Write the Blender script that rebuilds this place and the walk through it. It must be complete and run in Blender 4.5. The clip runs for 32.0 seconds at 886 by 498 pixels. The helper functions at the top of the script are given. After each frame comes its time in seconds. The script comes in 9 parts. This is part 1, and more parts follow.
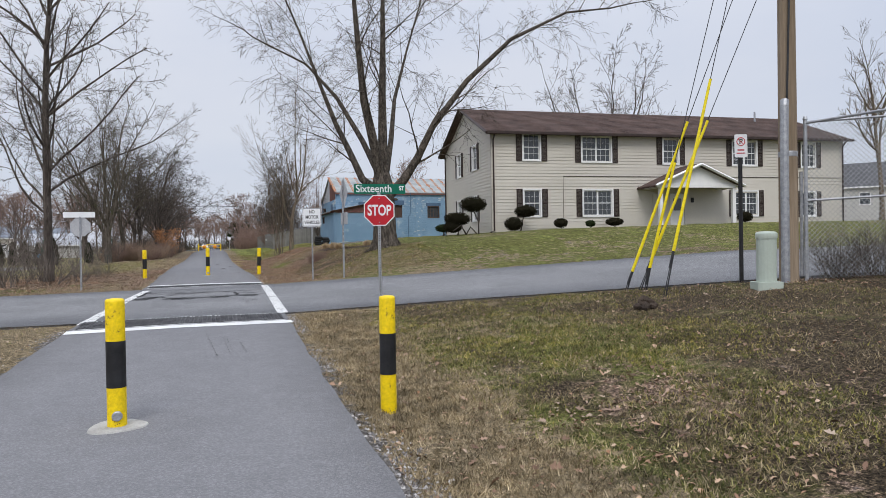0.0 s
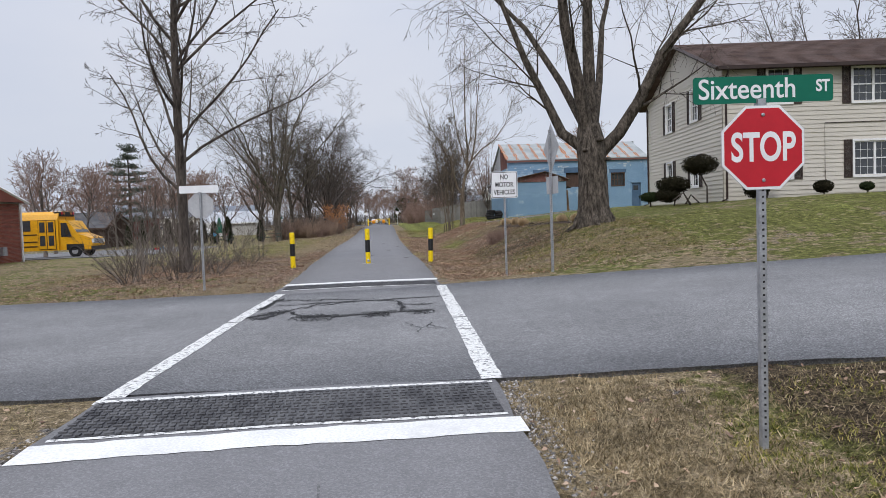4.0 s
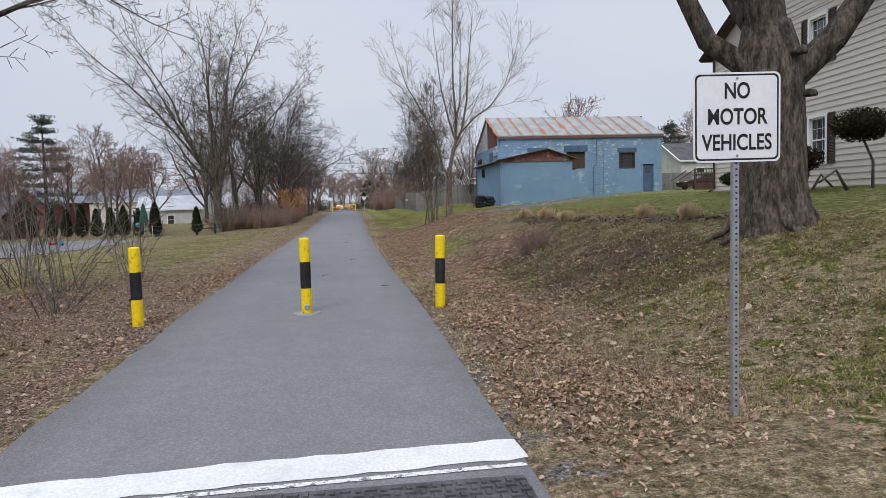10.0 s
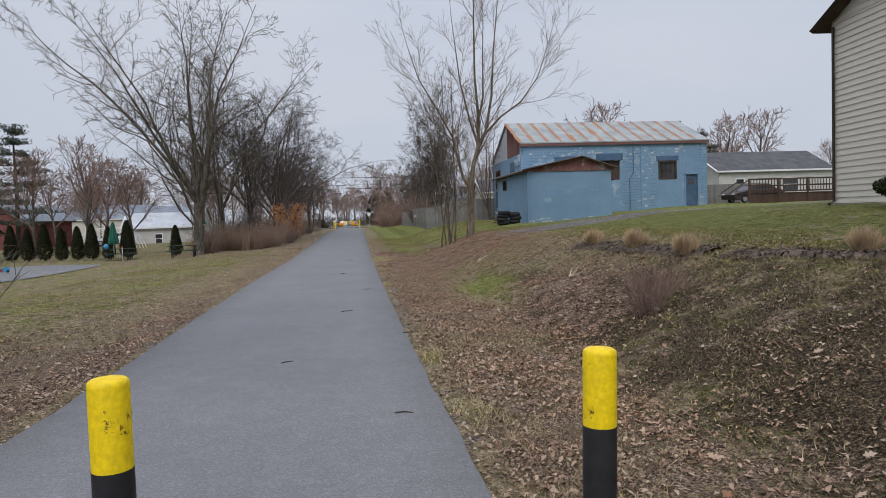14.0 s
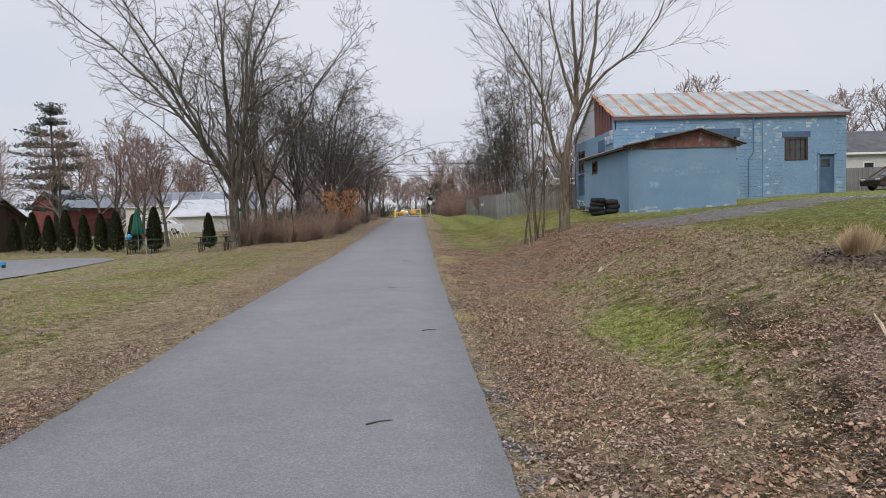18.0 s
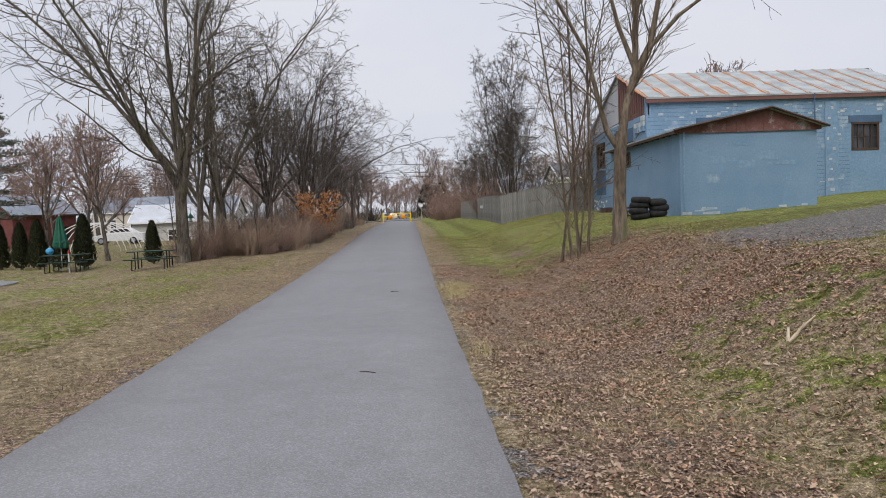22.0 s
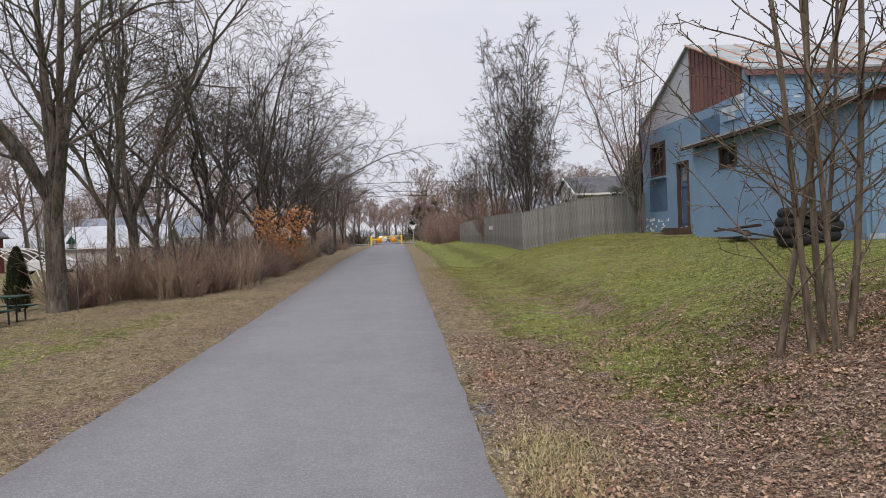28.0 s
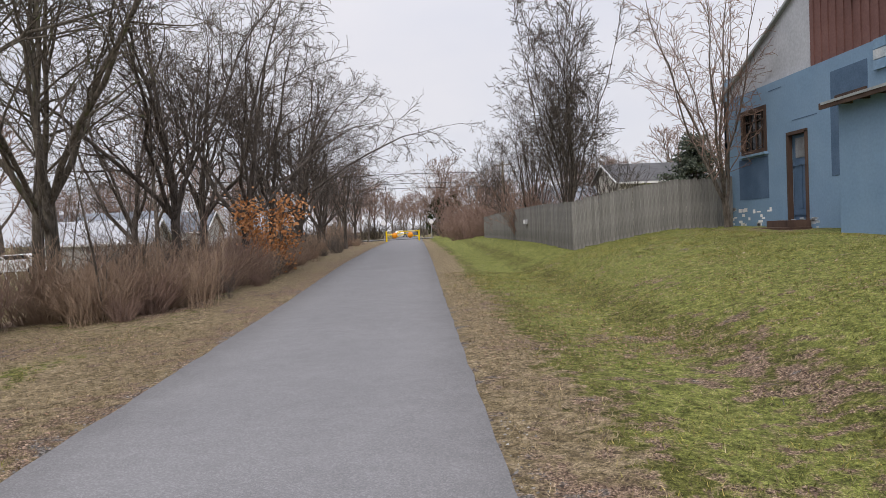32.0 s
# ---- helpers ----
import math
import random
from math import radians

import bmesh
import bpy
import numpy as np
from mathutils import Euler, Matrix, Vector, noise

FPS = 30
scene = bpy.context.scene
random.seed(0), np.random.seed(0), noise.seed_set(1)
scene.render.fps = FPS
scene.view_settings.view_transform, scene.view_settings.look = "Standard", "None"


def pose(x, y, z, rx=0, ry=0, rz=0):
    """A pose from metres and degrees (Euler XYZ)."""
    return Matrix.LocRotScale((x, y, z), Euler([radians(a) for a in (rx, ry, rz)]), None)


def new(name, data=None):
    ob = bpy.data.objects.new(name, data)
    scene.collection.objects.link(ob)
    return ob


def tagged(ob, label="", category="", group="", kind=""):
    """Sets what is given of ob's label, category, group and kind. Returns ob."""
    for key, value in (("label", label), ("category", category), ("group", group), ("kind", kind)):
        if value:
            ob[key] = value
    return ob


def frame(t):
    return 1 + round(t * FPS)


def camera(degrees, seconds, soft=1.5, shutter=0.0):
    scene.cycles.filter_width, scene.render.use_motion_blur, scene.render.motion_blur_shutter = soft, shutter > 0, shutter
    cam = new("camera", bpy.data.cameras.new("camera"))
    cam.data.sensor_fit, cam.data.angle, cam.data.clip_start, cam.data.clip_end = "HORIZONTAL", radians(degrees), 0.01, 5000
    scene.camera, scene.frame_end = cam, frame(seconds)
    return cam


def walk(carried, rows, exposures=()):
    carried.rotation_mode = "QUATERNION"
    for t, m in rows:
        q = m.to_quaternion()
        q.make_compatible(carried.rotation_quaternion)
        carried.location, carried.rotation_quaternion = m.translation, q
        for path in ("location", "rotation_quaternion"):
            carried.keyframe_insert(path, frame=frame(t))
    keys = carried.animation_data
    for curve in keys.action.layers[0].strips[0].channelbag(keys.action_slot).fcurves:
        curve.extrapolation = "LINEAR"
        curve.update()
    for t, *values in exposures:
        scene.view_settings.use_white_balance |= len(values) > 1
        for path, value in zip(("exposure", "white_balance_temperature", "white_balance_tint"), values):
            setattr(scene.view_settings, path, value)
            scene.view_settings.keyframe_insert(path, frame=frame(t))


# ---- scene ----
cam = camera(66.1, 32.0, 0.8)
METRES, EYE, TILT, LEAN, TURN = 57.0, 1.35, 0.0, 0.0, -18.5
ROWS = [
    (0.0, 0.0, 0.0, 0.0, -0.01, -0.56, 0.94),
    (0.5, -0.0024, 0.0149, 0.0004, 4.23, -0.36, 1.74),
    (1.0, -0.0075, 0.0292, 0.0005, 7.44, -0.62, 1.65),
    (1.5, -0.0104, 0.0442, 0.0008, 11.59, -2.17, 1.64),
    (2.0, -0.0154, 0.059, 0.0012, 13.0, -3.1, 1.66),
    (2.5, -0.0185, 0.0748, 0.0016, 14.08, -2.82, 1.8),
    (3.0, -0.0243, 0.0894, 0.0024, 14.1, -1.93, 1.83),
    (3.5, -0.0287, 0.1046, 0.0029, 14.13, -2.11, 1.85),
    (4.0, -0.0348, 0.1194, 0.0032, 13.64, -2.61, 1.9),
    (4.5, -0.0393, 0.1352, 0.0037, 13.84, -3.24, 1.76),
    (6.5, -0.0586, 0.1978, 0.0055, 12.74, -3.65, 1.59),
    (7.0, -0.0638, 0.213, 0.0059, 12.97, -3.85, 1.59),
    (7.5, -0.07, 0.228, 0.0059, 13.73, -3.94, 1.26),
    (8.0, -0.0749, 0.2436, 0.0061, 13.5, -3.94, 1.38),
    (8.5, -0.0821, 0.2582, 0.006, 13.6, -3.69, 1.14),
    (9.0, -0.0864, 0.2735, 0.0063, 13.31, -3.98, 1.34),
    (9.5, -0.0921, 0.2886, 0.0062, 11.8, -3.8, 1.43),
    (10.0, -0.0948, 0.3052, 0.0066, 10.85, -3.95, 1.66),
    (10.5, -0.1004, 0.3202, 0.0066, 10.11, -4.2, 1.54),
    (11.0, -0.1029, 0.3362, 0.0069, 10.04, -4.57, 1.71),
    (11.5, -0.1084, 0.3507, 0.0074, 9.79, -4.38, 1.68),
    (12.0, -0.1115, 0.3657, 0.0076, 10.52, -4.25, 1.72),
    (12.5, -0.1168, 0.3801, 0.0078, 10.82, -3.63, 1.69),
    (13.0, -0.1201, 0.395, 0.0081, 11.47, -3.19, 1.79),
    (13.5, -0.1254, 0.4092, 0.0084, 11.14, -2.5, 1.84),
    (15.5, -0.1432, 0.4732, 0.0079, 13.46, -3.78, 2.11),
    (16.0, -0.1481, 0.489, 0.0076, 14.36, -3.97, 1.96),
    (16.5, -0.153, 0.5043, 0.0077, 14.47, -3.89, 1.95),
    (17.0, -0.1587, 0.5199, 0.0077, 15.63, -3.66, 1.72),
    (17.5, -0.1639, 0.5354, 0.0078, 15.96, -3.65, 1.78),
    (18.0, -0.1703, 0.5505, 0.0077, 16.42, -3.39, 1.57),
    (18.5, -0.1753, 0.5659, 0.0079, 16.37, -3.3, 1.73),
    (19.0, -0.182, 0.5807, 0.0079, 16.48, -3.2, 1.71),
    (19.5, -0.1865, 0.596, 0.0078, 16.15, -3.4, 1.91),
    (20.0, -0.1924, 0.6107, 0.0079, 15.96, -3.32, 1.82),
    (20.5, -0.1962, 0.6262, 0.0081, 16.06, -3.3, 1.9),
    (21.0, -0.202, 0.641, 0.0083, 15.64, -2.92, 1.94),
    (21.5, -0.206, 0.6569, 0.0084, 15.35, -3.04, 2.14),
    (22.0, -0.2128, 0.6711, 0.0086, 15.51, -3.18, 2.12),
    (22.5, -0.2173, 0.6863, 0.0087, 15.82, -3.3, 2.29),
    (23.0, -0.224, 0.7006, 0.009, 15.43, -3.09, 2.21),
    (23.5, -0.2285, 0.7159, 0.009, 15.31, -3.16, 2.22),
    (24.0, -0.2353, 0.7302, 0.0092, 15.08, -2.81, 2.11),
    (24.5, -0.2396, 0.7455, 0.0095, 15.17, -2.51, 2.15),
    (26.5, -0.2583, 0.8045, 0.0078, 13.67, -1.94, 2.2),
    (27.0, -0.2639, 0.8187, 0.008, 14.5, -1.99, 2.18),
    (27.5, -0.2677, 0.8337, 0.0084, 15.12, -1.87, 2.12),
    (28.0, -0.2726, 0.848, 0.0086, 14.7, -1.32, 2.2),
    (28.5, -0.2767, 0.8631, 0.0088, 15.32, -1.06, 2.23),
    (29.0, -0.2819, 0.8775, 0.009, 15.05, -1.23, 2.4),
    (29.5, -0.286, 0.8921, 0.0091, 15.32, -1.58, 2.39),
    (30.0, -0.291, 0.9064, 0.0092, 15.06, -2.13, 2.52),
    (30.5, -0.2955, 0.9213, 0.0093, 15.38, -2.29, 2.44),
    (31.0, -0.3002, 0.9358, 0.0096, 15.52, -2.09, 2.52),
    (31.5, -0.305, 0.9498, 0.0096, 16.14, -1.72, 2.35),
    (32.0, -0.3098, 0.9640, 0.0097, 16.20, -1.75, 2.40),
]
walk(cam, [(t, pose(0, 0, EYE, TILT, LEAN, TURN) @ pose(METRES * x, METRES * y, METRES * z, 90 + pitch, roll, yaw)) for t, x, y, z, yaw, pitch, roll in ROWS],
     ((0.0, 0.08, 6550, 10), (6.5, 0.05, 6550, 11), (9.0, 0.03, 6550, 11), (12.0, -0.03, 6500, 10), (13.0, -0.15, 6500, 10), (13.5, -0.15, 6500, 10), (15.5, 0.06, 6600, 10), (19.0, 0.12, 6800, 11), (24.0, 0.15, 6850, 11), (28.0, 0.16, 6950, 13), (30.0, 0.16, 7000, 13), (31.0, 0.27, 7050, 13), (32.0, 0.22, 7050, 13)))

# ---- world, sun ----
SUN_EL, SUN_ROT = radians(48), radians(200)
world = bpy.data.worlds.new("overcast_sky")
scene.world = world
world.use_nodes = True
wn, wl = world.node_tree.nodes, world.node_tree.links
wn.clear()
w_out = wn.new("ShaderNodeOutputWorld")
w_bg = wn.new("ShaderNodeBackground")
w_sky = wn.new("ShaderNodeTexSky")
w_sky.sky_type = 'NISHITA'
w_sky.sun_disc = False
w_sky.sun_elevation, w_sky.sun_rotation = SUN_EL, SUN_ROT
w_co = wn.new("ShaderNodeTexCoord")
w_map = wn.new("ShaderNodeMapping")
w_map.inputs["Scale"].default_value = (1.0, 1.0, 2.6)
w_noise = wn.new("ShaderNodeTexNoise")
w_noise.inputs["Scale"].default_value = 1.7
w_noise.inputs["Detail"].default_value = 5.0
w_noise.inputs["Roughness"].default_value = 0.5
w_ramp = wn.new("ShaderNodeValToRGB")
w_ramp.color_ramp.elements[0].position, w_ramp.color_ramp.elements[0].color = 0.32, (6.0, 6.6, 8.0, 1)
w_ramp.color_ramp.elements[1].position, w_ramp.color_ramp.elements[1].color = 0.68, (7.2, 7.55, 8.5, 1)
w_mix = wn.new("ShaderNodeMix")
w_mix.data_type = 'RGBA'
w_mix.inputs["Factor"].default_value = 0.9
wl.new(w_co.outputs["Generated"], w_map.inputs["Vector"])
wl.new(w_map.outputs["Vector"], w_noise.inputs["Vector"])
wl.new(w_noise.outputs["Fac"], w_ramp.inputs["Fac"])
wl.new(w_sky.outputs["Color"], w_mix.inputs["A"])
wl.new(w_ramp.outputs["Color"], w_mix.inputs["B"])
w_sep = wn.new("ShaderNodeSeparateXYZ")
wl.new(w_co.outputs["Generated"], w_sep.inputs["Vector"])
w_up = wn.new("ShaderNodeMath")
w_up.operation, w_up.use_clamp = 'MAXIMUM', False
w_up.inputs[1].default_value = 0.0
wl.new(w_sep.outputs["Z"], w_up.inputs[0])
w_pow = wn.new("ShaderNodeMath")
w_pow.operation = 'POWER'
w_pow.inputs[1].default_value = 2.6
wl.new(w_up.outputs[0], w_pow.inputs[0])
w_gain = wn.new("ShaderNodeMath")
w_gain.operation = 'MULTIPLY_ADD'
w_gain.inputs[1].default_value, w_gain.inputs[2].default_value = 1.5, 0.875
wl.new(w_pow.outputs[0], w_gain.inputs[0])
w_zen = wn.new("ShaderNodeVectorMath")
w_zen.operation = 'SCALE'
wl.new(w_mix.outputs["Result"], w_zen.inputs[0])
wl.new(w_gain.outputs[0], w_zen.inputs["Scale"])
wl.new(w_zen.outputs["Vector"], w_bg.inputs["Color"])
w_bg.inputs["Strength"].default_value = 0.105
wl.new(w_bg.outputs["Background"], w_out.inputs["Surface"])

sun_data = bpy.data.lights.new("sun", 'SUN')
sun_data.energy, sun_data.angle, sun_data.color = 1.5, radians(25), (1.0, 0.97, 0.93)
sun = new("sun", sun_data)
sun.matrix_world = pose(0, 0, 60, 90 - 48, 0, -200 + 180)


# ---- materials ----
def mat_base(name, rough=0.8, metal=0.0, spec=0.3):
    m = bpy.data.materials.new(name)
    m.use_nodes = True
    b = m.node_tree.nodes["Principled BSDF"]
    b.inputs["Roughness"].default_value = rough
    b.inputs["Metallic"].default_value = metal
    b.inputs["Specular IOR Level"].default_value = spec
    return m, m.node_tree.nodes, m.node_tree.links, b


def ramp_of(n, stops):
    r = n.new("ShaderNodeValToRGB")
    els = r.color_ramp.elements
    while len(els) < len(stops):
        els.new(0.5)
    for e, (p, c) in zip(els, stops):
        e.position, e.color = p, (*c, 1)
    return r


def noise_of(n, l, scale, detail=3.0, vec=None, rough=0.55):
    t = n.new("ShaderNodeTexNoise")
    t.inputs["Scale"].default_value = scale
    t.inputs["Detail"].default_value = detail
    t.inputs["Roughness"].default_value = rough
    if vec is not None:
        l.new(vec, t.inputs["Vector"])
    return t


def mixc(n, l, fac, a, b, mode='MIX'):
    m = n.new("ShaderNodeMix")
    m.data_type, m.blend_type = 'RGBA', mode
    for key, v in (("Factor", fac), ("A", a), ("B", b)):
        if isinstance(v, (int, float)):
            m.inputs[key].default_value = v
        elif isinstance(v, tuple):
            m.inputs[key].default_value = (*v, 1)
        else:
            l.new(v, m.inputs[key])
    return m.outputs["Result"]


def bump_of(n, l, b, height, strength=0.3, dist=0.01):
    u = n.new("ShaderNodeBump")
    u.inputs["Strength"].default_value = strength
    u.inputs["Distance"].default_value = dist
    l.new(height, u.inputs["Height"])
    l.new(u.outputs["Normal"], b.inputs["Normal"])


def grainy(name, c1, c2, scale=6.0, fine=60.0, rough=0.8, metal=0.0, bump=0.25, stain=None, vary=0.0, spec=0.3, stretch=None, speck=0.14, wear=(0.56, 0.66)):
    """Two colours broken up at two scales, with fine relief; an optional stain colour in patches; vary: per-piece brightness."""
    m, n, l, b = mat_base(name, rough, metal, spec)
    co = n.new("ShaderNodeTexCoord").outputs["Object"]
    if stretch:
        mp = n.new("ShaderNodeMapping")
        mp.inputs["Scale"].default_value = stretch
        l.new(co, mp.inputs["Vector"])
        co = mp.outputs["Vector"]
    big, small = noise_of(n, l, scale, 4, co), noise_of(n, l, fine, 3, co)
    r = ramp_of(n, ((0.35, c1), (0.65, c2)))
    l.new(big.outputs["Fac"], r.inputs["Fac"])
    r2 = ramp_of(n, ((0.3, (1 - speck,) * 3), (0.7, (1 + speck * 0.8,) * 3)))
    l.new(small.outputs["Fac"], r2.inputs["Fac"])
    col = mixc(n, l, 1.0, r.outputs["Color"], r2.outputs["Color"], 'MULTIPLY')
    if stain:
        s = noise_of(n, l, scale * 0.6, 6, co, 0.7)
        rs = ramp_of(n, ((wear[0], (0, 0, 0)), (wear[1], (1, 1, 1))))
        l.new(s.outputs["Fac"], rs.inputs["Fac"])
        col = mixc(n, l, rs.outputs["Color"], col, stain)
    if vary:
        oi = n.new("ShaderNodeObjectInfo")
        rv = ramp_of(n, ((0.0, (1 - vary,) * 3), (1.0, (1 + vary,) * 3)))
        l.new(oi.outputs["Random"], rv.inputs["Fac"])
        col = mixc(n, l, 1.0, col, rv.outputs["Color"], 'MULTIPLY')
    l.new(col, b.inputs["Base Color"])
    if bump:
        bump_of(n, l, b, (small if bump < 0.92 else big).outputs["Fac"], bump, 0.01 if bump < 0.85 else 0.06)
    return m


def island_mat(name, stops, rough=0.8, bump=0.0, patchy=None):
    """Colour picked at random for each loose piece of a mesh, shifted in patches a metre or so wide."""
    m, n, l, b = mat_base(name, rough, 0.0, 0.2 if rough < 0.95 else 0.0)
    g = n.new("ShaderNodeNewGeometry")
    r = ramp_of(n, stops)
    l.new(g.outputs["Random Per Island"], r.inputs["Fac"])
    c = r.outputs["Color"]
    if patchy:
        co = n.new("ShaderNodeTexCoord").outputs["Object"]
        for scale, lo, hi in patchy:
            w = noise_of(n, l, scale, 4, co, 0.65)
            k = ramp_of(n, ((0.36, lo), (0.62, hi)))
            l.new(w.outputs["Fac"], k.inputs["Fac"])
            c = mixc(n, l, 1.0, c, k.outputs["Color"], 'MULTIPLY')
    l.new(c, b.inputs["Base Color"])
    return m


def ground_mat():
    m, n, l, b = mat_base("ground_cover", 0.95, 0.0, 0.1)
    co = n.new("ShaderNodeTexCoord").outputs["Object"]
    at = n.new("ShaderNodeAttribute")
    at.attribute_name = "cover"
    sep = n.new("ShaderNodeSeparateColor")
    l.new(at.outputs["Color"], sep.inputs["Color"])
    big, mid, fine = noise_of(n, l, 0.35, 5, co, 0.65), noise_of(n, l, 3.0, 5, co, 0.7), noise_of(n, l, 38.0, 4, co, 0.7)
    tuft = noise_of(n, l, 6.0, 6, co, 0.78)
    green = ramp_of(n, ((0.32, (0.045, 0.042, 0.015)), (0.43, (0.095, 0.1, 0.027)), (0.54, (0.155, 0.16, 0.045)), (0.68, (0.27, 0.24, 0.105))))
    l.new(tuft.outputs["Fac"], green.inputs["Fac"])
    dry = ramp_of(n, ((0.3, (0.1, 0.078, 0.045)), (0.45, (0.2, 0.155, 0.09)), (0.6, (0.33, 0.262, 0.172)), (0.72, (0.44, 0.365, 0.255))))
    l.new(tuft.outputs["Fac"], dry.inputs["Fac"])
    leaf = ramp_of(n, ((0.36, (0.06, 0.04, 0.03)), (0.5, (0.2, 0.138, 0.102)), (0.64, (0.37, 0.27, 0.205))))
    l.new(fine.outputs["Fac"], leaf.inputs["Fac"])
    gravel = ramp_of(n, ((0.3, (0.07, 0.064, 0.06)), (0.5, (0.16, 0.148, 0.138)), (0.7, (0.27, 0.25, 0.235))))
    l.new(fine.outputs["Fac"], gravel.inputs["Fac"])

    def mask(channel, soft=0.16):
        add = n.new("ShaderNodeMath")
        add.operation = 'ADD'
        l.new(sep.outputs[channel], add.inputs[0])
        sc = n.new("ShaderNodeMath")
        sc.operation = 'MULTIPLY_ADD'
        sc.inputs[1].default_value, sc.inputs[2].default_value = 2.4, -1.5
        l.new(mid.outputs["Fac"], sc.inputs[0])
        sc2 = n.new("ShaderNodeMath")
        sc2.operation = 'MULTIPLY_ADD'
        sc2.inputs[1].default_value = 1.5
        l.new(big.outputs["Fac"], sc2.inputs[0])
        l.new(sc.outputs[0], sc2.inputs[2])
        l.new(sc2.outputs[0], add.inputs[1])
        r = ramp_of(n, ((0.95 - soft, (0, 0, 0)), (0.95 + soft, (1, 1, 1))))
        l.new(add.outputs[0], r.inputs["Fac"])
        return r.outputs["Color"]

    moss = ramp_of(n, ((0.34, (0.07, 0.076, 0.024)), (0.46, (0.165, 0.185, 0.048)), (0.62, (0.28, 0.285, 0.095))))
    l.new(tuft.outputs["Fac"], moss.inputs["Fac"])
    soil = ramp_of(n, ((0.34, (0.02, 0.015, 0.009)), (0.5, (0.066, 0.049, 0.031)), (0.66, (0.16, 0.12, 0.075))))
    l.new(fine.outputs["Fac"], soil.inputs["Fac"])
    patch = noise_of(n, l, 1.3, 5, co, 0.7)

    def swing(lo, hi):
        q = n.new("ShaderNodeMath")
        q.operation = 'MULTIPLY_ADD'
        q.inputs[1].default_value = 0.9
        l.new(patch.outputs["Fac"], q.inputs[0])
        l.new(at.outputs["Alpha"], q.inputs[2])
        r = ramp_of(n, ((lo, (0, 0, 0)), (hi, (1, 1, 1))))
        sc = n.new("ShaderNodeMath")
        sc.operation = 'MULTIPLY'
        sc.inputs[1].default_value = 0.5
        l.new(q.outputs[0], sc.inputs[0])
        l.new(sc.outputs[0], r.inputs["Fac"])
        return r.outputs["Color"]

    c = mixc(n, l, swing(0.4, 0.46), moss.outputs["Color"], green.outputs["Color"])
    c = mixc(n, l, mask("Red"), c, dry.outputs["Color"])
    c = mixc(n, l, swing(0.53, 0.62), c, soil.outputs["Color"])
    c = mixc(n, l, mask("Green"), c, leaf.outputs["Color"])
    c = mixc(n, l, mask("Blue", 0.1), c, gravel.outputs["Color"])
    sp = ramp_of(n, ((0.32, (0.45, 0.45, 0.45)), (0.68, (1.3, 1.3, 1.3))))
    l.new(fine.outputs["Fac"], sp.inputs["Fac"])
    c = mixc(n, l, 1.0, c, sp.outputs["Color"], 'MULTIPLY')
    clump = noise_of(n, l, 13.0, 5, co, 0.75)
    ck = ramp_of(n, ((0.36, (0.42, 0.42, 0.42)), (0.52, (1.0, 1.0, 1.0)), (0.66, (1.35, 1.35, 1.35))))
    l.new(clump.outputs["Fac"], ck.inputs["Fac"])
    c = mixc(n, l, 1.0, c, ck.outputs["Color"], 'MULTIPLY')
    strand = noise_of(n, l, 70.0, 4, co, 0.7)
    strand.inputs["Distortion"].default_value = 1.6
    sk = ramp_of(n, ((0.38, (0.38, 0.38, 0.38)), (0.5, (0.95, 0.95, 0.95)), (0.62, (1.75, 1.75, 1.7))))
    l.new(strand.outputs["Fac"], sk.inputs["Fac"])
    c = mixc(n, l, 1.0, c, sk.outputs["Color"], 'MULTIPLY')
    l.new(c, b.inputs["Base Color"])
    bump_of(n, l, b, tuft.outputs["Fac"], 1.0, 0.06)
    return m


def asphalt_mat(name, lo, hi, speck=0.25, cracks=False):
    m, n, l, b = mat_base(name, 0.95, 0.0, 0.1)
    co = n.new("ShaderNodeTexCoord").outputs["Object"]
    big, mid = noise_of(n, l, 0.5, 4, co, 0.6), noise_of(n, l, 4.0, 4, co)
    vor = n.new("ShaderNodeTexVoronoi")
    vor.inputs["Scale"].default_value = 90.0
    l.new(co, vor.inputs["Vector"])
    r = ramp_of(n, ((0.3, lo), (0.7, hi)))
    l.new(big.outputs["Fac"], r.inputs["Fac"])
    r2 = ramp_of(n, ((0.25, (0.94, 0.94, 0.94)), (0.75, (1.05, 1.05, 1.05))))
    l.new(mid.outputs["Fac"], r2.inputs["Fac"])
    c = mixc(n, l, 1.0, r.outputs["Color"], r2.outputs["Color"], 'MULTIPLY')
    sepv = n.new("ShaderNodeSeparateColor")
    l.new(vor.outputs["Color"], sepv.inputs["Color"])
    r3 = ramp_of(n, ((0.0, (1 - speck,) * 3), (0.6, (1, 1, 1)), (1.0, (1 + speck * 1.6,) * 3)))
    l.new(sepv.outputs["Red"], r3.inputs["Fac"])
    c = mixc(n, l, 1.0, c, r3.outputs["Color"], 'MULTIPLY')
    l.new(c, b.inputs["Base Color"])
    bump_of(n, l, b, vor.outputs["Distance"], 0.35, 0.006)
    return m


def bark_mat(name, c1, c2, moss=None):
    return grainy(name, c1, c2, 3.0, 14.0, 0.95, bump=0.9, stain=moss, stretch=(1, 1, 0.22), spec=0.1, speck=0.5)


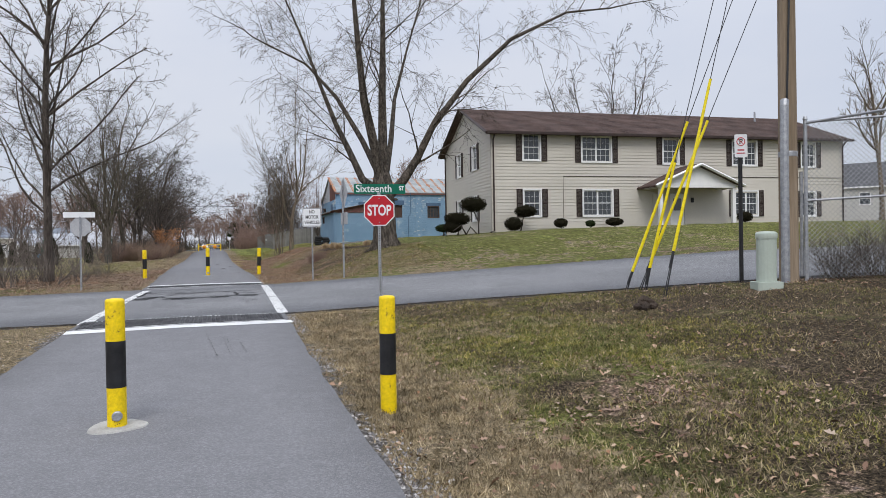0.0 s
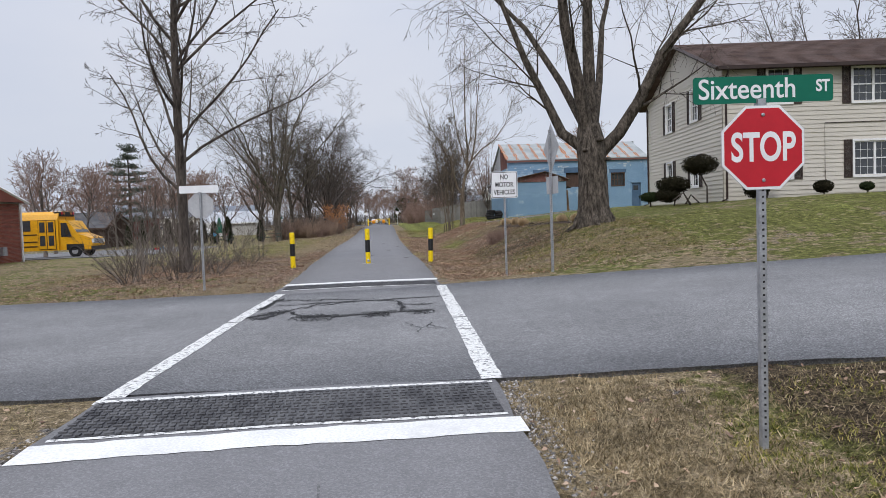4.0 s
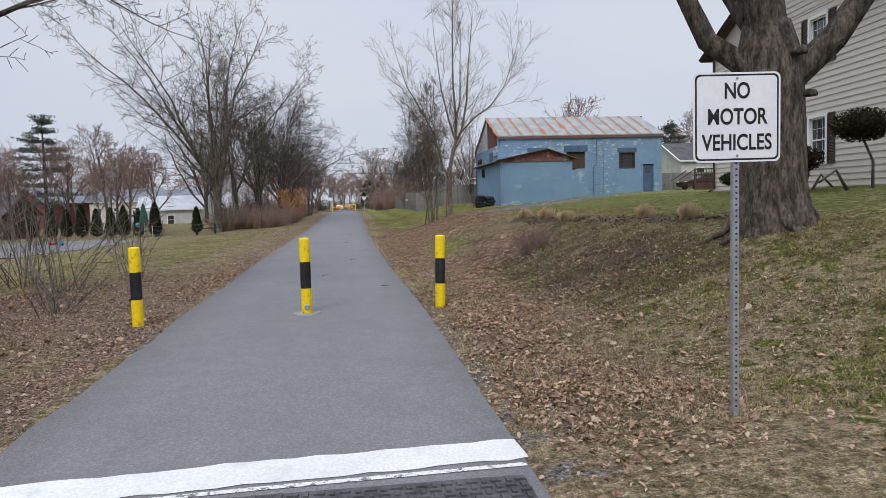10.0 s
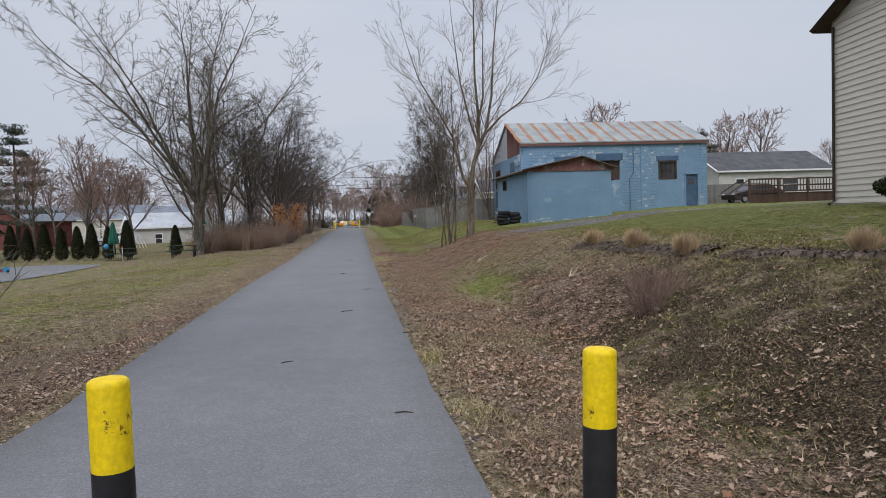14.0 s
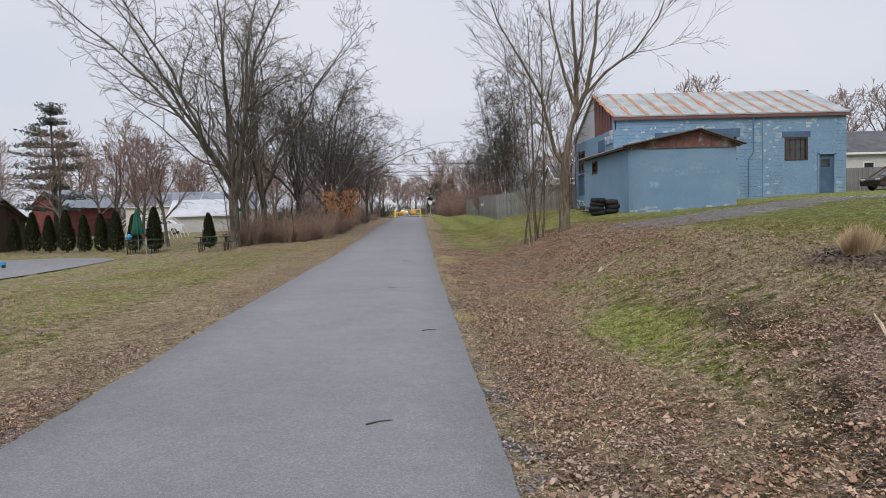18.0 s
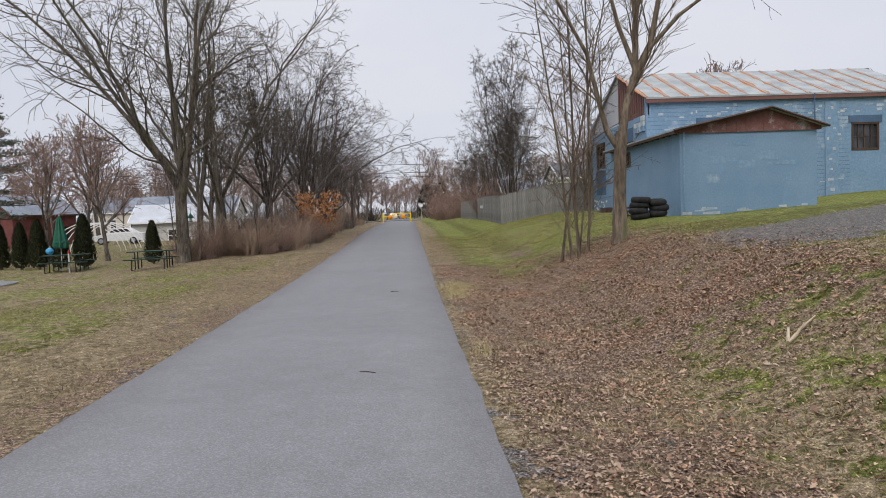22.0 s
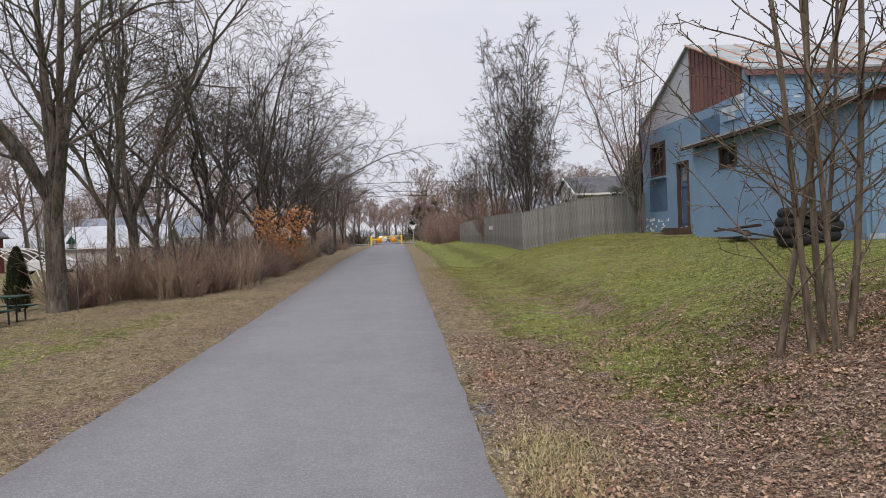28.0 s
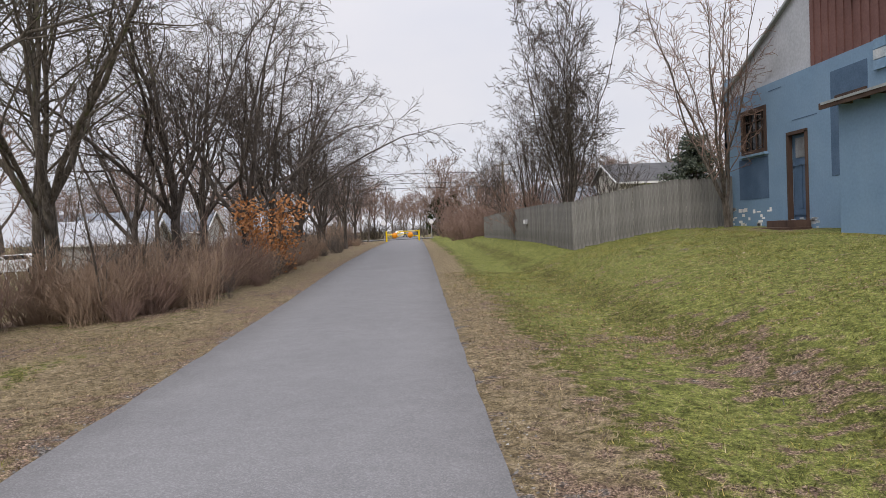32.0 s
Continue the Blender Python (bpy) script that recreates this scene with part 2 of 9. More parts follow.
M = {}
M["ground"] = ground_mat()
M["trail"] = asphalt_mat("trail_asphalt", (0.18, 0.179, 0.185), (0.2, 0.199, 0.205), 0.15)
M["road"] = asphalt_mat("road_asphalt", (0.168, 0.168, 0.171), (0.218, 0.218, 0.221), 0.38)
M["paint_white"] = grainy("road_paint", (0.74, 0.74, 0.72), (0.6, 0.6, 0.58), 34, 90, 0.85, bump=0.3, stain=(0.17, 0.17, 0.175), wear=(0.53, 0.58))
M["paint_bar"] = grainy("fresh_road_paint", (0.72, 0.72, 0.7), (0.64, 0.64, 0.63), 2, 50, 0.8, bump=0.25, stain=(0.56, 0.56, 0.55))
M["rubber"] = grainy("grate_rubber", (0.05, 0.05, 0.055), (0.11, 0.11, 0.115), 5, 40, 0.85)
M["concrete"] = grainy("concrete", (0.32, 0.31, 0.29), (0.44, 0.43, 0.4), 4, 60, 0.9)
M["scrape"] = grainy("scraped_asphalt", (0.07, 0.07, 0.072), (0.13, 0.13, 0.132), 20, 60, 0.9, stain=(0.19, 0.188, 0.19), wear=(0.48, 0.54))
M["palewood"] = grainy("split_pale_wood", (0.36, 0.29, 0.2), (0.5, 0.42, 0.3), 8, 40, 0.9)
M["patch"] = grainy("grey_asphalt_patch", (0.225, 0.222, 0.215), (0.3, 0.295, 0.288), 4, 60, 0.9)
M["crack"] = grainy("crack_tar", (0.02, 0.02, 0.022), (0.05, 0.05, 0.05), 8, 60, 0.9)
M["yellow"] = grainy("yellow_paint", (0.86, 0.62, 0.006), (0.8, 0.56, 0.008), 16, 40, 0.5, bump=0.12, stain=(0.16, 0.075, 0.02), wear=(0.605, 0.635))
M["black"] = grainy("black_paint", (0.012, 0.012, 0.013), (0.026, 0.026, 0.028), 8, 40, 0.5, bump=0.1)
M["galv"] = grainy("galvanised_steel", (0.3, 0.31, 0.33), (0.42, 0.43, 0.45), 12, 60, 0.5, 0.55, bump=0.08)
M["hole"] = grainy("punched_hole", (0.015, 0.015, 0.016), (0.03, 0.03, 0.03), 5, 40, 0.9)
M["alu"] = grainy("sign_back_aluminium", (0.36, 0.365, 0.38), (0.44, 0.445, 0.46), 5, 40, 0.6, 0.0, bump=0.05)
M["sign_red"] = grainy("sign_red", (0.5, 0.018, 0.03), (0.42, 0.014, 0.025), 3, 30, 0.45, bump=0.03, speck=0.04)
M["sign_white"] = grainy("sign_white", (0.78, 0.79, 0.8), (0.7, 0.71, 0.73), 3, 30, 0.45, bump=0.03, speck=0.04)
M["sign_green"] = grainy("sign_green", (0.0, 0.135, 0.082), (0.0, 0.115, 0.07), 3, 30, 0.45, bump=0.03, speck=0.04)
M["sign_black"] = grainy("sign_black", (0.012, 0.012, 0.012), (0.02, 0.02, 0.02), 3, 30, 0.5, bump=0)
M["siding"] = grainy("cream_vinyl_siding", (0.53, 0.497, 0.437), (0.58, 0.545, 0.48), 0.3, 12, 0.6, bump=0.02, speck=0.03)
M["trimw"] = grainy("white_trim", (0.78, 0.78, 0.77), (0.74, 0.74, 0.74), 3, 30, 0.5, bump=0.02, speck=0.03)
M["shutter"] = grainy("dark_shutter", (0.036, 0.025, 0.022), (0.055, 0.039, 0.034), 4, 30, 0.6)
M["gutter"] = grainy("dark_gutter", (0.03, 0.018, 0.016), (0.045, 0.03, 0.026), 4, 30, 0.5)
M["shingle"] = grainy("brown_shingle", (0.055, 0.035, 0.03), (0.1, 0.066, 0.055), 1.2, 18, 0.95, bump=0.5, vary=0.12)
M["greyshingle"] = grainy("grey_shingle", (0.07, 0.07, 0.075), (0.11, 0.11, 0.115), 1.2, 18, 0.95, bump=0.5)
M["bluepaint"] = grainy("blue_painted_block", (0.16, 0.262, 0.375), (0.19, 0.295, 0.41), 0.7, 14, 0.85, bump=0.3, stain=(0.19, 0.31, 0.44), speck=0.08)
M["bluepaint_worn"] = grainy("worn_blue_painted_block", (0.165, 0.272, 0.385), (0.2, 0.31, 0.425), 0.8, 9, 0.9, bump=0.5, stain=(0.38, 0.45, 0.5))
M["bluedark"] = grainy("dark_blue_paint", (0.06, 0.11, 0.18), (0.085, 0.14, 0.22), 1.5, 20, 0.8, bump=0.3)
M["rust"] = grainy("rusty_roof_seam", (0.46, 0.15, 0.03), (0.34, 0.12, 0.045), 2.5, 20, 0.9, bump=0.3, stain=(0.36, 0.3, 0.26), wear=(0.66, 0.74))
M["flake"] = grainy("bare_block_patch", (0.3, 0.37, 0.42), (0.5, 0.53, 0.54), 3, 20, 0.9, bump=0.2)
M["darkblue"] = grainy("dark_blue_grey_siding", (0.07, 0.08, 0.1), (0.09, 0.1, 0.125), 1, 14, 0.8, bump=0.1)
M["palemetal"] = grainy("pale_metal_roof", (0.4, 0.42, 0.45), (0.5, 0.52, 0.55), 0.8, 12, 0.5, 0.1, bump=0.05)
M["tanboard"] = grainy("tan_board", (0.16, 0.1, 0.06), (0.24, 0.16, 0.1), 2, 20, 0.9, bump=0.3)
M["tin"] = grainy("weathered_tin_roof", (0.24, 0.262, 0.265), (0.35, 0.375, 0.375), 1.2, 12, 0.7, 0.0, bump=0.1, stain=(0.38, 0.36, 0.33), wear=(0.6, 0.68))
M["redsiding"] = grainy("dull_red_metal_siding", (0.15, 0.073, 0.063), (0.185, 0.092, 0.08), 0.8, 14, 0.7, bump=0.1)
M["redwood"] = grainy("peeling_red_board", (0.13, 0.055, 0.048), (0.19, 0.1, 0.09), 2.0, 20, 0.9, bump=0.3, stain=(0.3, 0.27, 0.26))
M["brownwood"] = grainy("dark_brown_wood", (0.055, 0.034, 0.026), (0.09, 0.056, 0.042), 2.0, 24, 0.85, bump=0.3, stretch=(1, 1, 0.15))
M["greyboard"] = grainy("weathered_fence_board", (0.14, 0.135, 0.125), (0.245, 0.24, 0.228), 5.0, 26, 0.95, bump=0.6, stretch=(1, 1, 0.14), vary=0.16, stain=(0.075, 0.07, 0.06), speck=0.3)
M["polewood"] = grainy("pole_wood", (0.2, 0.15, 0.1), (0.32, 0.25, 0.18), 3, 30, 0.9, bump=0.6, stretch=(1, 1, 0.08))
M["glass"] = grainy("dark_window_glass", (0.03, 0.035, 0.04), (0.05, 0.055, 0.06), 1, 5, 0.06, bump=0, spec=0.7)
M["curtain"] = grainy("pale_blind", (0.13, 0.14, 0.15), (0.24, 0.25, 0.26), 2, 20, 0.8, bump=0.05)
M["bark_grey"] = bark_mat("grey_brown_bark", (0.1, 0.084, 0.072), (0.19, 0.162, 0.14))
M["bark_dark"] = bark_mat("dark_bark", (0.062, 0.052, 0.045), (0.13, 0.11, 0.096))
M["bark_maple"] = grainy("furrowed_maple_bark", (0.04, 0.034, 0.028), (0.135, 0.114, 0.094), 11.0, 34.0, 0.95, bump=0.95, stretch=(1, 1, 0.34), spec=0.1, speck=0.5)
M["bark_light"] = bark_mat("light_tan_bark", (0.12, 0.095, 0.07), (0.2, 0.16, 0.12), (0.11, 0.12, 0.06))
M["bark_moss"] = bark_mat("mossy_bark", (0.085, 0.073, 0.059), (0.165, 0.142, 0.114), (0.11, 0.12, 0.06))
M["twig_red"] = grainy("reddish_twig", (0.18, 0.118, 0.095), (0.27, 0.183, 0.148), 3, 20, 0.9, bump=0)
M["twig_tan"] = grainy("dry_brush_stem", (0.24, 0.168, 0.12), (0.38, 0.275, 0.2), 3, 20, 0.9, bump=0)
M["ever"] = island_mat("evergreen_leaf", ((0.0, (0.014, 0.022, 0.01)), (0.5, (0.028, 0.04, 0.018)), (1.0, (0.045, 0.056, 0.026))), 1.0)
M["topiary"] = island_mat("dark_bronze_evergreen_leaf", ((0.0, (0.012, 0.011, 0.008)), (0.5, (0.025, 0.024, 0.014)), (1.0, (0.036, 0.031, 0.02))), 1.0)
M["arbor"] = island_mat("arborvitae_leaf", ((0.0, (0.012, 0.018, 0.008)), (0.5, (0.027, 0.034, 0.015)), (1.0, (0.055, 0.055, 0.027))))
M["pine"] = island_mat("pine_needle", ((0.0, (0.05, 0.066, 0.05)), (0.5, (0.08, 0.098, 0.076)), (1.0, (0.13, 0.145, 0.115))))
M["leaf"] = island_mat("fallen_leaf", ((0.0, (0.11, 0.068, 0.048)), (0.3, (0.22, 0.145, 0.105)), (0.6, (0.35, 0.245, 0.18)), (0.9, (0.48, 0.38, 0.29)), (1.0, (0.28, 0.14, 0.075))), patchy=((0.45, (1.1, 0.97, 0.86), (0.9, 0.92, 0.94)),))
M["orangeleaf"] = island_mat("orange_dry_leaf", ((0.0, (0.26, 0.1, 0.03)), (0.5, (0.4, 0.17, 0.06)), (1.0, (0.5, 0.26, 0.12))))
M["blade_g"] = island_mat("grass_blade", ((0.0, (0.045, 0.058, 0.016)), (0.4, (0.13, 0.145, 0.04)), (0.75, (0.23, 0.225, 0.08)), (1.0, (0.42, 0.36, 0.2))), patchy=((0.9, (0.75, 0.78, 0.72), (1.4, 1.25, 0.85)), (5.0, (0.5, 0.5, 0.5), (1.3, 1.3, 1.3))))
M["blade_d"] = island_mat("dry_grass_blade", ((0.0, (0.14, 0.105, 0.055)), (0.5, (0.3, 0.235, 0.14)), (1.0, (0.52, 0.43, 0.28))), patchy=((1.1, (0.7, 0.7, 0.72), (1.15, 1.13, 1.1)), (5.0, (0.5, 0.5, 0.5), (1.25, 1.25, 1.25))))
M["stone"] = island_mat("gravel_stone", ((0.0, (0.08, 0.074, 0.07)), (0.5, (0.18, 0.168, 0.16)), (1.0, (0.46, 0.44, 0.42))))
M["orngrass"] = island_mat("tan_ornamental_grass", ((0.0, (0.34, 0.24, 0.14)), (0.5, (0.48, 0.36, 0.22)), (1.0, (0.6, 0.47, 0.31))))
M["brick"] = grainy("red_brick", (0.19, 0.06, 0.042), (0.25, 0.085, 0.06), 2.0, 30, 0.9, bump=0.2, vary=0.15)
M["mortar"] = grainy("mortar", (0.3, 0.27, 0.25), (0.36, 0.33, 0.3), 4, 40, 0.95)
M["busyellow"] = grainy("school_bus_yellow", (0.72, 0.36, 0.008), (0.66, 0.32, 0.008), 1, 12, 0.4, bump=0.02, spec=0.5)
M["tyre"] = grainy("tyre_rubber", (0.012, 0.012, 0.013), (0.024, 0.024, 0.025), 6, 40, 0.85)
M["whitepaint"] = grainy("white_painted_board", (0.46, 0.45, 0.43), (0.54, 0.53, 0.5), 1.2, 18, 0.8, bump=0.1)
M["carwhite"] = grainy("white_car_paint", (0.68, 0.69, 0.7), (0.72, 0.73, 0.74), 1, 8, 0.3, bump=0, spec=0.5)
M["greenplastic"] = grainy("dark_green_coated_metal", (0.01, 0.032, 0.024), (0.016, 0.045, 0.034), 5, 40, 0.6, bump=0.1)
M["umbrella"] = grainy("green_canvas", (0.018, 0.1, 0.066), (0.03, 0.13, 0.085), 3, 30, 0.85, bump=0.1)
M["barnred"] = grainy("barn_red_board", (0.13, 0.042, 0.038), (0.18, 0.062, 0.055), 1.5, 18, 0.85, bump=0.2)
M["slate"] = grainy("grey_blue_metal_roof", (0.16, 0.185, 0.22), (0.22, 0.245, 0.28), 0.8, 12, 0.5, 0.2, bump=0.05)
M["palegreen"] = grainy("pale_green_enamel", (0.4, 0.45, 0.39), (0.43, 0.48, 0.42), 2, 30, 0.5, bump=0.02, speck=0.04)
M["mulch"] = grainy("dark_mulch", (0.09, 0.068, 0.048), (0.19, 0.145, 0.105), 4, 30, 0.98, bump=0.8)
M["guyyellow"] = grainy("yellow_plastic_guard", (0.82, 0.66, 0.015), (0.76, 0.6, 0.012), 4, 20, 0.5, bump=0.04)
M["wire"] = grainy("dark_wire", (0.03, 0.03, 0.032), (0.05, 0.05, 0.052), 4, 20, 0.6, 0.3, bump=0)
M["chain"] = grainy("chain_link_wire", (0.25, 0.26, 0.27), (0.34, 0.35, 0.36), 5, 30, 0.5, 0.5, bump=0)
M["soil"] = grainy("dark_soil", (0.03, 0.022, 0.017), (0.075, 0.055, 0.042), 6, 30, 0.98, bump=0.8)


# ---- mesh tools ----
class MB:
    """Collects faces, then becomes one mesh."""

    def __init__(self):
        self.v, self.f, self.smooth = [], [], False

    def poly(self, pts):
        k = len(self.v)
        self.v.extend(tuple(p) for p in pts)
        self.f.append(tuple(range(k, k + len(pts))))
        return self

    def box(self, x, y, z, sx, sy, sz, rz=0.0, bev=0.0, m=None):
        """A box by its middle and full sizes, chamfered on its upright edges when bev is given."""
        hx, hy, hz = sx / 2, sy / 2, sz / 2
        if bev:
            o = [(hx - bev, -hy), (hx, -hy + bev), (hx, hy - bev), (hx - bev, hy), (-hx + bev, hy), (-hx, hy - bev), (-hx, -hy + bev), (-hx + bev, -hy)]
        else:
            o = [(hx, -hy), (hx, hy), (-hx, hy), (-hx, -hy)]
        c, s = math.cos(rz), math.sin(rz)
        k, n = len(self.v), len(o)
        for dz in (-hz, hz):
            for a, b in o:
                p = (x + a * c - b * s, y + a * s + b * c, z + dz)
                self.v.append(tuple(m @ Vector(p)) if m else p)
        self.f.append(tuple(range(k + n - 1, k - 1, -1)))
        self.f.append(tuple(range(k + n, k + 2 * n)))
        for i in range(n):
            j = (i + 1) % n
            self.f.append((k + i, k + j, k + n + j, k + n + i))
        return self

    def tube(self, pts, rad, sides=6, cap=True):
        """A round tube along points, with one radius for each."""
        k0, n = len(self.v), len(pts)
        px = py = None
        for i, p in enumerate(pts):
            a, b = pts[max(i - 1, 0)], pts[min(i + 1, n - 1)]
            dx, dy, dz = b[0] - a[0], b[1] - a[1], b[2] - a[2]
            q = math.sqrt(dx * dx + dy * dy + dz * dz) or 1.0
            dx, dy, dz = dx / q, dy / q, dz / q
            if px is None:
                if abs(dz) < 0.9:
                    ux, uy, uz = -dy, dx, 0.0
                else:
                    ux, uy, uz = 1.0, 0.0, -dx / (dz or 1)
            else:
                k = px[0] * dx + px[1] * dy + px[2] * dz
                ux, uy, uz = px[0] - k * dx, px[1] - k * dy, px[2] - k * dz
            q = math.sqrt(ux * ux + uy * uy + uz * uz) or 1.0
            ux, uy, uz = ux / q, uy / q, uz / q
            px = (ux, uy, uz)
            wx, wy, wz = dy * uz - dz * uy, dz * ux - dx * uz, dx * uy - dy * ux
            r = rad[i] if isinstance(rad, (list, tuple)) else rad
            for j in range(sides):
                c, s = CIRC[sides][j]
                c, s = c * r, s * r
                self.v.append((p[0] + ux * c + wx * s, p[1] + uy * c + wy * s, p[2] + uz * c + wz * s))
        for i in range(n - 1):
            o = k0 + i * sides
            for j in range(sides):
                j2 = (j + 1) % sides
                self.f.append((o + j, o + j2, o + sides + j2, o + sides + j))
        if cap:
            self.f.append(tuple(range(k0 + sides - 1, k0 - 1, -1)))
            o = k0 + (n - 1) * sides
            self.f.append(tuple(range(o, o + sides)))
        return self

    def lathe(self, prof, x=0, y=0, z=0, sides=16, ends=(True, True)):
        """A turned shape: prof is (radius, height) from the bottom up."""
        k0 = len(self.v)
        for r, h in prof:
            for j in range(sides):
                a = 2 * math.pi * j / sides
                self.v.append((x + r * math.cos(a), y + r * math.sin(a), z + h))
        for i in range(len(prof) - 1):
            o = k0 + i * sides
            for j in range(sides):
                j2 = (j + 1) % sides
                self.f.append((o + j, o + j2, o + sides + j2, o + sides + j))
        if ends[0]:
            self.f.append(tuple(range(k0 + sides - 1, k0 - 1, -1)))
        if ends[1]:
            o = k0 + (len(prof) - 1) * sides
            self.f.append(tuple(range(o, o + sides)))
        return self

    def prism(self, outline, depth, m):
        """An outline in the xy plane, pushed out by depth along z, then placed by the matrix m."""
        k, n = len(self.v), len(outline)
        for d in (0.0, depth):
            for a, b in outline:
                self.v.append(tuple(m @ Vector((a, b, d))))
        self.f.append(tuple(range(k + n - 1, k - 1, -1)))
        self.f.append(tuple(range(k + n, k + 2 * n)))
        for i in range(n):
            j = (i + 1) % n
            self.f.append((k + i, k + j, k + n + j, k + n + i))
        return self

    def mesh(self, name):
        me = bpy.data.meshes.new(name)
        me.from_pydata(self.v, [], self.f)
        if self.smooth:
            me.polygons.foreach_set("use_smooth", [True] * len(me.polygons))
        me.update()
        return me


CIRC = {s: [(math.cos(2 * math.pi * j / s), math.sin(2 * math.pi * j / s)) for j in range(s)] for s in range(3, 33)}


def part(name, mb, material, parent=None, label="", at=None):
    """One mesh object under a thing or a part."""
    me = mb if isinstance(mb, bpy.types.Mesh) else mb.mesh(name)
    if not me.materials:
        me.materials.append(material if isinstance(material, bpy.types.Material) else M[material])
    ob = new(name, me)
    if parent is not None:
        ob.parent = parent
    if at is not None:
        ob.matrix_local = at
    if label:
        ob["label"] = label
    return ob


def thing(name, m, label, category, group="", kind=""):
    ob = new(name)
    ob.empty_display_size = 0.2
    ob.matrix_world = m
    return tagged(ob, label, category, group, kind)


def smoothstep(a, b, v):
    k = min(max((v - a) / (b - a), 0.0), 1.0)
    return k * k * (3 - 2 * k)


def lerp_of(v, xs, ys):
    return float(np.interp(v, xs, ys))


# ---- the plan: trail, street, ground ----
def trail_z(y):
    return lerp_of(y, (-60, 0, 6, 9, 11.4, 13, 20, 28, 40, 60, 75, 90, 110, 150, 400), (-0.3, -0.14, -0.1, -0.04, 0.03, 0.08, 0.16, 0.2, 0.12, 0.1, 0.2, 0.42, 0.5, 0.4, 0.4))


WEST_EDGE = ((-60, 8, 14, 22, 26, 29, 33, 39.5, 45, 56, 66, 85, 400), (-2.3, -2.3, -2.17, -1.93, -1.98, -2.1, -2.18, -2.37, -2.46, -2.49, -2.55, -2.75, -4.5))
EAST_EDGE = ((-60, 3, 11, 22, 28, 33, 40, 50, 56, 62, 75, 85, 400), (0.8, 1.0, 1.17, 1.38, 1.38, 1.31, 1.27, 1.24, 1.23, 1.28, 1.33, 1.38, 2.2))


def trail_edges(y):
    return lerp_of(y, *WEST_EDGE), lerp_of(y, *EAST_EDGE)


def street_mid(x):
    return lerp_of(x, (-200, -8, -3, 1.5, 4, 9.5, 15, 40, 200), (48.0, 18.2, 17.4, 17.1, 16.7, 14.75, 12.7, 2.7, -62.0))


def street_half(x):
    return lerp_of(x, (-200, -3, 6, 15, 200), (4.3, 3.95, 4.05, 4.4, 4.6))


def street_z(x):
    return lerp_of(x, (-200, -40, -8, -3, 0, 1.5, 4, 9.7, 15, 40, 200), (-2.5, -0.9, -0.05, 0.06, 0.1, 0.12, 0.24, 0.58, 0.9, 1.6, 3.0))


def road_base(x, y):
    """The street's surface, banked a little up to the north kerb."""
    return street_z(x) + 0.045 * min(max((y - street_mid(x)) / street_half(x), -1.2), 1.2)


def right_bank(d, y):
    near = lerp_of(d, (0, 0.4, 1.5, 8, 14, 40, 300), (-0.03, -0.09, -0.02, 0.5, 0.85, 1.6, 3.0))
    hump = lerp_of(d, (0, 0.5, 1.0, 1.5, 2.0, 2.4, 2.9, 3.3, 3.7, 4.2, 4.8, 5.4, 8, 13, 25, 60, 300), (-0.01, -0.03, -0.1, -0.16, -0.13, -0.08, 0.13, 0.27, 0.4, 0.6, 0.83, 0.98, 1.25, 1.68, 1.9, 2.1, 2.6))
    far = lerp_of(d, (0, 1.0, 2.0, 2.7, 3.2, 4.2, 4.7, 5.6, 7.5, 8.7, 11, 13, 23, 60, 300), (-0.02, 0.0, -0.06, -0.09, -0.04, 0.31, 0.47, 0.68, 1.02, 1.2, 1.22, 1.35, 1.9, 2.2, 2.4))
    lot = lerp_of(d, (0, 1, 3, 6, 20, 60, 300), (-0.03, 0.0, 0.25, 0.5, 0.8, 1.0, 1.2))
    k = smoothstep(20.5, 27.5, y)
    z = near * (1 - k) + hump * k
    k = smoothstep(57.0, 64.0, y)
    z = z * (1 - k) + far * k
    k = smoothstep(90.0, 120.0, y)
    return z * (1 - k) + lot * k


def left_bank(d, y):
    low = lerp_of(d, (0, 1.0, 2.5, 6, 9, 14, 30, 60, 300), (-0.02, -0.05, -0.1, -0.2, -0.35, -0.42, -0.6, -0.9, -1.4))
    near = lerp_of(d, (0, 2, 8, 30, 60, 300), (-0.02, -0.06, -0.12, -0.3, -0.8, -1.4))
    k = smoothstep(48, 62, y)
    return near * (1 - k) + low * k


def ground_z(x, y):
    a, b = trail_edges(y)
    tz = trail_z(y)
    if x > b:
        z = tz + right_bank(x - b, y)
    elif x < a:
        z = tz + left_bank(a - x, y)
    else:
        z = tz - 0.04
    off = abs(y - street_mid(x)) - street_half(x)
    if a < x < b:
        return min(z, road_base(x, y) - 0.07) if off < 0.4 else z
    if off < 0:
        return road_base(x, y) - 0.05
    k = smoothstep(0.0, 2.2, off)
    return z * k + (road_base(x, y) - 0.02) * (1 - k)


def rough_z(x, y):
    """Ground with small unevenness off the paving."""
    z = ground_z(x, y)
    a, b = trail_edges(y)
    d = max(a - x, x - b)
    off = abs(y - street_mid(x)) - street_half(x)
    k = smoothstep(0.1, 1.2, min(d, off))
    if k > 0 and abs(x) < 60 and y < 160:
        z += k * (0.05 * noise.noise((x * 0.9, y * 0.9, 0)) + 0.025 * noise.noise((x * 2.7, y * 2.7, 4)))
    return z


def blob(x, y, cx, cy, sx, sy):
    return math.exp(-((x - cx) / sx) ** 2 - ((y - cy) / sy) ** 2)


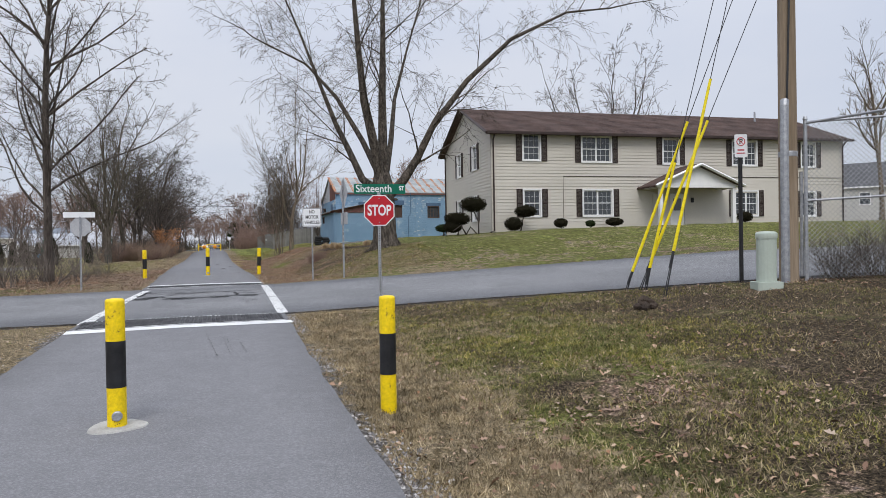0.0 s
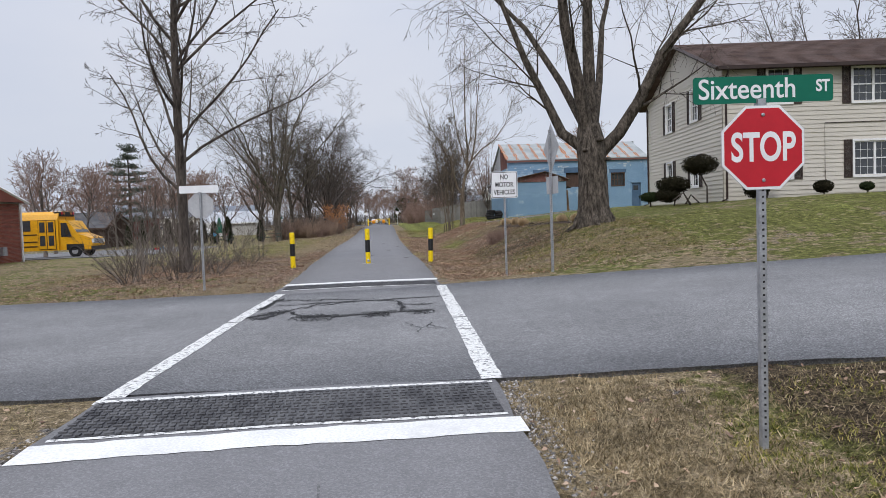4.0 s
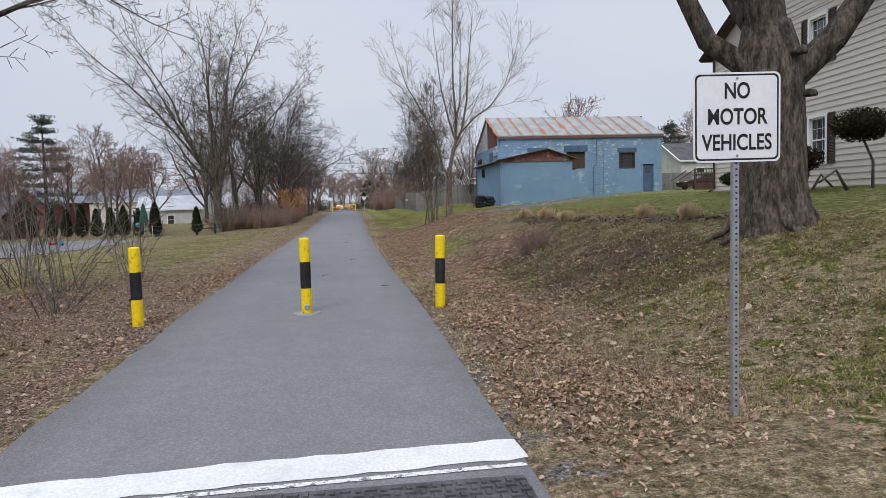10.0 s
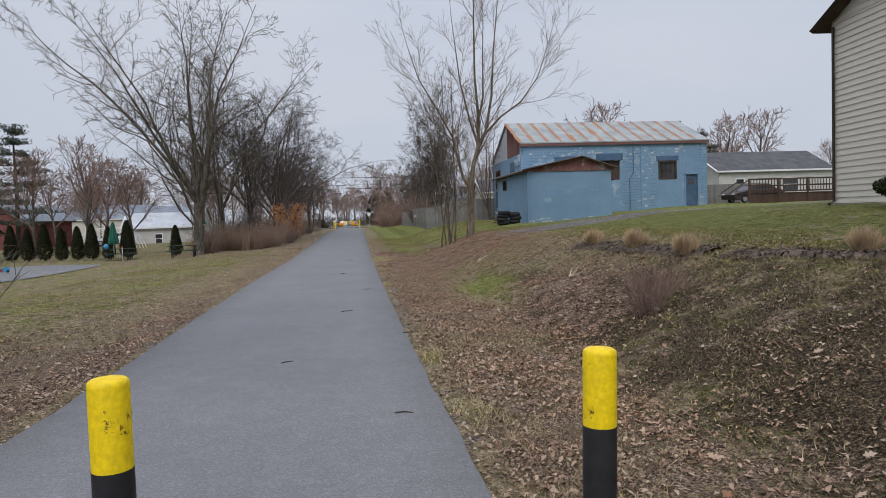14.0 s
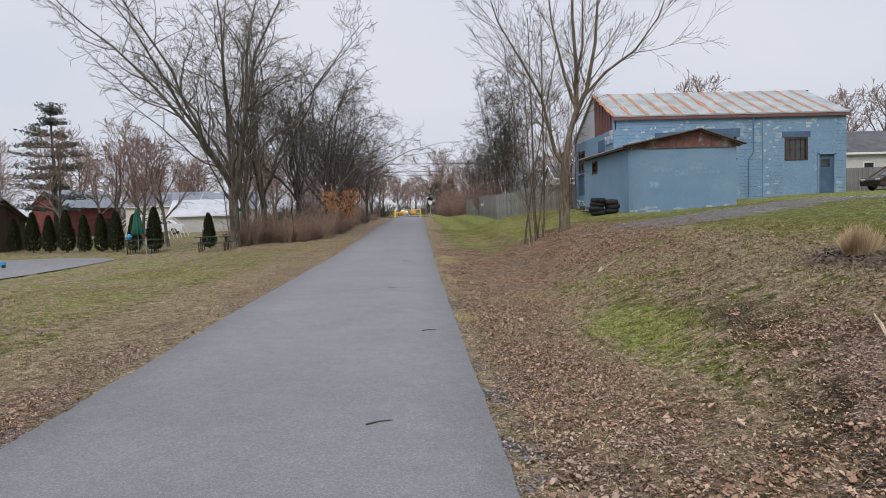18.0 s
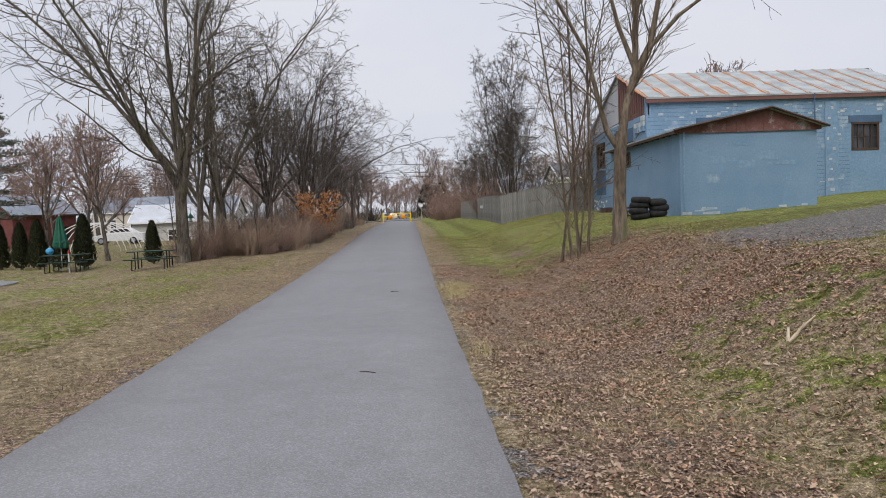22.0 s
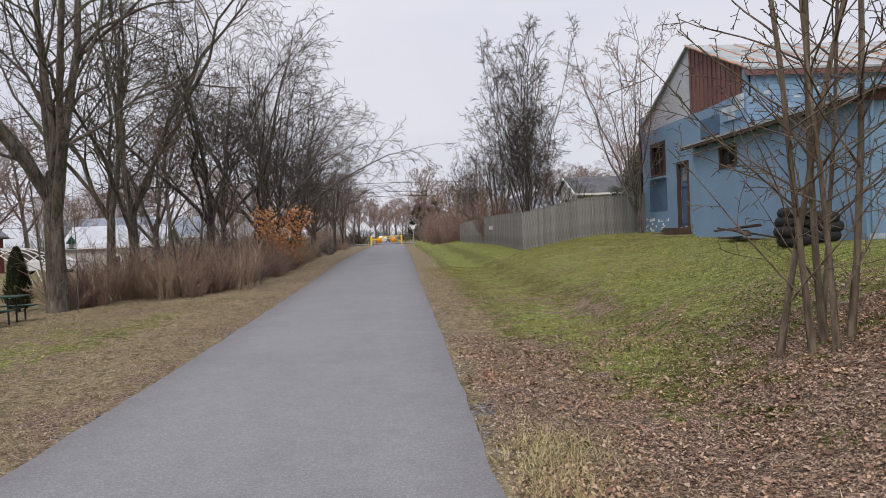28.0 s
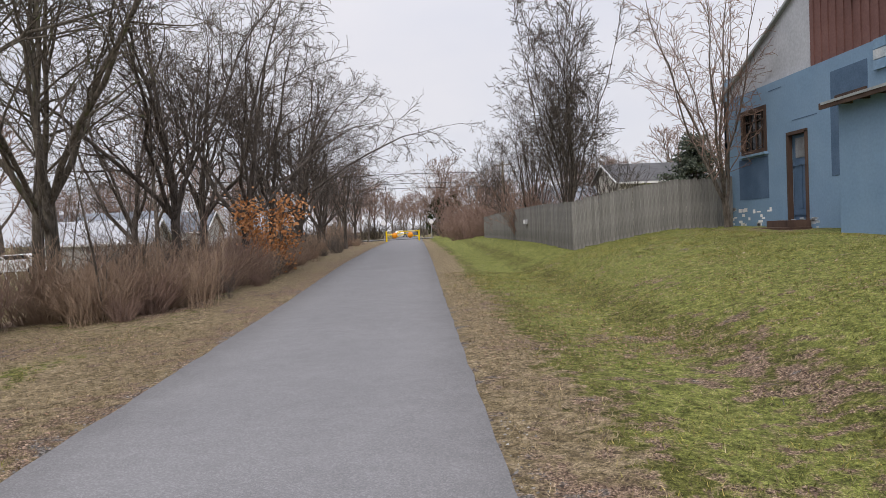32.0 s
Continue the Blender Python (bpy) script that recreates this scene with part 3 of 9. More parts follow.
def cover_of(x, y):
    """Dry grass, leaf litter, gravel, and dark soil (over 0.5) or moss (under 0.5) on the ground."""
    a, b = trail_edges(y)
    dr, dl = x - b, a - x
    if dr <= 0 and dl <= 0:
        dr, dl = (0.12, -1.0) if x > (a + b) / 2 else (-1.0, 0.12)
    dry = leaf = grav = 0.0
    soil = 0.5
    if dr > 0:
        if y < 20:
            dry = 0.95 * (1 - smoothstep(0.9, 1.9, dr)) + 0.22 + 0.5 * blob(x, y, 6.6, 6.2, 1.2, 0.9) + 0.3 * blob(x, y, 3.2, 9.8, 1.0, 1.0) + 0.4 * blob(x, y, 9.0, 9.0, 1.2, 1.2)
            dry -= 0.25 * blob(x, y, 4.6, 7.6, 1.2, 3.0)
            leaf = 0.06 + 0.45 * blob(x, y, 3.5, 4.9, 0.7, 0.6) + 0.34 * blob(x, y, 4.0, 5.6, 0.6, 0.6) + 0.2 * blob(x, y, 3.2, 4.0, 1.6, 1.2) + 0.25 * smoothstep(8, 11, x) * smoothstep(7, 9, y)
            soil += 0.3 * smoothstep(1.2, 2.2, dr) * (1 - smoothstep(-2.5, 0.0, y - street_mid(x))) + 0.12 * blob(x, y, 5.5, 5.0, 1.5, 2.0) - 0.4 * blob(x, y, 4.3, 7.4, 0.8, 2.4)
        else:
            k = smoothstep(21, 25, y) * (1 - smoothstep(59, 66, y))
            strip = smoothstep(0.1, 0.4, dr) * (1 - smoothstep(1.3, 2.3, dr))
            dry = 0.8 * (1 - smoothstep(1.0, 2.6, dr)) + lerp_of(y, (22, 33, 38, 50, 58), (0.55, 0.52, 0.42, 0.38, 0.3)) - 0.3 * smoothstep(5.0, 7.5, dr)
            leaf = k * (lerp_of(y, (24, 33, 37, 46, 50), (0.52, 0.5, 0.36, 0.36, 0.5)) * strip + 0.14 * (1 - smoothstep(3.6, 5.2, dr)))
            leaf = max(leaf, 0.72 * smoothstep(45, 50, y) * (1 - smoothstep(55, 60, y - 0.5 * (x - 2))) * (1 - smoothstep(4.6, 6.2, dr)) * smoothstep(0.8, 1.5, dr))
            leaf = max(leaf, 0.62 * blob(x, y, 3.0, 28.0, 1.3, 2.0), 0.66 * blob(x, y, 3.4, 35.6, 1.6, 2.2), 0.6 * blob(x, y, 4.6, 38.6, 0.9, 2.0))
            soil += 0.24 * blob(x, y, 4.7, 30.4, 1.3, 2.8) + 0.32 * blob(x, y, 4.2, 36.0, 1.0, 2.0) + 0.3 * blob(x, y, 4.5, 41.0, 0.6, 3.0) - 0.5 * blob(x, y, 3.6, 42.0, 0.7, 1.7) - 0.3 * blob(x, y, 4.7, 46.5, 1.0, 1.5)
            soil += 0.11 * smoothstep(1.2, 2.4, dr) * (1 - smoothstep(5.5, 7.5, dr)) * smoothstep(24, 28, y) * (1 - smoothstep(36, 40, y))
            soil += 0.05 * smoothstep(22, 25, y) * (1 - smoothstep(36, 42, y)) * smoothstep(0.6, 1.6, dr) * (1 - smoothstep(7, 10, dr))
            dry += 0.22 * smoothstep(34, 38, y) * (1 - smoothstep(50, 56, y)) * smoothstep(1.5, 2.6, dr) * (1 - smoothstep(6, 8, dr))
            leaf += 0.12 * smoothstep(34, 38, y) * (1 - smoothstep(46, 50, y)) * smoothstep(2.6, 3.4, dr) * (1 - smoothstep(5, 6.5, dr))
            dry -= 0.5 * blob(x, y, 3.6, 42.0, 0.8, 1.9)
            leaf -= 0.5 * blob(x, y, 3.6, 42.0, 0.7, 1.7)
            if y > 57:
                k2 = smoothstep(57, 62, y)
                dry = dry * (1 - k2) + k2 * (0.85 * (1 - smoothstep(0.5, 1.6, dr)) + 0.05)
                soil -= 0.3 * k2 * smoothstep(1.2, 2.2, dr) * smoothstep(0.0, 1.0, abs(dr - 3.4))
                leaf = max(leaf, 0.42 * k2 * math.exp(-((dr - 3.2) / 1.3) ** 2) * (1 - smoothstep(66, 74, y)), 0.25 * k2 * (1 - smoothstep(5, 8, dr)) * (1 - smoothstep(70, 80, y)))
        leaf = max(leaf, 0.55 * blob(x, y, 11.3, 78.0, 1.2, 3.2))
        # gravel parking strip below the blue building
        gd = y - lerp_of(x, (6, 8.5, 12, 20, 30), (52.5, 52.6, 54.0, 57.0, 60.0))
        grav = smoothstep(5.8, 7.2, x) * (1 - smoothstep(1.2, 3.0, abs(gd))) * 0.95
        grav = max(grav, lerp_of(y, (2, 6, 9, 13, 20, 21), (0.7, 0.6, 0.45, 0.4, 0.4, 0.25)) * (1 - smoothstep(0.1, 0.38, dr)))
    elif dl > 0:
        dry = 0.5 * (1 - smoothstep(0.6, 3.0, dl)) + 0.52
        leaf = 0.9 * (1 - smoothstep(0.3, 1.4, dl)) * smoothstep(0.05, 0.3, dl) * (1 - smoothstep(38, 46, y)) * smoothstep(20, 24, y)
        leaf = max(leaf, 0.95 * blob(x, y, -5.5, 29, 3.2, 6.5), 0.42 * (1 - smoothstep(0.5, 1.3, dl)) * smoothstep(38, 44, y))
        if y > 62:
            k = smoothstep(62, 70, y) * smoothstep(1.2, 3.0, dl)
            dry, leaf = max(dry, 0.9 * k * (1 - smoothstep(8, 11, dl))), max(leaf, 0.5 * k * smoothstep(70, 75, y) * (1 - smoothstep(7, 9.5, dl)))
        leaf = max(leaf, 0.22 * smoothstep(52, 60, y) * (1 - smoothstep(4.5, 7.5, dl)))
        dry += 0.25 * smoothstep(38, 46, y) * (1 - smoothstep(1.2, 2.6, dl)) - 0.06 * smoothstep(42, 48, y) * smoothstep(1.8, 3.0, dl) * (1 - smoothstep(4.5, 7.0, dl))
        grav = (0.55 if y < 20 else 0.3) * (1 - smoothstep(0.05, 0.35, dl))
        soil -= 0.15 * smoothstep(2.0, 3.5, dl) * smoothstep(36, 44, y)
    return dry, leaf, grav, soil


def axis_of(*spans):
    out = []
    for a, b, step in spans:
        out.extend(np.arange(a, b - 1e-6, step))
    out.append(spans[-1][1])
    return out


GRID = {}


def build_ground():
    xs = axis_of((-1600, -400, 200), (-400, -100, 50), (-100, -40, 6), (-40, -12, 1.4), (-12, -2.9, 0.3), (-2.9, 2.1, 0.2), (2.1, 9, 0.25), (9, 30, 1.0), (30, 100, 6), (100, 400, 50), (400, 1600, 200))
    ys = axis_of((-600, -100, 100), (-100, -10, 10), (-10, 1, 1.0), (1, 70, 0.3), (70, 100, 0.7), (100, 180, 3), (180, 500, 20), (500, 1700, 200))
    nx, ny = len(xs), len(ys)
    verts = [(x, y, rough_z(x, y)) for y in ys for x in xs]
    faces = [(j * nx + i, j * nx + i + 1, (j + 1) * nx + i + 1, (j + 1) * nx + i) for j in range(ny - 1) for i in range(nx - 1)]
    me = bpy.data.meshes.new("ground")
    me.from_pydata(verts, [], faces)
    me.polygons.foreach_set("use_smooth", [True] * len(faces))
    at = me.color_attributes.new("cover", 'FLOAT_COLOR', 'POINT')
    buf = np.zeros((len(verts), 4), dtype=np.float32)
    for i, (x, y, z) in enumerate(verts):
        buf[i] = cover_of(x, y) if abs(x) < 60 and -20 < y < 170 else (0.5, 0, 0, 0.5)
    at.data.foreach_set("color", buf.ravel())
    GRID.update(xs=np.array(xs), ys=np.array(ys), z=np.array([v[2] for v in verts]).reshape(ny, nx), cover=buf.reshape(ny, nx, 4))
    me.materials.append(M["ground"])
    return tagged(new("ground", me), "winter lawn with dry grass, leaf litter and gravel verges", "ground", kind="structure")


def strip_mesh(rows, material, name):
    """A paved strip: rows of points across it, thick at the rim."""
    mb = MB()
    w = len(rows[0])
    for r in rows:
        mb.v.extend(r)
    for j in range(len(rows) - 1):
        for i in range(w - 1):
            mb.f.append((j * w + i, j * w + i + 1, (j + 1) * w + i + 1, (j + 1) * w + i))
    k, n = len(mb.v), len(rows)
    for side in (0, w - 1):
        o = len(mb.v)
        for r in rows:
            x, y, z = r[side]
            mb.v.append((x, y, z - 0.12))
        for j in range(n - 1):
            mb.f.append((j * w + side, (j + 1) * w + side, o + j + 1, o + j))
    mb.smooth = True
    return part(name, mb, material)


def build_paving():
    rows = []
    for y in axis_of((-40, 0, 4), (0, 13.5, 0.3)):
        a, b = trail_edges(y)
        wob = 0.035 * noise.noise((y * 1.3, 0, 0)), 0.035 * noise.noise((y * 1.3, 9, 0))
        rows.append([(x, y, trail_z(y) + 0.012 * (1 - abs(k * 2 - 1)) + 0.005 - 0.12 * smoothstep(13.05, 13.5, y) * (1 - smoothstep(20.6, 20.98, y))) for k, x in ((k, a + wob[0] + (b - a + wob[1] - wob[0]) * k) for k in (0, 0.25, 0.5, 0.75, 1))])
    tagged(strip_mesh(rows, "trail", "trail_south"), "smooth grey asphalt walking trail", "path", kind="structure")
    rows = []
    for y in axis_of((20.6, 100, 0.35), (100, 420, 8)):
        a, b = trail_edges(y)
        wob = 0.04 * noise.noise((y * 1.3, 0, 0)), 0.04 * noise.noise((y * 1.3, 9, 0))
        rows.append([(x, y, trail_z(y) + 0.012 * (1 - abs(k * 2 - 1)) + 0.005 - 0.12 * smoothstep(13.05, 13.5, y) * (1 - smoothstep(20.6, 20.98, y))) for k, x in ((k, a + wob[0] + (b - a + wob[1] - wob[0]) * k) for k in (0, 0.25, 0.5, 0.75, 1))])
    tagged(strip_mesh(rows, "trail", "trail_north"), "smooth grey asphalt walking trail", "path", kind="structure")
    rows = []
    for x in axis_of((-200, -20, 10), (-20, 20, 0.4), (20, 200, 10)):
        m, h = street_mid(x), street_half(x)
        wob = 0.06 * noise.noise((x * 0.9, 3, 0)), 0.06 * noise.noise((x * 0.9, 7, 0))
        rows.append([(x, m + k * h + (wob[0] if k < 0 else wob[1]), road_base(x, m + k * h) + 0.02 * (1 - abs(k)) + 0.002) for k in (1, 0.5, 0, -0.5, -1)])
    tagged(strip_mesh(rows, "road", "road"), "worn grey asphalt side street", "road", kind="structure")


build_ground()
build_paving()


# ---- street and trail markings ----
def road_z(x, y):
    return road_base(x, y) + 0.02 * (1 - min(abs((y - street_mid(x)) / street_half(x)), 1)) + 0.002


def ribbon(mb, pts, width, zf, lift=0.004, rng=None, rag=0.0):
    """A flat painted band along points, following the surface zf."""
    k0 = len(mb.v)
    for i, (x, y) in enumerate(pts):
        a, b = pts[max(i - 1, 0)], pts[min(i + 1, len(pts) - 1)]
        dx, dy = b[0] - a[0], b[1] - a[1]
        q = math.hypot(dx, dy)
        nx, ny = -dy / q * width / 2, dx / q * width / 2
        for s in (1, -1):
            w = 1 + (rng.uniform(-rag, rag) if rng else 0)
            mb.v.append((x + s * nx * w, y + s * ny * w, zf(x + s * nx, y + s * ny) + lift))
    for i in range(len(pts) - 1):
        o = k0 + 2 * i
        mb.f.append((o, o + 1, o + 3, o + 2))
    return mb


def line_pts(x0, y0, x1, y1, n):
    return [(x0 + (x1 - x0) * i / n, y0 + (y1 - y0) * i / n) for i in range(n + 1)]


def trail_top(x, y):
    a, b = trail_edges(y)
    k = min(max((x - a) / (b - a), 0), 1)
    return trail_z(y) + 0.012 * (1 - abs(k * 2 - 1)) + 0.005


def build_markings():
    rng = random.Random(5)
    for pts, w, zf, mat, lab in (
            (line_pts(-2.22, 11.76, 1.22, 11.82, 24), 0.33, trail_top, "paint_bar", "solid white stop bar painted across the trail"),
            (line_pts(-1.93, 22.1, 1.39, 22.28, 24), 0.34, trail_top, "paint_bar", "solid white stop bar painted across the trail"),
            (line_pts(-2.2, 12.95, 1.16, 12.95, 20), 0.07, trail_top, "paint_white", "thin white edge line beside the rubber strip"),
            (line_pts(-1.85, 21.0, 1.3, 21.1, 20), 0.1, trail_top, "paint_white", "thin white edge line beside the rubber strip"),
            (line_pts(-2.15, 12.02, 1.14, 12.06, 20), 0.05, trail_top, "paint_white", "thin white edge line beside the rubber strip"),
            (line_pts(-1.95, 21.87, 1.36, 22.02, 20), 0.05, trail_top, "paint_white", "thin white edge line beside the rubber strip")):
        tagged(part("painted_line", ribbon(MB(), pts, w, zf, 0.005, rng, 0.1), mat), lab, "road marking", "trail markings")
    for x0, x1 in ((1.19, 1.36), (-2.2, -1.84)):
        mb = MB()
        y = 13.1
        while y < 20.8:
            ln = rng.uniform(0.5, 1.3)
            y2 = min(y + ln, 20.85)
            f0, f1 = (y - 13.1) / 7.75, (y2 - 13.1) / 7.75
            ribbon(mb, line_pts(x0 + (x1 - x0) * f0, y, x0 + (x1 - x0) * f1, y2, max(2, int(ln / 0.12))), 0.2, road_z, 0.006, rng, 0.09)
            y = y2 + rng.choice((0.0, 0.03, 0.08))
        tagged(part("crosswalk_line", mb, "paint_white"), "chipped white crosswalk line on worn asphalt", "road marking", "trail markings")
    # dark tar cracks across the crossing
    mb = MB()
    fine_cracks = (
        [(-1.79, 19.74), (-1.6, 19.59), (-1.38, 19.67), (-1.17, 19.41), (-1.13, 19.63)],
        [(-1.17, 19.41), (-0.92, 19.35), (-0.9, 19.59), (-0.75, 19.51), (-0.52, 19.34), (0.04, 19.24)],
        [(-1.08, 18.41), (-0.98, 18.76), (-0.85, 19.01)],
        [(-0.83, 18.76), (-0.66, 18.73), (-0.54, 18.91), (-0.27, 18.96)],
        [(0.47, 18.26), (0.68, 18.12), (0.92, 18.09), (1.09, 18.13)],
        [(-1.28, 18.07), (-1.19, 17.82), (-1.07, 17.64), (-0.9, 17.54), (-0.71, 17.48)],
        [(-0.13, 17.56), (0.18, 17.49), (0.41, 17.54)],
    )
    long_cracks = (
        [(-1.61, 18.96), (-1.19, 18.95), (-0.97, 19.05), (-0.82, 19.0), (-0.34, 19.04), (0.17, 18.96), (0.42, 19.02), (0.85, 19.05), (1.29, 19.09)],
        [(0.17, 18.96), (0.44, 18.7), (0.48, 18.29), (0.51, 18.0), (0.49, 17.63), (0.47, 17.5)],
        [(-1.6, 18.11), (-1.47, 18.11), (-1.32, 18.2), (-1.26, 18.37), (-1.15, 18.55)],
        [(-1.18, 17.36), (-0.91, 17.37), (-0.69, 17.38), (-0.44, 17.3), (-0.3, 17.38), (-0.01, 17.41), (0.28, 17.4), (0.59, 17.46), (0.98, 17.48)],
    )
    broad_cracks = (
        [(-1.93, 18.5), (-1.83, 18.72), (-1.77, 18.97), (-1.77, 19.68), (-1.64, 19.83)],
        [(-1.88, 17.64), (-1.77, 17.79), (-1.65, 17.88), (-1.53, 18.04), (-1.32, 18.07)],
        [(-1.82, 17.49), (-1.6, 17.56), (-1.49, 17.75), (-1.35, 18.01)],
        [(-0.1, 17.28), (0.09, 17.3), (0.28, 17.3)],
        [(0.55, 17.26), (0.75, 17.28), (0.96, 17.33)],
        [(-1.16, 17.33), (-0.94, 17.3), (-0.74, 17.32), (-0.48, 17.31)],
    )
    lines = [(w, 2) for w in fine_cracks] + [(w, 5) for w in long_cracks] + [(w, 11) for w in broad_cracks]
    for way, strands in lines:
        for k in range(strands):
            off = rng.gauss(0, 0.012 * strands)
            pts = []
            for (x0, y0), (x1, y1) in zip(way, way[1:]):
                pts += [(x + rng.gauss(0, 0.022), y + off * rng.uniform(0.3, 1.2) + rng.gauss(0, 0.022)) for x, y in line_pts(x0, y0, x1, y1, 9)[:-1]]
            pts.append(way[-1])
            lo = rng.randint(0, len(pts) // 3) if k else 0
            hi = len(pts) - (rng.randint(0, len(pts) // 3) if k else 0)
            if hi - lo > 3:
                ribbon(mb, pts[lo:hi], 0.02 if k else 0.03, road_z, 0.006 + 0.0006 * k, rng, 0.9)
        for (x0, y0), (x1, y1) in zip(way, way[1:]):
            for _ in range(3):
                f = rng.random()
                x, y = x0 + (x1 - x0) * f, y0 + (y1 - y0) * f
                dx, dy = rng.uniform(-0.3, 0.3), rng.uniform(-0.25, 0.2)
                ribbon(mb, [(x, y), (x + dx * 0.5 + rng.gauss(0, 0.03), y + dy * 0.5), (x + dx, y + dy)], 0.008, road_z, 0.013, rng, 0.5)
    for x0, y0, x1, y1 in ((0.62, 15.6, 0.9, 16.3), (0.7, 15.9, 0.5, 16.4), (0.8, 15.9, 1.0, 15.7), (0.85, 16.1, 0.95, 15.8)):
        ribbon(mb, [(x + rng.gauss(0, 0.03), y) for x, y in line_pts(x0, y0, x1, y1, 8)], 0.014, road_z, 0.007, rng, 0.8)
    tagged(part("tar_cracks", mb, "crack"), "dark branching cracks in the street asphalt", "crack", kind="stuff")
    # skid marks on the trail
    for x0, y0, x1, y1, w in ((-0.16, 11.0, 0.0, 9.0, 0.016), (0.08, 10.5, 0.16, 9.1, 0.01), (0.14, 10.3, 0.19, 9.3, 0.008), (0.28, 10.25, 0.37, 9.1, 0.014)):
        mb = ribbon(MB(), line_pts(x0, y0, x1, y1, 14), w, trail_top, 0.004, rng, 0.8)
        tagged(part("scrape_mark", mb, "scrape"), "short dark scrape on the asphalt", "scrape", "scrapes")
    # rubber strips with rows of raised lugs
    for y0, y1, xa, xb in ((12.06, 12.9, -2.14, 1.12), (21.08, 21.84, -1.86, 1.3)):
        t = thing("rubber_strip", pose(0, 0, 0), "black ribbed rubber tactile strip set across the trail", "tactile strip", "tactile strips")
        mb = MB()
        ribbon(mb, line_pts(xa, (y0 + y1) / 2, xb, (y0 + y1) / 2 + 0.03, 20), y1 - y0, trail_top, 0.006)
        part("base_sheet", mb, "rubber", t)
        lugs = MB()
        nx, ny = 46, 11
        for i in range(nx):
            for j in range(ny):
                x, y = xa + (xb - xa) * (i + 0.5) / nx, y0 + (y1 - y0) * (j + 0.5) / ny
                z = trail_top(x, y) + 0.006
                if (i + j) % 2:
                    lugs.box(x, y, z + 0.006, 0.058, 0.03, 0.012)
                else:
                    lugs.box(x, y, z + 0.006, 0.026, 0.06, 0.012)
        tagged(part("lug_field", lugs, "rubber", t), kind="stuff")


build_markings()


# ---- signs and posts ----
BOLLARD = {}


def bollard(x, y, group, patch, lean=(0, 0), h=1.07):
    z = trail_top(x, y) if patch else rough_z(x, y)
    drop = 0.04 if patch and y < 10 else 0.0
    t = thing("bollard", pose(x, y, z, lean[0], lean[1], 37 * (x + y)), "yellow steel bollard with a black band, scuffed paint", "bollard", group)
    if not BOLLARD:
        r = 0.073
        BOLLARD["low"] = MB().lathe([(r, -0.15), (r, 0.36)], sides=24, ends=(False, False)).mesh("lower_band")
        BOLLARD["mid"] = MB().lathe([(r + 0.001, 0.36), (r + 0.001, 0.73)], sides=24, ends=(False, False)).mesh("black_band")
        BOLLARD["top"] = MB().lathe([(r, 0.73), (r, 1.04), (r * 0.97, 1.055), (r * 0.8, 1.065), (r * 0.3, 1.07)], sides=24, ends=(False, True)).mesh("upper_band")
        BOLLARD["cap"] = MB().lathe([(0.04, 0), (0.04, 0.012), (0.03, 0.018)], sides=16).mesh("drain_plug")
        for k in ("low", "mid", "top"):
            BOLLARD[k].polygons.foreach_set("use_smooth", [len(p.vertices) == 4 for p in BOLLARD[k].polygons])
    part("lower_band", BOLLARD["low"], "yellow", t)
    part("black_band", BOLLARD["mid"], "black", t, at=pose(0, 0, -drop))
    part("upper_band", BOLLARD["top"], "yellow", t, at=pose(0, 0, -drop))
    if patch:
        part("drain_plug", BOLLARD["cap"], "galv", t, at=Matrix.Rotation(radians(-37 * (x + y)), 4, 'Z') @ pose(0.01, -0.071, 0.1, 90, 0, 0))
        d = MB()
        rng = random.Random(int(y))
        ring = [((0.21 if y < 10 else 0.19) + 0.02 * math.sin(j * 0.8 + y) + rng.uniform(-0.006, 0.006)) for j in range(24)]
        d.v = [(0, 0, 0.012)] + [(x2 * r2, y2 * r2, 0.011) for r2, (x2, y2) in zip(ring, CIRC[24])] + [(x2 * (r2 + 0.02), y2 * (r2 + 0.02), -0.02) for r2, (x2, y2) in zip(ring, CIRC[24])]
        for j in range(24):
            k = (j + 1) % 24
            d.f += [(0, 1 + j, 1 + k), (1 + j, 25 + j, 25 + k, 1 + k)]
        part("concrete_collar", d, "concrete" if y < 10 else "patch", t, "rough concrete patch round the foot")


for bx, by, pt in ((-0.77, 6.0, True), (1.465, 6.0, False)):
    bollard(bx, by, "south bollards", pt)
for bx, by, pt in ((-2.52, 27.8, False), (-0.28, 27.9, True), (1.64, 28.1, False)):
    bollard(bx, by, "north bollards", pt, (0, 1.5 if bx > 1 else 0))


def perforated_post(t, h, w=0.045, face=-1, steps=0.0254 * 1.6):
    """A galvanised square post with a line of punched holes on two sides."""
    part("post", MB().box(0, 0, h / 2 - 0.2, w, w, h + 0.4, bev=0.004), "galv", t)
    mb = MB()
    z = 0.08
    while z < h - 0.03:
        for s in (-1, 1):
            mb.box(0, s * (w / 2 + 0.0008), z, 0.013, 0.002, 0.013)
        z += steps
    tagged(part("holes", mb, "hole", t), kind="stuff")


def text_part(name, body, size, mat, parent, m, label="", extrude=0.0008, sx=1.0, bold=0.0):
    cu = bpy.data.curves.new(name, 'FONT')
    cu.body, cu.size, cu.align_x, cu.align_y, cu.extrude, cu.offset = body, size, 'CENTER', 'CENTER', extrude, bold
    ob = bpy.data.objects.new(name, cu)
    scene.collection.objects.link(ob)
    bpy.context.view_layer.update()
    me = bpy.data.meshes.new_from_object(ob)
    me.name = name
    bpy.data.objects.remove(ob)
    me.materials.clear()
    return part(name, me, mat, parent, label, m @ Matrix.Diagonal((sx, 1, 1, 1)))


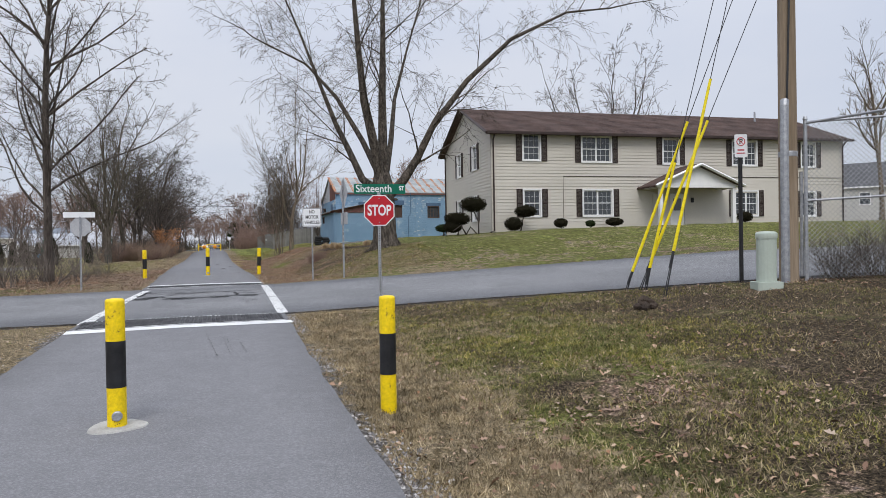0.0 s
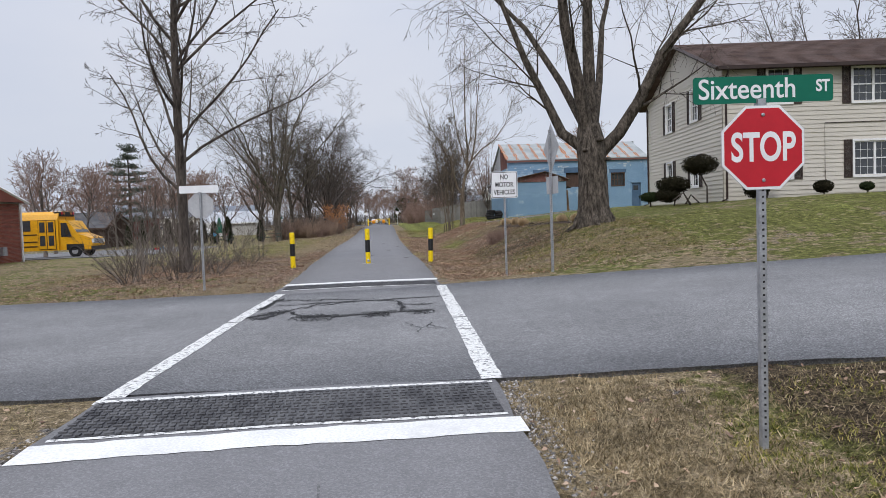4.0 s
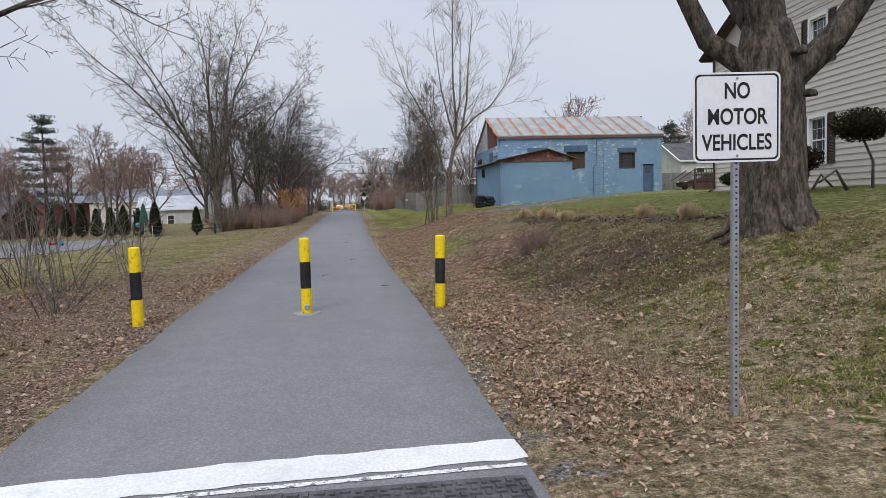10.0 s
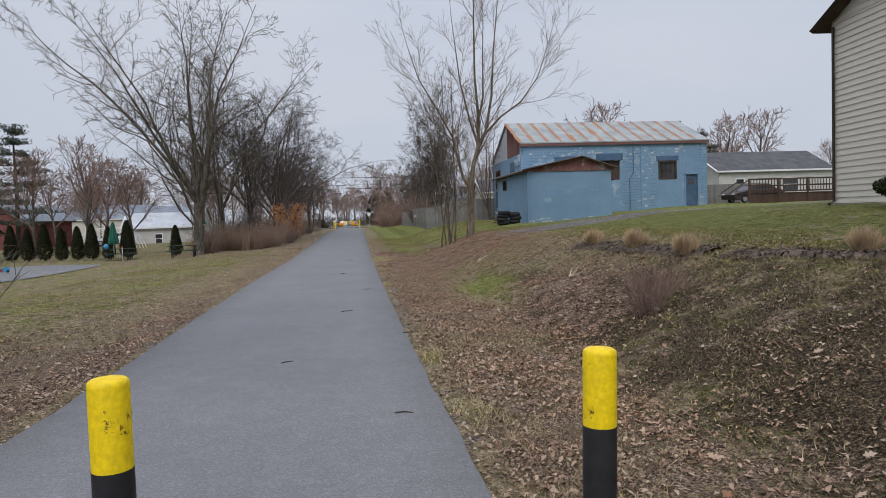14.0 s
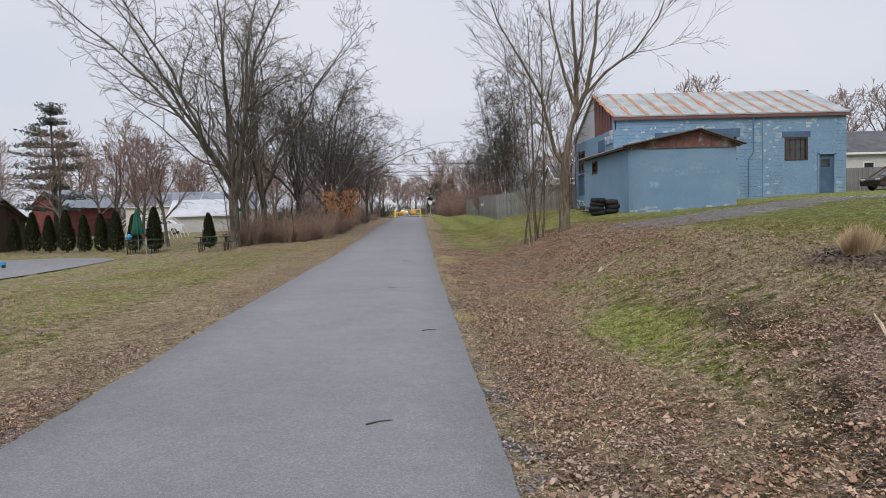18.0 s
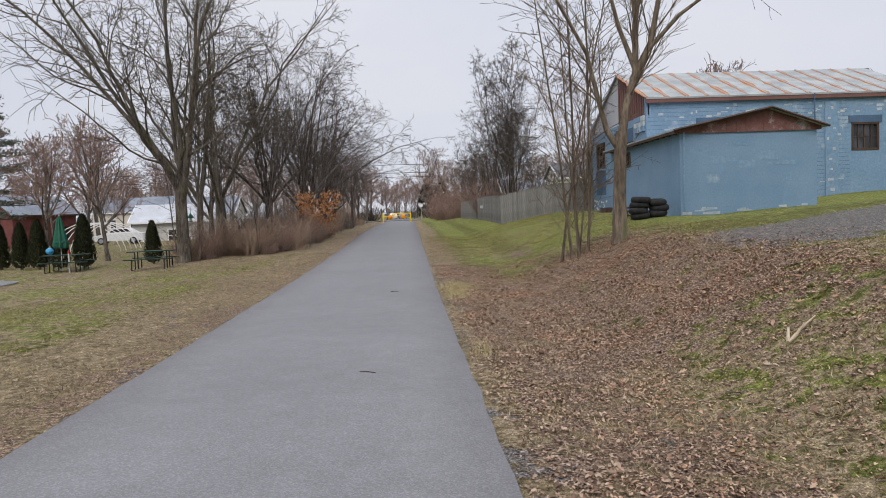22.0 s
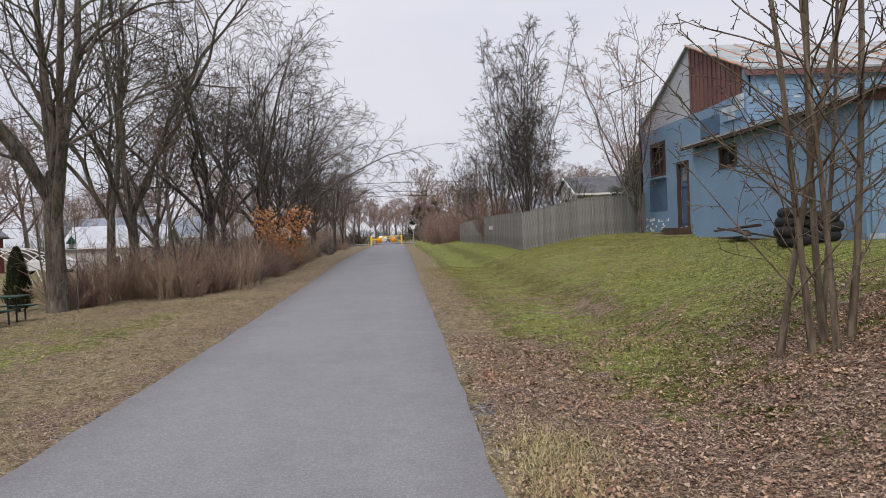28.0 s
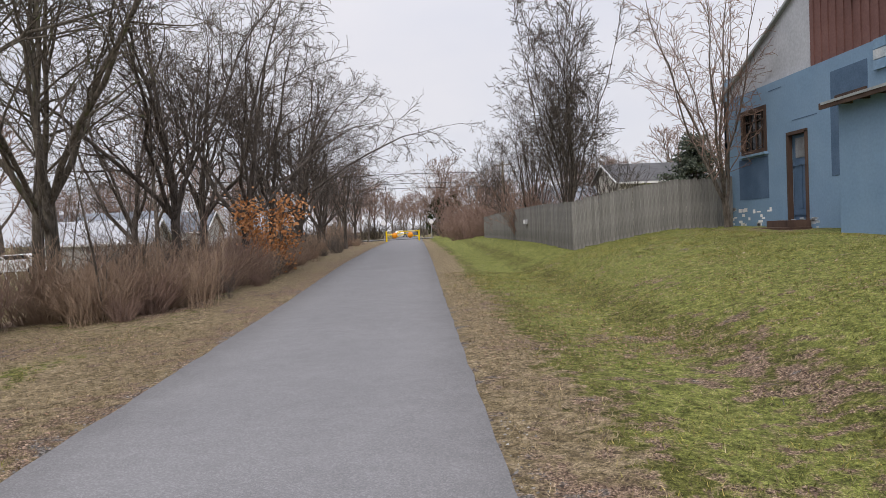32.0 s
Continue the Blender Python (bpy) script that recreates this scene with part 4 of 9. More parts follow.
UP = Matrix.Rotation(radians(90), 4, 'X')  # stands the xy plane up, facing -y


def octagon(w):
    r = w / 2 / math.cos(math.pi / 8)
    return [(r * math.cos(math.pi / 8 + i * math.pi / 4), r * math.sin(math.pi / 8 + i * math.pi / 4)) for i in range(8)]


def rounded(w, h, r, n=4):
    out = []
    for cx, cy, a0 in ((w / 2 - r, h / 2 - r, 0), (-w / 2 + r, h / 2 - r, 90), (-w / 2 + r, -h / 2 + r, 180), (w / 2 - r, -h / 2 + r, 270)):
        for i in range(n + 1):
            a = radians(a0 + 90 * i / n)
            out.append((cx + r * math.cos(a), cy + r * math.sin(a)))
    return out


def stop_post(x, y, turn, label, text=True, w=0.515, zc=1.885):
    z = rough_z(x, y)
    t = thing("stop_sign", pose(x, y, z, 0, 0, turn), label, "stop sign", "stop signs")
    perforated_post(t, zc + 0.27)
    f = pose(0, -0.028, zc) @ UP
    sign = part("sign_plate", MB().prism(octagon(w), 0.003, f), "alu", t, "bare aluminium back")
    part("white_border", MB().prism(octagon(w - 0.004), 0.001, f @ pose(0, 0, 0.003)), "sign_white", sign)
    part("red_face", MB().prism(octagon(w - 0.035), 0.001, f @ pose(0, 0, 0.004)), "sign_red", sign)
    if text:
        text_part("stop_lettering", "STOP", 0.245, "sign_white", sign, f @ pose(0, -0.005, 0.0056), sx=0.68, bold=0.006)
    for dz in (0.2, -0.2):
        part("bolt", MB().lathe([(0.011, 0), (0.011, 0.006), (0.006, 0.009)], sides=8), "galv", sign, at=f @ pose(0, dz, 0.0045))
    g = pose(0.02, 0, zc + 0.36) @ UP
    blade = part("street_name_blade", MB().prism(rounded(0.87, 0.165, 0.02), 0.004, g @ pose(0, 0, -0.002)), "sign_green" if text else "sign_white", t, "green street name blade" if text else "pale street name blade")
    if text:
        text_part("name_lettering", "Sixteenth", 0.175, "sign_white", blade, g @ pose(-0.1, 0.0, 0.0028), sx=0.92, bold=0.0015)
        text_part("suffix_lettering", "ST", 0.1, "sign_white", blade, g @ pose(0.37, 0.01, 0.0028), sx=0.8, bold=0.003)
    part("bracket", MB().box(0, 0, zc + 0.28, 0.05, 0.05, 0.04), "galv", t)
    return t


stop_post(2.61, 11.14, -4, "red stop sign under a green street name blade")
left_stop = stop_post(-3.8, 22.65, 176, "stop sign showing its bare metal back", False, 0.56, 1.9)


def nmv_sign():
    x, y = 3.04, 22.65
    z = rough_z(x, y)
    t = thing("no_motor_vehicles_sign", pose(x, y, z, 0, 0, -5), "white sign with black words on a perforated steel post", "traffic sign")
    perforated_post(t, 2.38)
    f = pose(0, -0.028, 2.1) @ UP
    s = part("sign_plate", MB().prism(rounded(0.61, 0.61, 0.04), 0.003, f), "sign_white", t)
    part("black_border", MB().prism(rounded(0.585, 0.585, 0.035), 0.0006, f @ pose(0, 0, 0.003)), "sign_black", s)
    part("white_face", MB().prism(rounded(0.56, 0.56, 0.03), 0.0006, f @ pose(0, 0, 0.0036)), "sign_white", s)
    for body, dy in (("NO", 0.175), ("MOTOR", 0.0), ("VEHICLES", -0.175)):
        text_part("lettering", body, 0.152, "sign_black", s, f @ pose(0, dy, 0.0052), sx=0.76, bold=0.003)
    for dz in (0.262, -0.262):
        part("bolt", MB().lathe([(0.009, 0), (0.009, 0.005)], sides=8), "galv", s, at=f @ pose(0, dz, 0.0048))


def diamond_sign():
    x, y = 3.92, 21.8
    z = rough_z(x, y)
    t = thing("warning_sign", pose(x, y, z, 0, 0, 8), "diamond warning sign and small plate seen from their bare backs", "traffic sign")
    perforated_post(t, 3.1, 0.05)
    f = pose(0.03, 0.0, 2.71, 0, 0, 86) @ UP
    h = 0.54
    part("diamond_plate", MB().prism([(h, 0), (0, h), (-h, 0), (0, -h)], 0.003, f), "alu", t)
    f2 = pose(0.035, 0.0, 1.9, 0, 0, 92) @ UP
    part("lower_plate", MB().prism(rounded(0.62, 0.38, 0.03), 0.004, f2), "alu", t)
    part("bolt", MB().box(0.05, 0.026, 1.83, 0.03, 0.02, 0.03, bev=0.004), "sign_white", t)


nmv_sign()
diamond_sign()


# ---- trees ----
def grow(out, p, d, length, r, lvl, top, rng, cfg):
    """A limb and, along it, its children. out[lvl] gathers (points, radii)."""
    n = cfg["segs"][min(lvl, len(cfg["segs"]) - 1)]
    pts, rad = [tuple(p)], [r]
    p, d = Vector(p), Vector(d).normalized()
    wob, up = cfg["wob"], cfg["up"][min(lvl, len(cfg["up"]) - 1)]
    end = r * (cfg.get("taper0", cfg["taper"]) if lvl == 0 else cfg["taper"])
    marks = []
    for i in range(n):
        w0 = wob * (0.35 if lvl == 0 else 1)
        d = (d + Vector((rng.gauss(0, w0), rng.gauss(0, w0), rng.gauss(0, w0 * 0.7) + up))).normalized()
        p = p + d * (length / n)
        k = (i + 1) / n
        pts.append(tuple(p))
        rad.append(max(r + (end - r) * k, cfg["min"]))
        marks.append((p.copy(), d.copy(), k, rad[-1]))
    out[lvl].append((pts, rad))
    if lvl >= top:
        return
    count = cfg["kids"][min(lvl, len(cfg["kids"]) - 1)]
    lo = cfg["from"][min(lvl, len(cfg["from"]) - 1)]
    spin = rng.uniform(0, 6.28)
    for c in range(count):
        k = lo + (1 - lo) * (c + rng.uniform(0.1, 0.9)) / count
        q, e, kk, rr = marks[min(int(k * n), n - 1)]
        prev = Vector(pts[min(int(k * n), n - 1)])
        q = prev.lerp(q, rng.uniform(0.2, 1.0))
        spin += 2.4 + rng.uniform(-0.5, 0.5)
        side = e.orthogonal().normalized()
        side = Matrix.Rotation(spin, 3, e) @ side
        ang = radians(rng.uniform(*cfg["angle"]))
        nd = e * math.cos(ang) + side * math.sin(ang)
        ln = length * rng.uniform(*(cfg["ratio0"] if lvl == 0 and "ratio0" in cfg else cfg["ratio"])) * (1.15 - 0.45 * k)
        grow(out, q, nd, ln, max(min(rr * 0.72, r * (cfg.get("thin0", cfg.get("thin", 0.58)) if lvl == 0 else cfg.get("thin", 0.58))), cfg["min"]), lvl + 1, top, rng, cfg)


BASE = dict(segs=(7, 6, 5, 4, 3, 3), wob=0.09, up=(0.0, 0.06, 0.03, 0.02, 0.0), taper=0.35, min=0.007, kids=(7, 6, 5, 5, 4), angle=(28, 58), ratio=(0.45, 0.7))
BASE["from"] = (0.3, 0.25, 0.2, 0.15, 0.15)


def tree_meshes(limbs, split=2):
    """Trunk-and-limb mesh and twig mesh out of gathered limbs."""
    a, b = MB(), MB()
    for lvl, items in enumerate(limbs):
        for pts, rad in items:
            if lvl < split:
                a.tube(pts, rad, 10 if lvl == 0 else 7, cap=False)
            else:
                b.tube(pts, rad, 5 if lvl == split else 3, cap=False)
    a.smooth = b.smooth = True
    return a.mesh("trunk"), b.mesh("crown")


def tree_kind(seed, height, r, top=4, **over):
    cfg = dict(BASE, **over)
    rng = random.Random(seed)
    out = [[] for _ in range(top + 1)]
    grow(out, (0, 0, -0.3), (rng.uniform(-0.05, 0.05), rng.uniform(-0.05, 0.05), 1), height * cfg.get("stem", 0.75), r, 0, top, rng, cfg)
    flare = out[0][0]
    out[0][0] = ([flare[0][0], (flare[0][0][0] * 0.7 + flare[0][1][0] * 0.3, flare[0][0][1] * 0.7 + flare[0][1][1] * 0.3, 0.15)] + flare[0][1:], [r * 1.5, r * 1.15] + flare[1][1:])
    return out


def place_tree(name, meshes, bark, x, y, turn, s, label, group="", twig=None, z=None, tilt=(0, 0)):
    z = rough_z(x, y) if z is None else z
    t = thing(name, pose(x, y, z, tilt[0], tilt[1], turn) @ Matrix.Diagonal((s, s, s, 1)), label, "tree", group)
    part("trunk", meshes[0], bark, t)
    part("crown", meshes[1], twig or bark, t)
    return t


# broad street maple with forked limbs, beside the street
def big_maple():
    rng = random.Random(12)
    cfg = dict(BASE, wob=0.11, up=(0, 0.03, 0.0, -0.05, -0.13, -0.2), kids=(5, 7, 6, 4, 3), taper=0.25, thin=0.45, min=0.005, angle=(25, 60), ratio=(0.4, 0.65))
    out = [[] for _ in range(6)]
    trunk = [(0, 0, -0.4), (0.0, 0, 0.1), (-0.03, 0, 0.6), (-0.02, 0, 1.3), (-0.04, 0.0, 2.0), (-0.08, 0.02, 2.6), (-0.1, 0.05, 3.1)]
    out[0].append((trunk, [0.7, 0.58, 0.5, 0.465, 0.455, 0.46, 0.34]))
    # main limbs: way out sideways, depth, rise
    limbs = (
        ([(-0.2, 0, 2.3), (-0.9, 0.3, 2.9), (-1.3, 0.5, 3.9), (-1.9, 0.8, 5.3), (-2.5, 0.9, 6.9), (-3.3, 1.2, 9.2), (-4.2, 1.4, 11.4)], 0.25),
        ([(-0.15, 0, 2.7), (-0.45, -0.2, 4.2), (-0.9, -0.4, 6.0), (-1.2, -0.8, 8.2), (-1.5, -1.2, 11.0), (-1.6, -1.4, 13.5)], 0.33),
        ([(0.0, 0, 2.6), (0.02, 0.3, 4.3), (0.1, 0.6, 6.5), (0.25, 0.9, 9.0), (0.3, 1.0, 12.0), (0.5, 1.2, 14.5)], 0.33),
        ([(0.2, 0, 2.2), (0.75, -0.3, 2.8), (1.3, -0.5, 3.7), (1.9, -0.8, 5.0), (3.3, -1.2, 6.9), (5.2, -1.6, 8.7), (7.6, -2.0, 9.9), (9.6, -2.2, 10.2)], 0.3),
        ([(0.05, 0.1, 2.9), (0.5, 0.8, 4.6), (0.9, 1.6, 6.6), (1.7, 2.3, 9.0), (2.6, 3.0, 11.5)], 0.2),
        ([(0.0, 0.2, 2.7), (-0.7, 1.0, 4.6), (-1.6, 2.0, 6.6), (-2.8, 2.8, 8.2), (-4.6, 3.4, 9.2)], 0.2))
    for k in range(9):
        a = k * 0.7 + 0.2
        ln = 0.1 + 0.14 * math.sin(k * 2.3)
        out[0].append(([(0.3 * math.cos(a), 0.3 * math.sin(a), 0.45), (0.55 * math.cos(a + 0.05), 0.55 * math.sin(a + 0.05), 0.14), ((0.55 + ln) * math.cos(a + 0.2), (0.55 + ln) * math.sin(a + 0.2), -0.03 + 0.05 * math.cos(a)), ((0.8 + ln) * math.cos(a + 0.25), (0.8 + ln) * math.sin(a + 0.25), -0.2)], [0.15, 0.1, 0.05, 0.02]))
    for pts, r in limbs:
        rad = [max(r * 0.74 * (1 - i / (len(pts) - 1)) ** 0.8, 0.035) for i in range(len(pts))]
        out[1].append((pts, rad))
        for i in range(2, len(pts)):
            a, b = Vector(pts[i - 1]), Vector(pts[i])
            for c in range(3 if i > 2 else 1):
                e = (b - a).normalized()
                side = Matrix.Rotation(rng.uniform(0, 6.28), 3, e) @ e.orthogonal().normalized()
                ang = radians(rng.uniform(25, 62))
                grow(out, a.lerp(b, rng.random()), e * math.cos(ang) + side * math.sin(ang), rng.uniform(1.6, 3.8), max(rad[i] * 0.3, 0.018), 2, 5, rng, cfg)
        grow(out, pts[-1], Vector(pts[-1]) - Vector(pts[-2]), 2.6, rad[-1], 2, 5, rng, cfg)
    t = place_tree("maple_tree", tree_meshes(out, 2), "bark_maple", 6.8, 27.9, 0, 1.0, "large bare maple with forked limbs on the lawn", z=rough_z(6.8, 27.9))
    for x, y, z, r in ((0.36, -0.33, 2.0, 0.1), (-0.33, -0.31, 2.3, 0.1), (0.1, -0.43, 2.6, 0.12)):
        k = MB().lathe([(r, -r * 0.4), (r * 1.05, 0), (r * 0.8, r * 0.5), (r * 0.3, r * 0.6)], x, y, z, 10)
        k.smooth = True
        part("burr", k, "bark_maple", t)


big_maple()
ARCH = {}


def limbed(seed, height, r, fork, count, tilt, twig, top=4, kids=(0, 0, 7, 5, 3), spread=0.3, bias=0.0, flare=0.35, droop=-0.02, sub=11, thin=0.46, bend=(1.25, -0.75), wob=0.13):
    """A short trunk that breaks into long rising limbs, each with side branches and twigs."""
    rng = random.Random(seed)
    cfg = dict(BASE, wob=wob, segs=(6, 9, 8, 6, 4, 3), up=(0, 0, 0.03, droop, droop), taper=0.3, thin=0.5, min=twig, kids=kids, angle=(24, 58), ratio=(0.34, 0.58))
    cfg["from"] = (0.2, 0.2, 0.18, 0.15, 0.15)
    out = [[] for _ in range(6)]
    tx, ty = rng.uniform(-0.12, 0.12), rng.uniform(-0.12, 0.12)
    out[0].append(([(0, 0, -0.35), (0, 0, 0.05), (tx * 0.3, ty * 0.3, fork * 0.4), (tx, ty, fork), (tx * 1.3, ty * 1.3, fork * 1.25)], [r * 1.55, r * 1.18, r, r * 0.9, r * 0.45]))
    for i in range(count):
        az = i * 2.4 + rng.uniform(-0.35, 0.35)
        th = radians(tilt[0] + (tilt[1] - tilt[0]) * ((i * 0.618) % 1.0) + rng.uniform(-4, 4))
        z0 = fork * rng.uniform(0.62, 1.12)
        n, ln = 10, (height - z0) * rng.uniform(0.82, 1.05) / max(math.cos(th * 0.75), 0.5)
        p = Vector((tx * z0 / fork, ty * z0 / fork, z0))
        rr = r * thin * rng.uniform(0.8, 1.25)
        pts, rad = [tuple(p)], [rr]
        for k in range(n):
            f = (k + 1) / n
            a = th * (bend[0] + bend[1] * f + flare * max(0.0, f - 0.6))
            az += rng.gauss(0, 0.06)
            d = Vector((math.sin(a) * math.cos(az) + bias * f, math.sin(a) * math.sin(az), math.cos(a))) + Vector((rng.gauss(0, 0.11), rng.gauss(0, 0.11), rng.gauss(0, 0.04)))
            p = p + d.normalized() * ln / n
            pts.append(tuple(p))
            rad.append(max(rr * (1 - f) ** 0.85, twig * 1.3))
        out[1].append((pts, rad))
        for c in range(sub):
            k = 0.16 + 0.82 * (c + rng.random()) / sub
            m = min(int(k * n), n - 1)
            a, b = Vector(pts[m]), Vector(pts[m + 1])
            e = (b - a).normalized()
            side = Matrix.Rotation(rng.uniform(0, 6.28), 3, e) @ e.orthogonal().normalized()
            ang = radians(rng.uniform(24, 55))
            grow(out, a.lerp(b, rng.random()), e * math.cos(ang) + side * math.sin(ang), height * spread * (1.15 - 0.75 * k) * rng.uniform(0.6, 1.15), max(rad[m] * 0.5, twig * 1.6), 2, top, rng, cfg)
    return tree_meshes(out, 2)


ARCH["broad"] = limbed(3, 15, 0.25, 3.0, 7, (6, 36), 0.0115, kids=(0, 0, 6, 4, 2), sub=9)
ARCH["multi"] = limbed(8, 13, 0.18, 1.4, 7, (4, 28), 0.0115, kids=(0, 0, 5, 4, 2), sub=9, thin=0.36)
ARCH["great"] = limbed(61, 17.5, 0.28, 3.4, 7, (3, 45), 0.011, kids=(0, 0, 6, 4, 2), sub=12, thin=0.5, spread=0.3, flare=0.25, bend=(0.78, 0.4), wob=0.17)
ARCH["oak"] = limbed(62, 15.0, 0.19, 3.0, 6, (6, 54), 0.0095, kids=(0, 0, 6, 4, 2), sub=11, droop=-0.03, spread=0.31, bend=(0.78, 0.4), wob=0.18, thin=0.5)
ARCH["arching"] = limbed(71, 12.5, 0.18, 2.6, 7, (6, 60), 0.0095, kids=(0, 0, 6, 4, 2), sub=10, droop=-0.04, spread=0.34, flare=0.3, bend=(0.78, 0.4), wob=0.18, thin=0.5)
ARCH["over"] = limbed(74, 12.5, 0.17, 2.4, 7, (8, 64), 0.0095, kids=(0, 0, 6, 4, 2), sub=10, droop=-0.05, spread=0.36, flare=0.3, bias=0.22, bend=(0.8, 0.4), wob=0.18, thin=0.5)
ARCH["street"] = tree_meshes(tree_kind(67, 14.0, 0.16, 4, stem=0.9, thin=0.3, min=0.0055, kids=(34, 8, 6, 4), angle=(28, 58), ratio=(0.26, 0.44), up=(0.0, 0.04, 0.03, 0.01, 0.0), wob=0.13, **{"from": (0.17, 0.2, 0.2, 0.15)}))
ARCH["column"] = limbed(21, 13.0, 0.15, 0.7, 11, (3, 25), 0.0105, sub=13, kids=(0, 0, 7, 4, 2), spread=0.24, flare=0.1, thin=0.32)

# tree row on the west side of the trail
for kind, bark, x, y, turn, s, nm in (
        ("street", "bark_dark", -5.8, 28.3, 20, 1.0, "bare tree with thin spreading branches"),
        ("great", "bark_moss", -9.7, 72.0, 110, 1.0, "broad bare tree with mossy grey bark"),
        ("oak", "bark_moss", -8.9, 76.2, 200, 0.95, "bare tree with many upright limbs"),
        ("oak", "bark_moss", -11.2, 79.5, 40, 0.95, "broad bare tree in the thicket"),
        ("arching", "bark_dark", -7.9, 82.5, 150, 0.95, "bare tree with many upright limbs"),
        ("over", "bark_dark", -6.7, 87.5, 10, 1.08, "bare tree arching towards the trail"),
        ("arching", "bark_dark", -9.2, 90.0, 320, 0.98, "broad bare tree in the thicket"),
        ("over", "bark_dark", -6.9, 94.0, -20, 1.05, "bare tree arching towards the trail"),
        ("over", "bark_dark", -6.6, 101.0, 25, 1.0, "bare tree arching towards the trail"),
        ("broad", "bark_dark", -7.5, 106.0, 30, 0.95, "broad bare tree in the thicket"),
        ("over", "bark_dark", -7.0, 112.0, -10, 0.9, "bare tree arching towards the trail"),
        ("arching", "bark_dark", -5.9, 122.0, 15, 0.85, "broad bare tree in the thicket"),
        ("arching", "bark_dark", -6.2, 136.0, 95, 0.8, "broad bare tree in the thicket"),
        ("broad", "bark_dark", -9.0, 130.0, 160, 0.8, "broad bare tree in the thicket"),
        ("broad", "bark_dark", -16.0, 99.0, 44, 0.85, "broad bare tree in the thicket")):
    place_tree("bare_tree", ARCH[kind], bark, x, y, turn, s, nm, "west tree row")
# east side
ARCH["vase"] = tree_meshes(tree_kind(33, 11.5, 0.17, 4, stem=0.86, thin=0.5, kids=(10, 6, 5, 4), angle=(22, 44), ratio=(0.36, 0.56), up=(0.0, 0.09, 0.05, 0.03), **{"from": (0.36, 0.2, 0.2, 0.2)}))
ARCH["sapling"] = tree_meshes(tree_kind(41, 8.0, 0.036, 3, stem=0.95, thin=0.34, min=0.005, kids=(22, 5, 4), angle=(35, 70), ratio=(0.15, 0.32), up=(0.0, 0.02, 0.0, 0.0), wob=0.07, **{"from": (0.12, 0.2, 0.2)}), 1)
ARCH["cheap"] = tree_meshes(tree_kind(52, 13, 0.2, 4, stem=0.65, min=0.02, kids=(9, 6, 4, 3), angle=(22, 50), ratio=(0.42, 0.7), up=(0.0, 0.06, 0.03, 0.01)))


def tree_copy(kind):
    """The same limbs on meshes of their own, for another bark."""
    out = [m.copy() for m in ARCH[kind]]
    for m in out:
        m.materials.clear()
    return out


def pale_tree(x, y):
    """Forked young tree with ascending limbs."""
    rng = random.Random(19)
    cfg = dict(BASE, wob=0.07, up=(0, 0.05, 0.07, 0.04, 0.02), kids=(5, 6, 6, 4, 3), taper=0.25, thin=0.42, min=0.0055, angle=(18, 42), ratio=(0.4, 0.7))
    out = [[] for _ in range(6)]
    out[0].append(([(0, 0, -0.3), (0, 0, 0.2), (0.02, 0, 1.2), (0.06, 0, 2.3), (0.1, 0, 2.75)], [0.27, 0.2, 0.165, 0.155, 0.15]))
    limbs = (
        ([(0.0, 0, 2.35), (-0.28, -0.05, 2.75), (-0.48, 0, 3.6), (-0.72, 0.05, 4.7), (-1.35, 0.1, 5.9), (-2.2, 0.2, 7.4), (-2.7, 0.2, 9.0)], 0.085),
        ([(0.1, 0, 2.6), (0.25, 0.05, 3.4), (0.5, 0.05, 4.2), (0.55, 0.1, 5.6), (0.45, 0.2, 7.5), (0.5, 0.3, 10.2), (0.6, 0.3, 12.4)], 0.12),
        ([(0.42, 0.05, 4.0), (0.85, -0.1, 4.9), (1.15, -0.2, 6.5), (1.3, -0.2, 8.6), (1.6, -0.2, 11.2)], 0.095),
        ([(0.5, 0.05, 4.3), (0.2, 0.35, 5.4), (-0.2, 0.6, 7.4), (-0.5, 0.7, 10.4)], 0.075),
        ([(0.75, -0.1, 4.7), (1.5, -0.3, 5.5), (2.5, -0.4, 6.2), (3.3, -0.5, 7.3), (3.9, -0.5, 9.0)], 0.06),
        ([(0.5, 0.1, 5.2), (0.9, 0.6, 6.6), (1.0, 0.9, 8.6), (1.1, 1.0, 10.6)], 0.06))
    for pts, r in limbs:
        rad = [max(r * (1 - 0.85 * i / (len(pts) - 1)), 0.014) for i in range(len(pts))]
        out[1].append((pts, rad))
        for i in range(2, len(pts)):
            a, b = Vector(pts[i - 1]), Vector(pts[i])
            e = (b - a).normalized()
            for _ in range(3):
                side = Matrix.Rotation(rng.uniform(0, 6.28), 3, e) @ e.orthogonal().normalized()
                ang = radians(rng.uniform(20, 45))
                grow(out, a.lerp(b, rng.random()), e * math.cos(ang) + side * math.sin(ang), rng.uniform(1.0, 2.6), max(rad[i] * 0.42, 0.012), 2, 4, rng, cfg)
        grow(out, pts[-1], Vector(pts[-1]) - Vector(pts[-2]), 1.6, rad[-1], 2, 4, rng, cfg)
    place_tree("bare_tree", tree_meshes(out, 2), "bark_light", x, y, 0, 1.0, "slender forked bare tree with pale bark", z=rough_z(x, y))


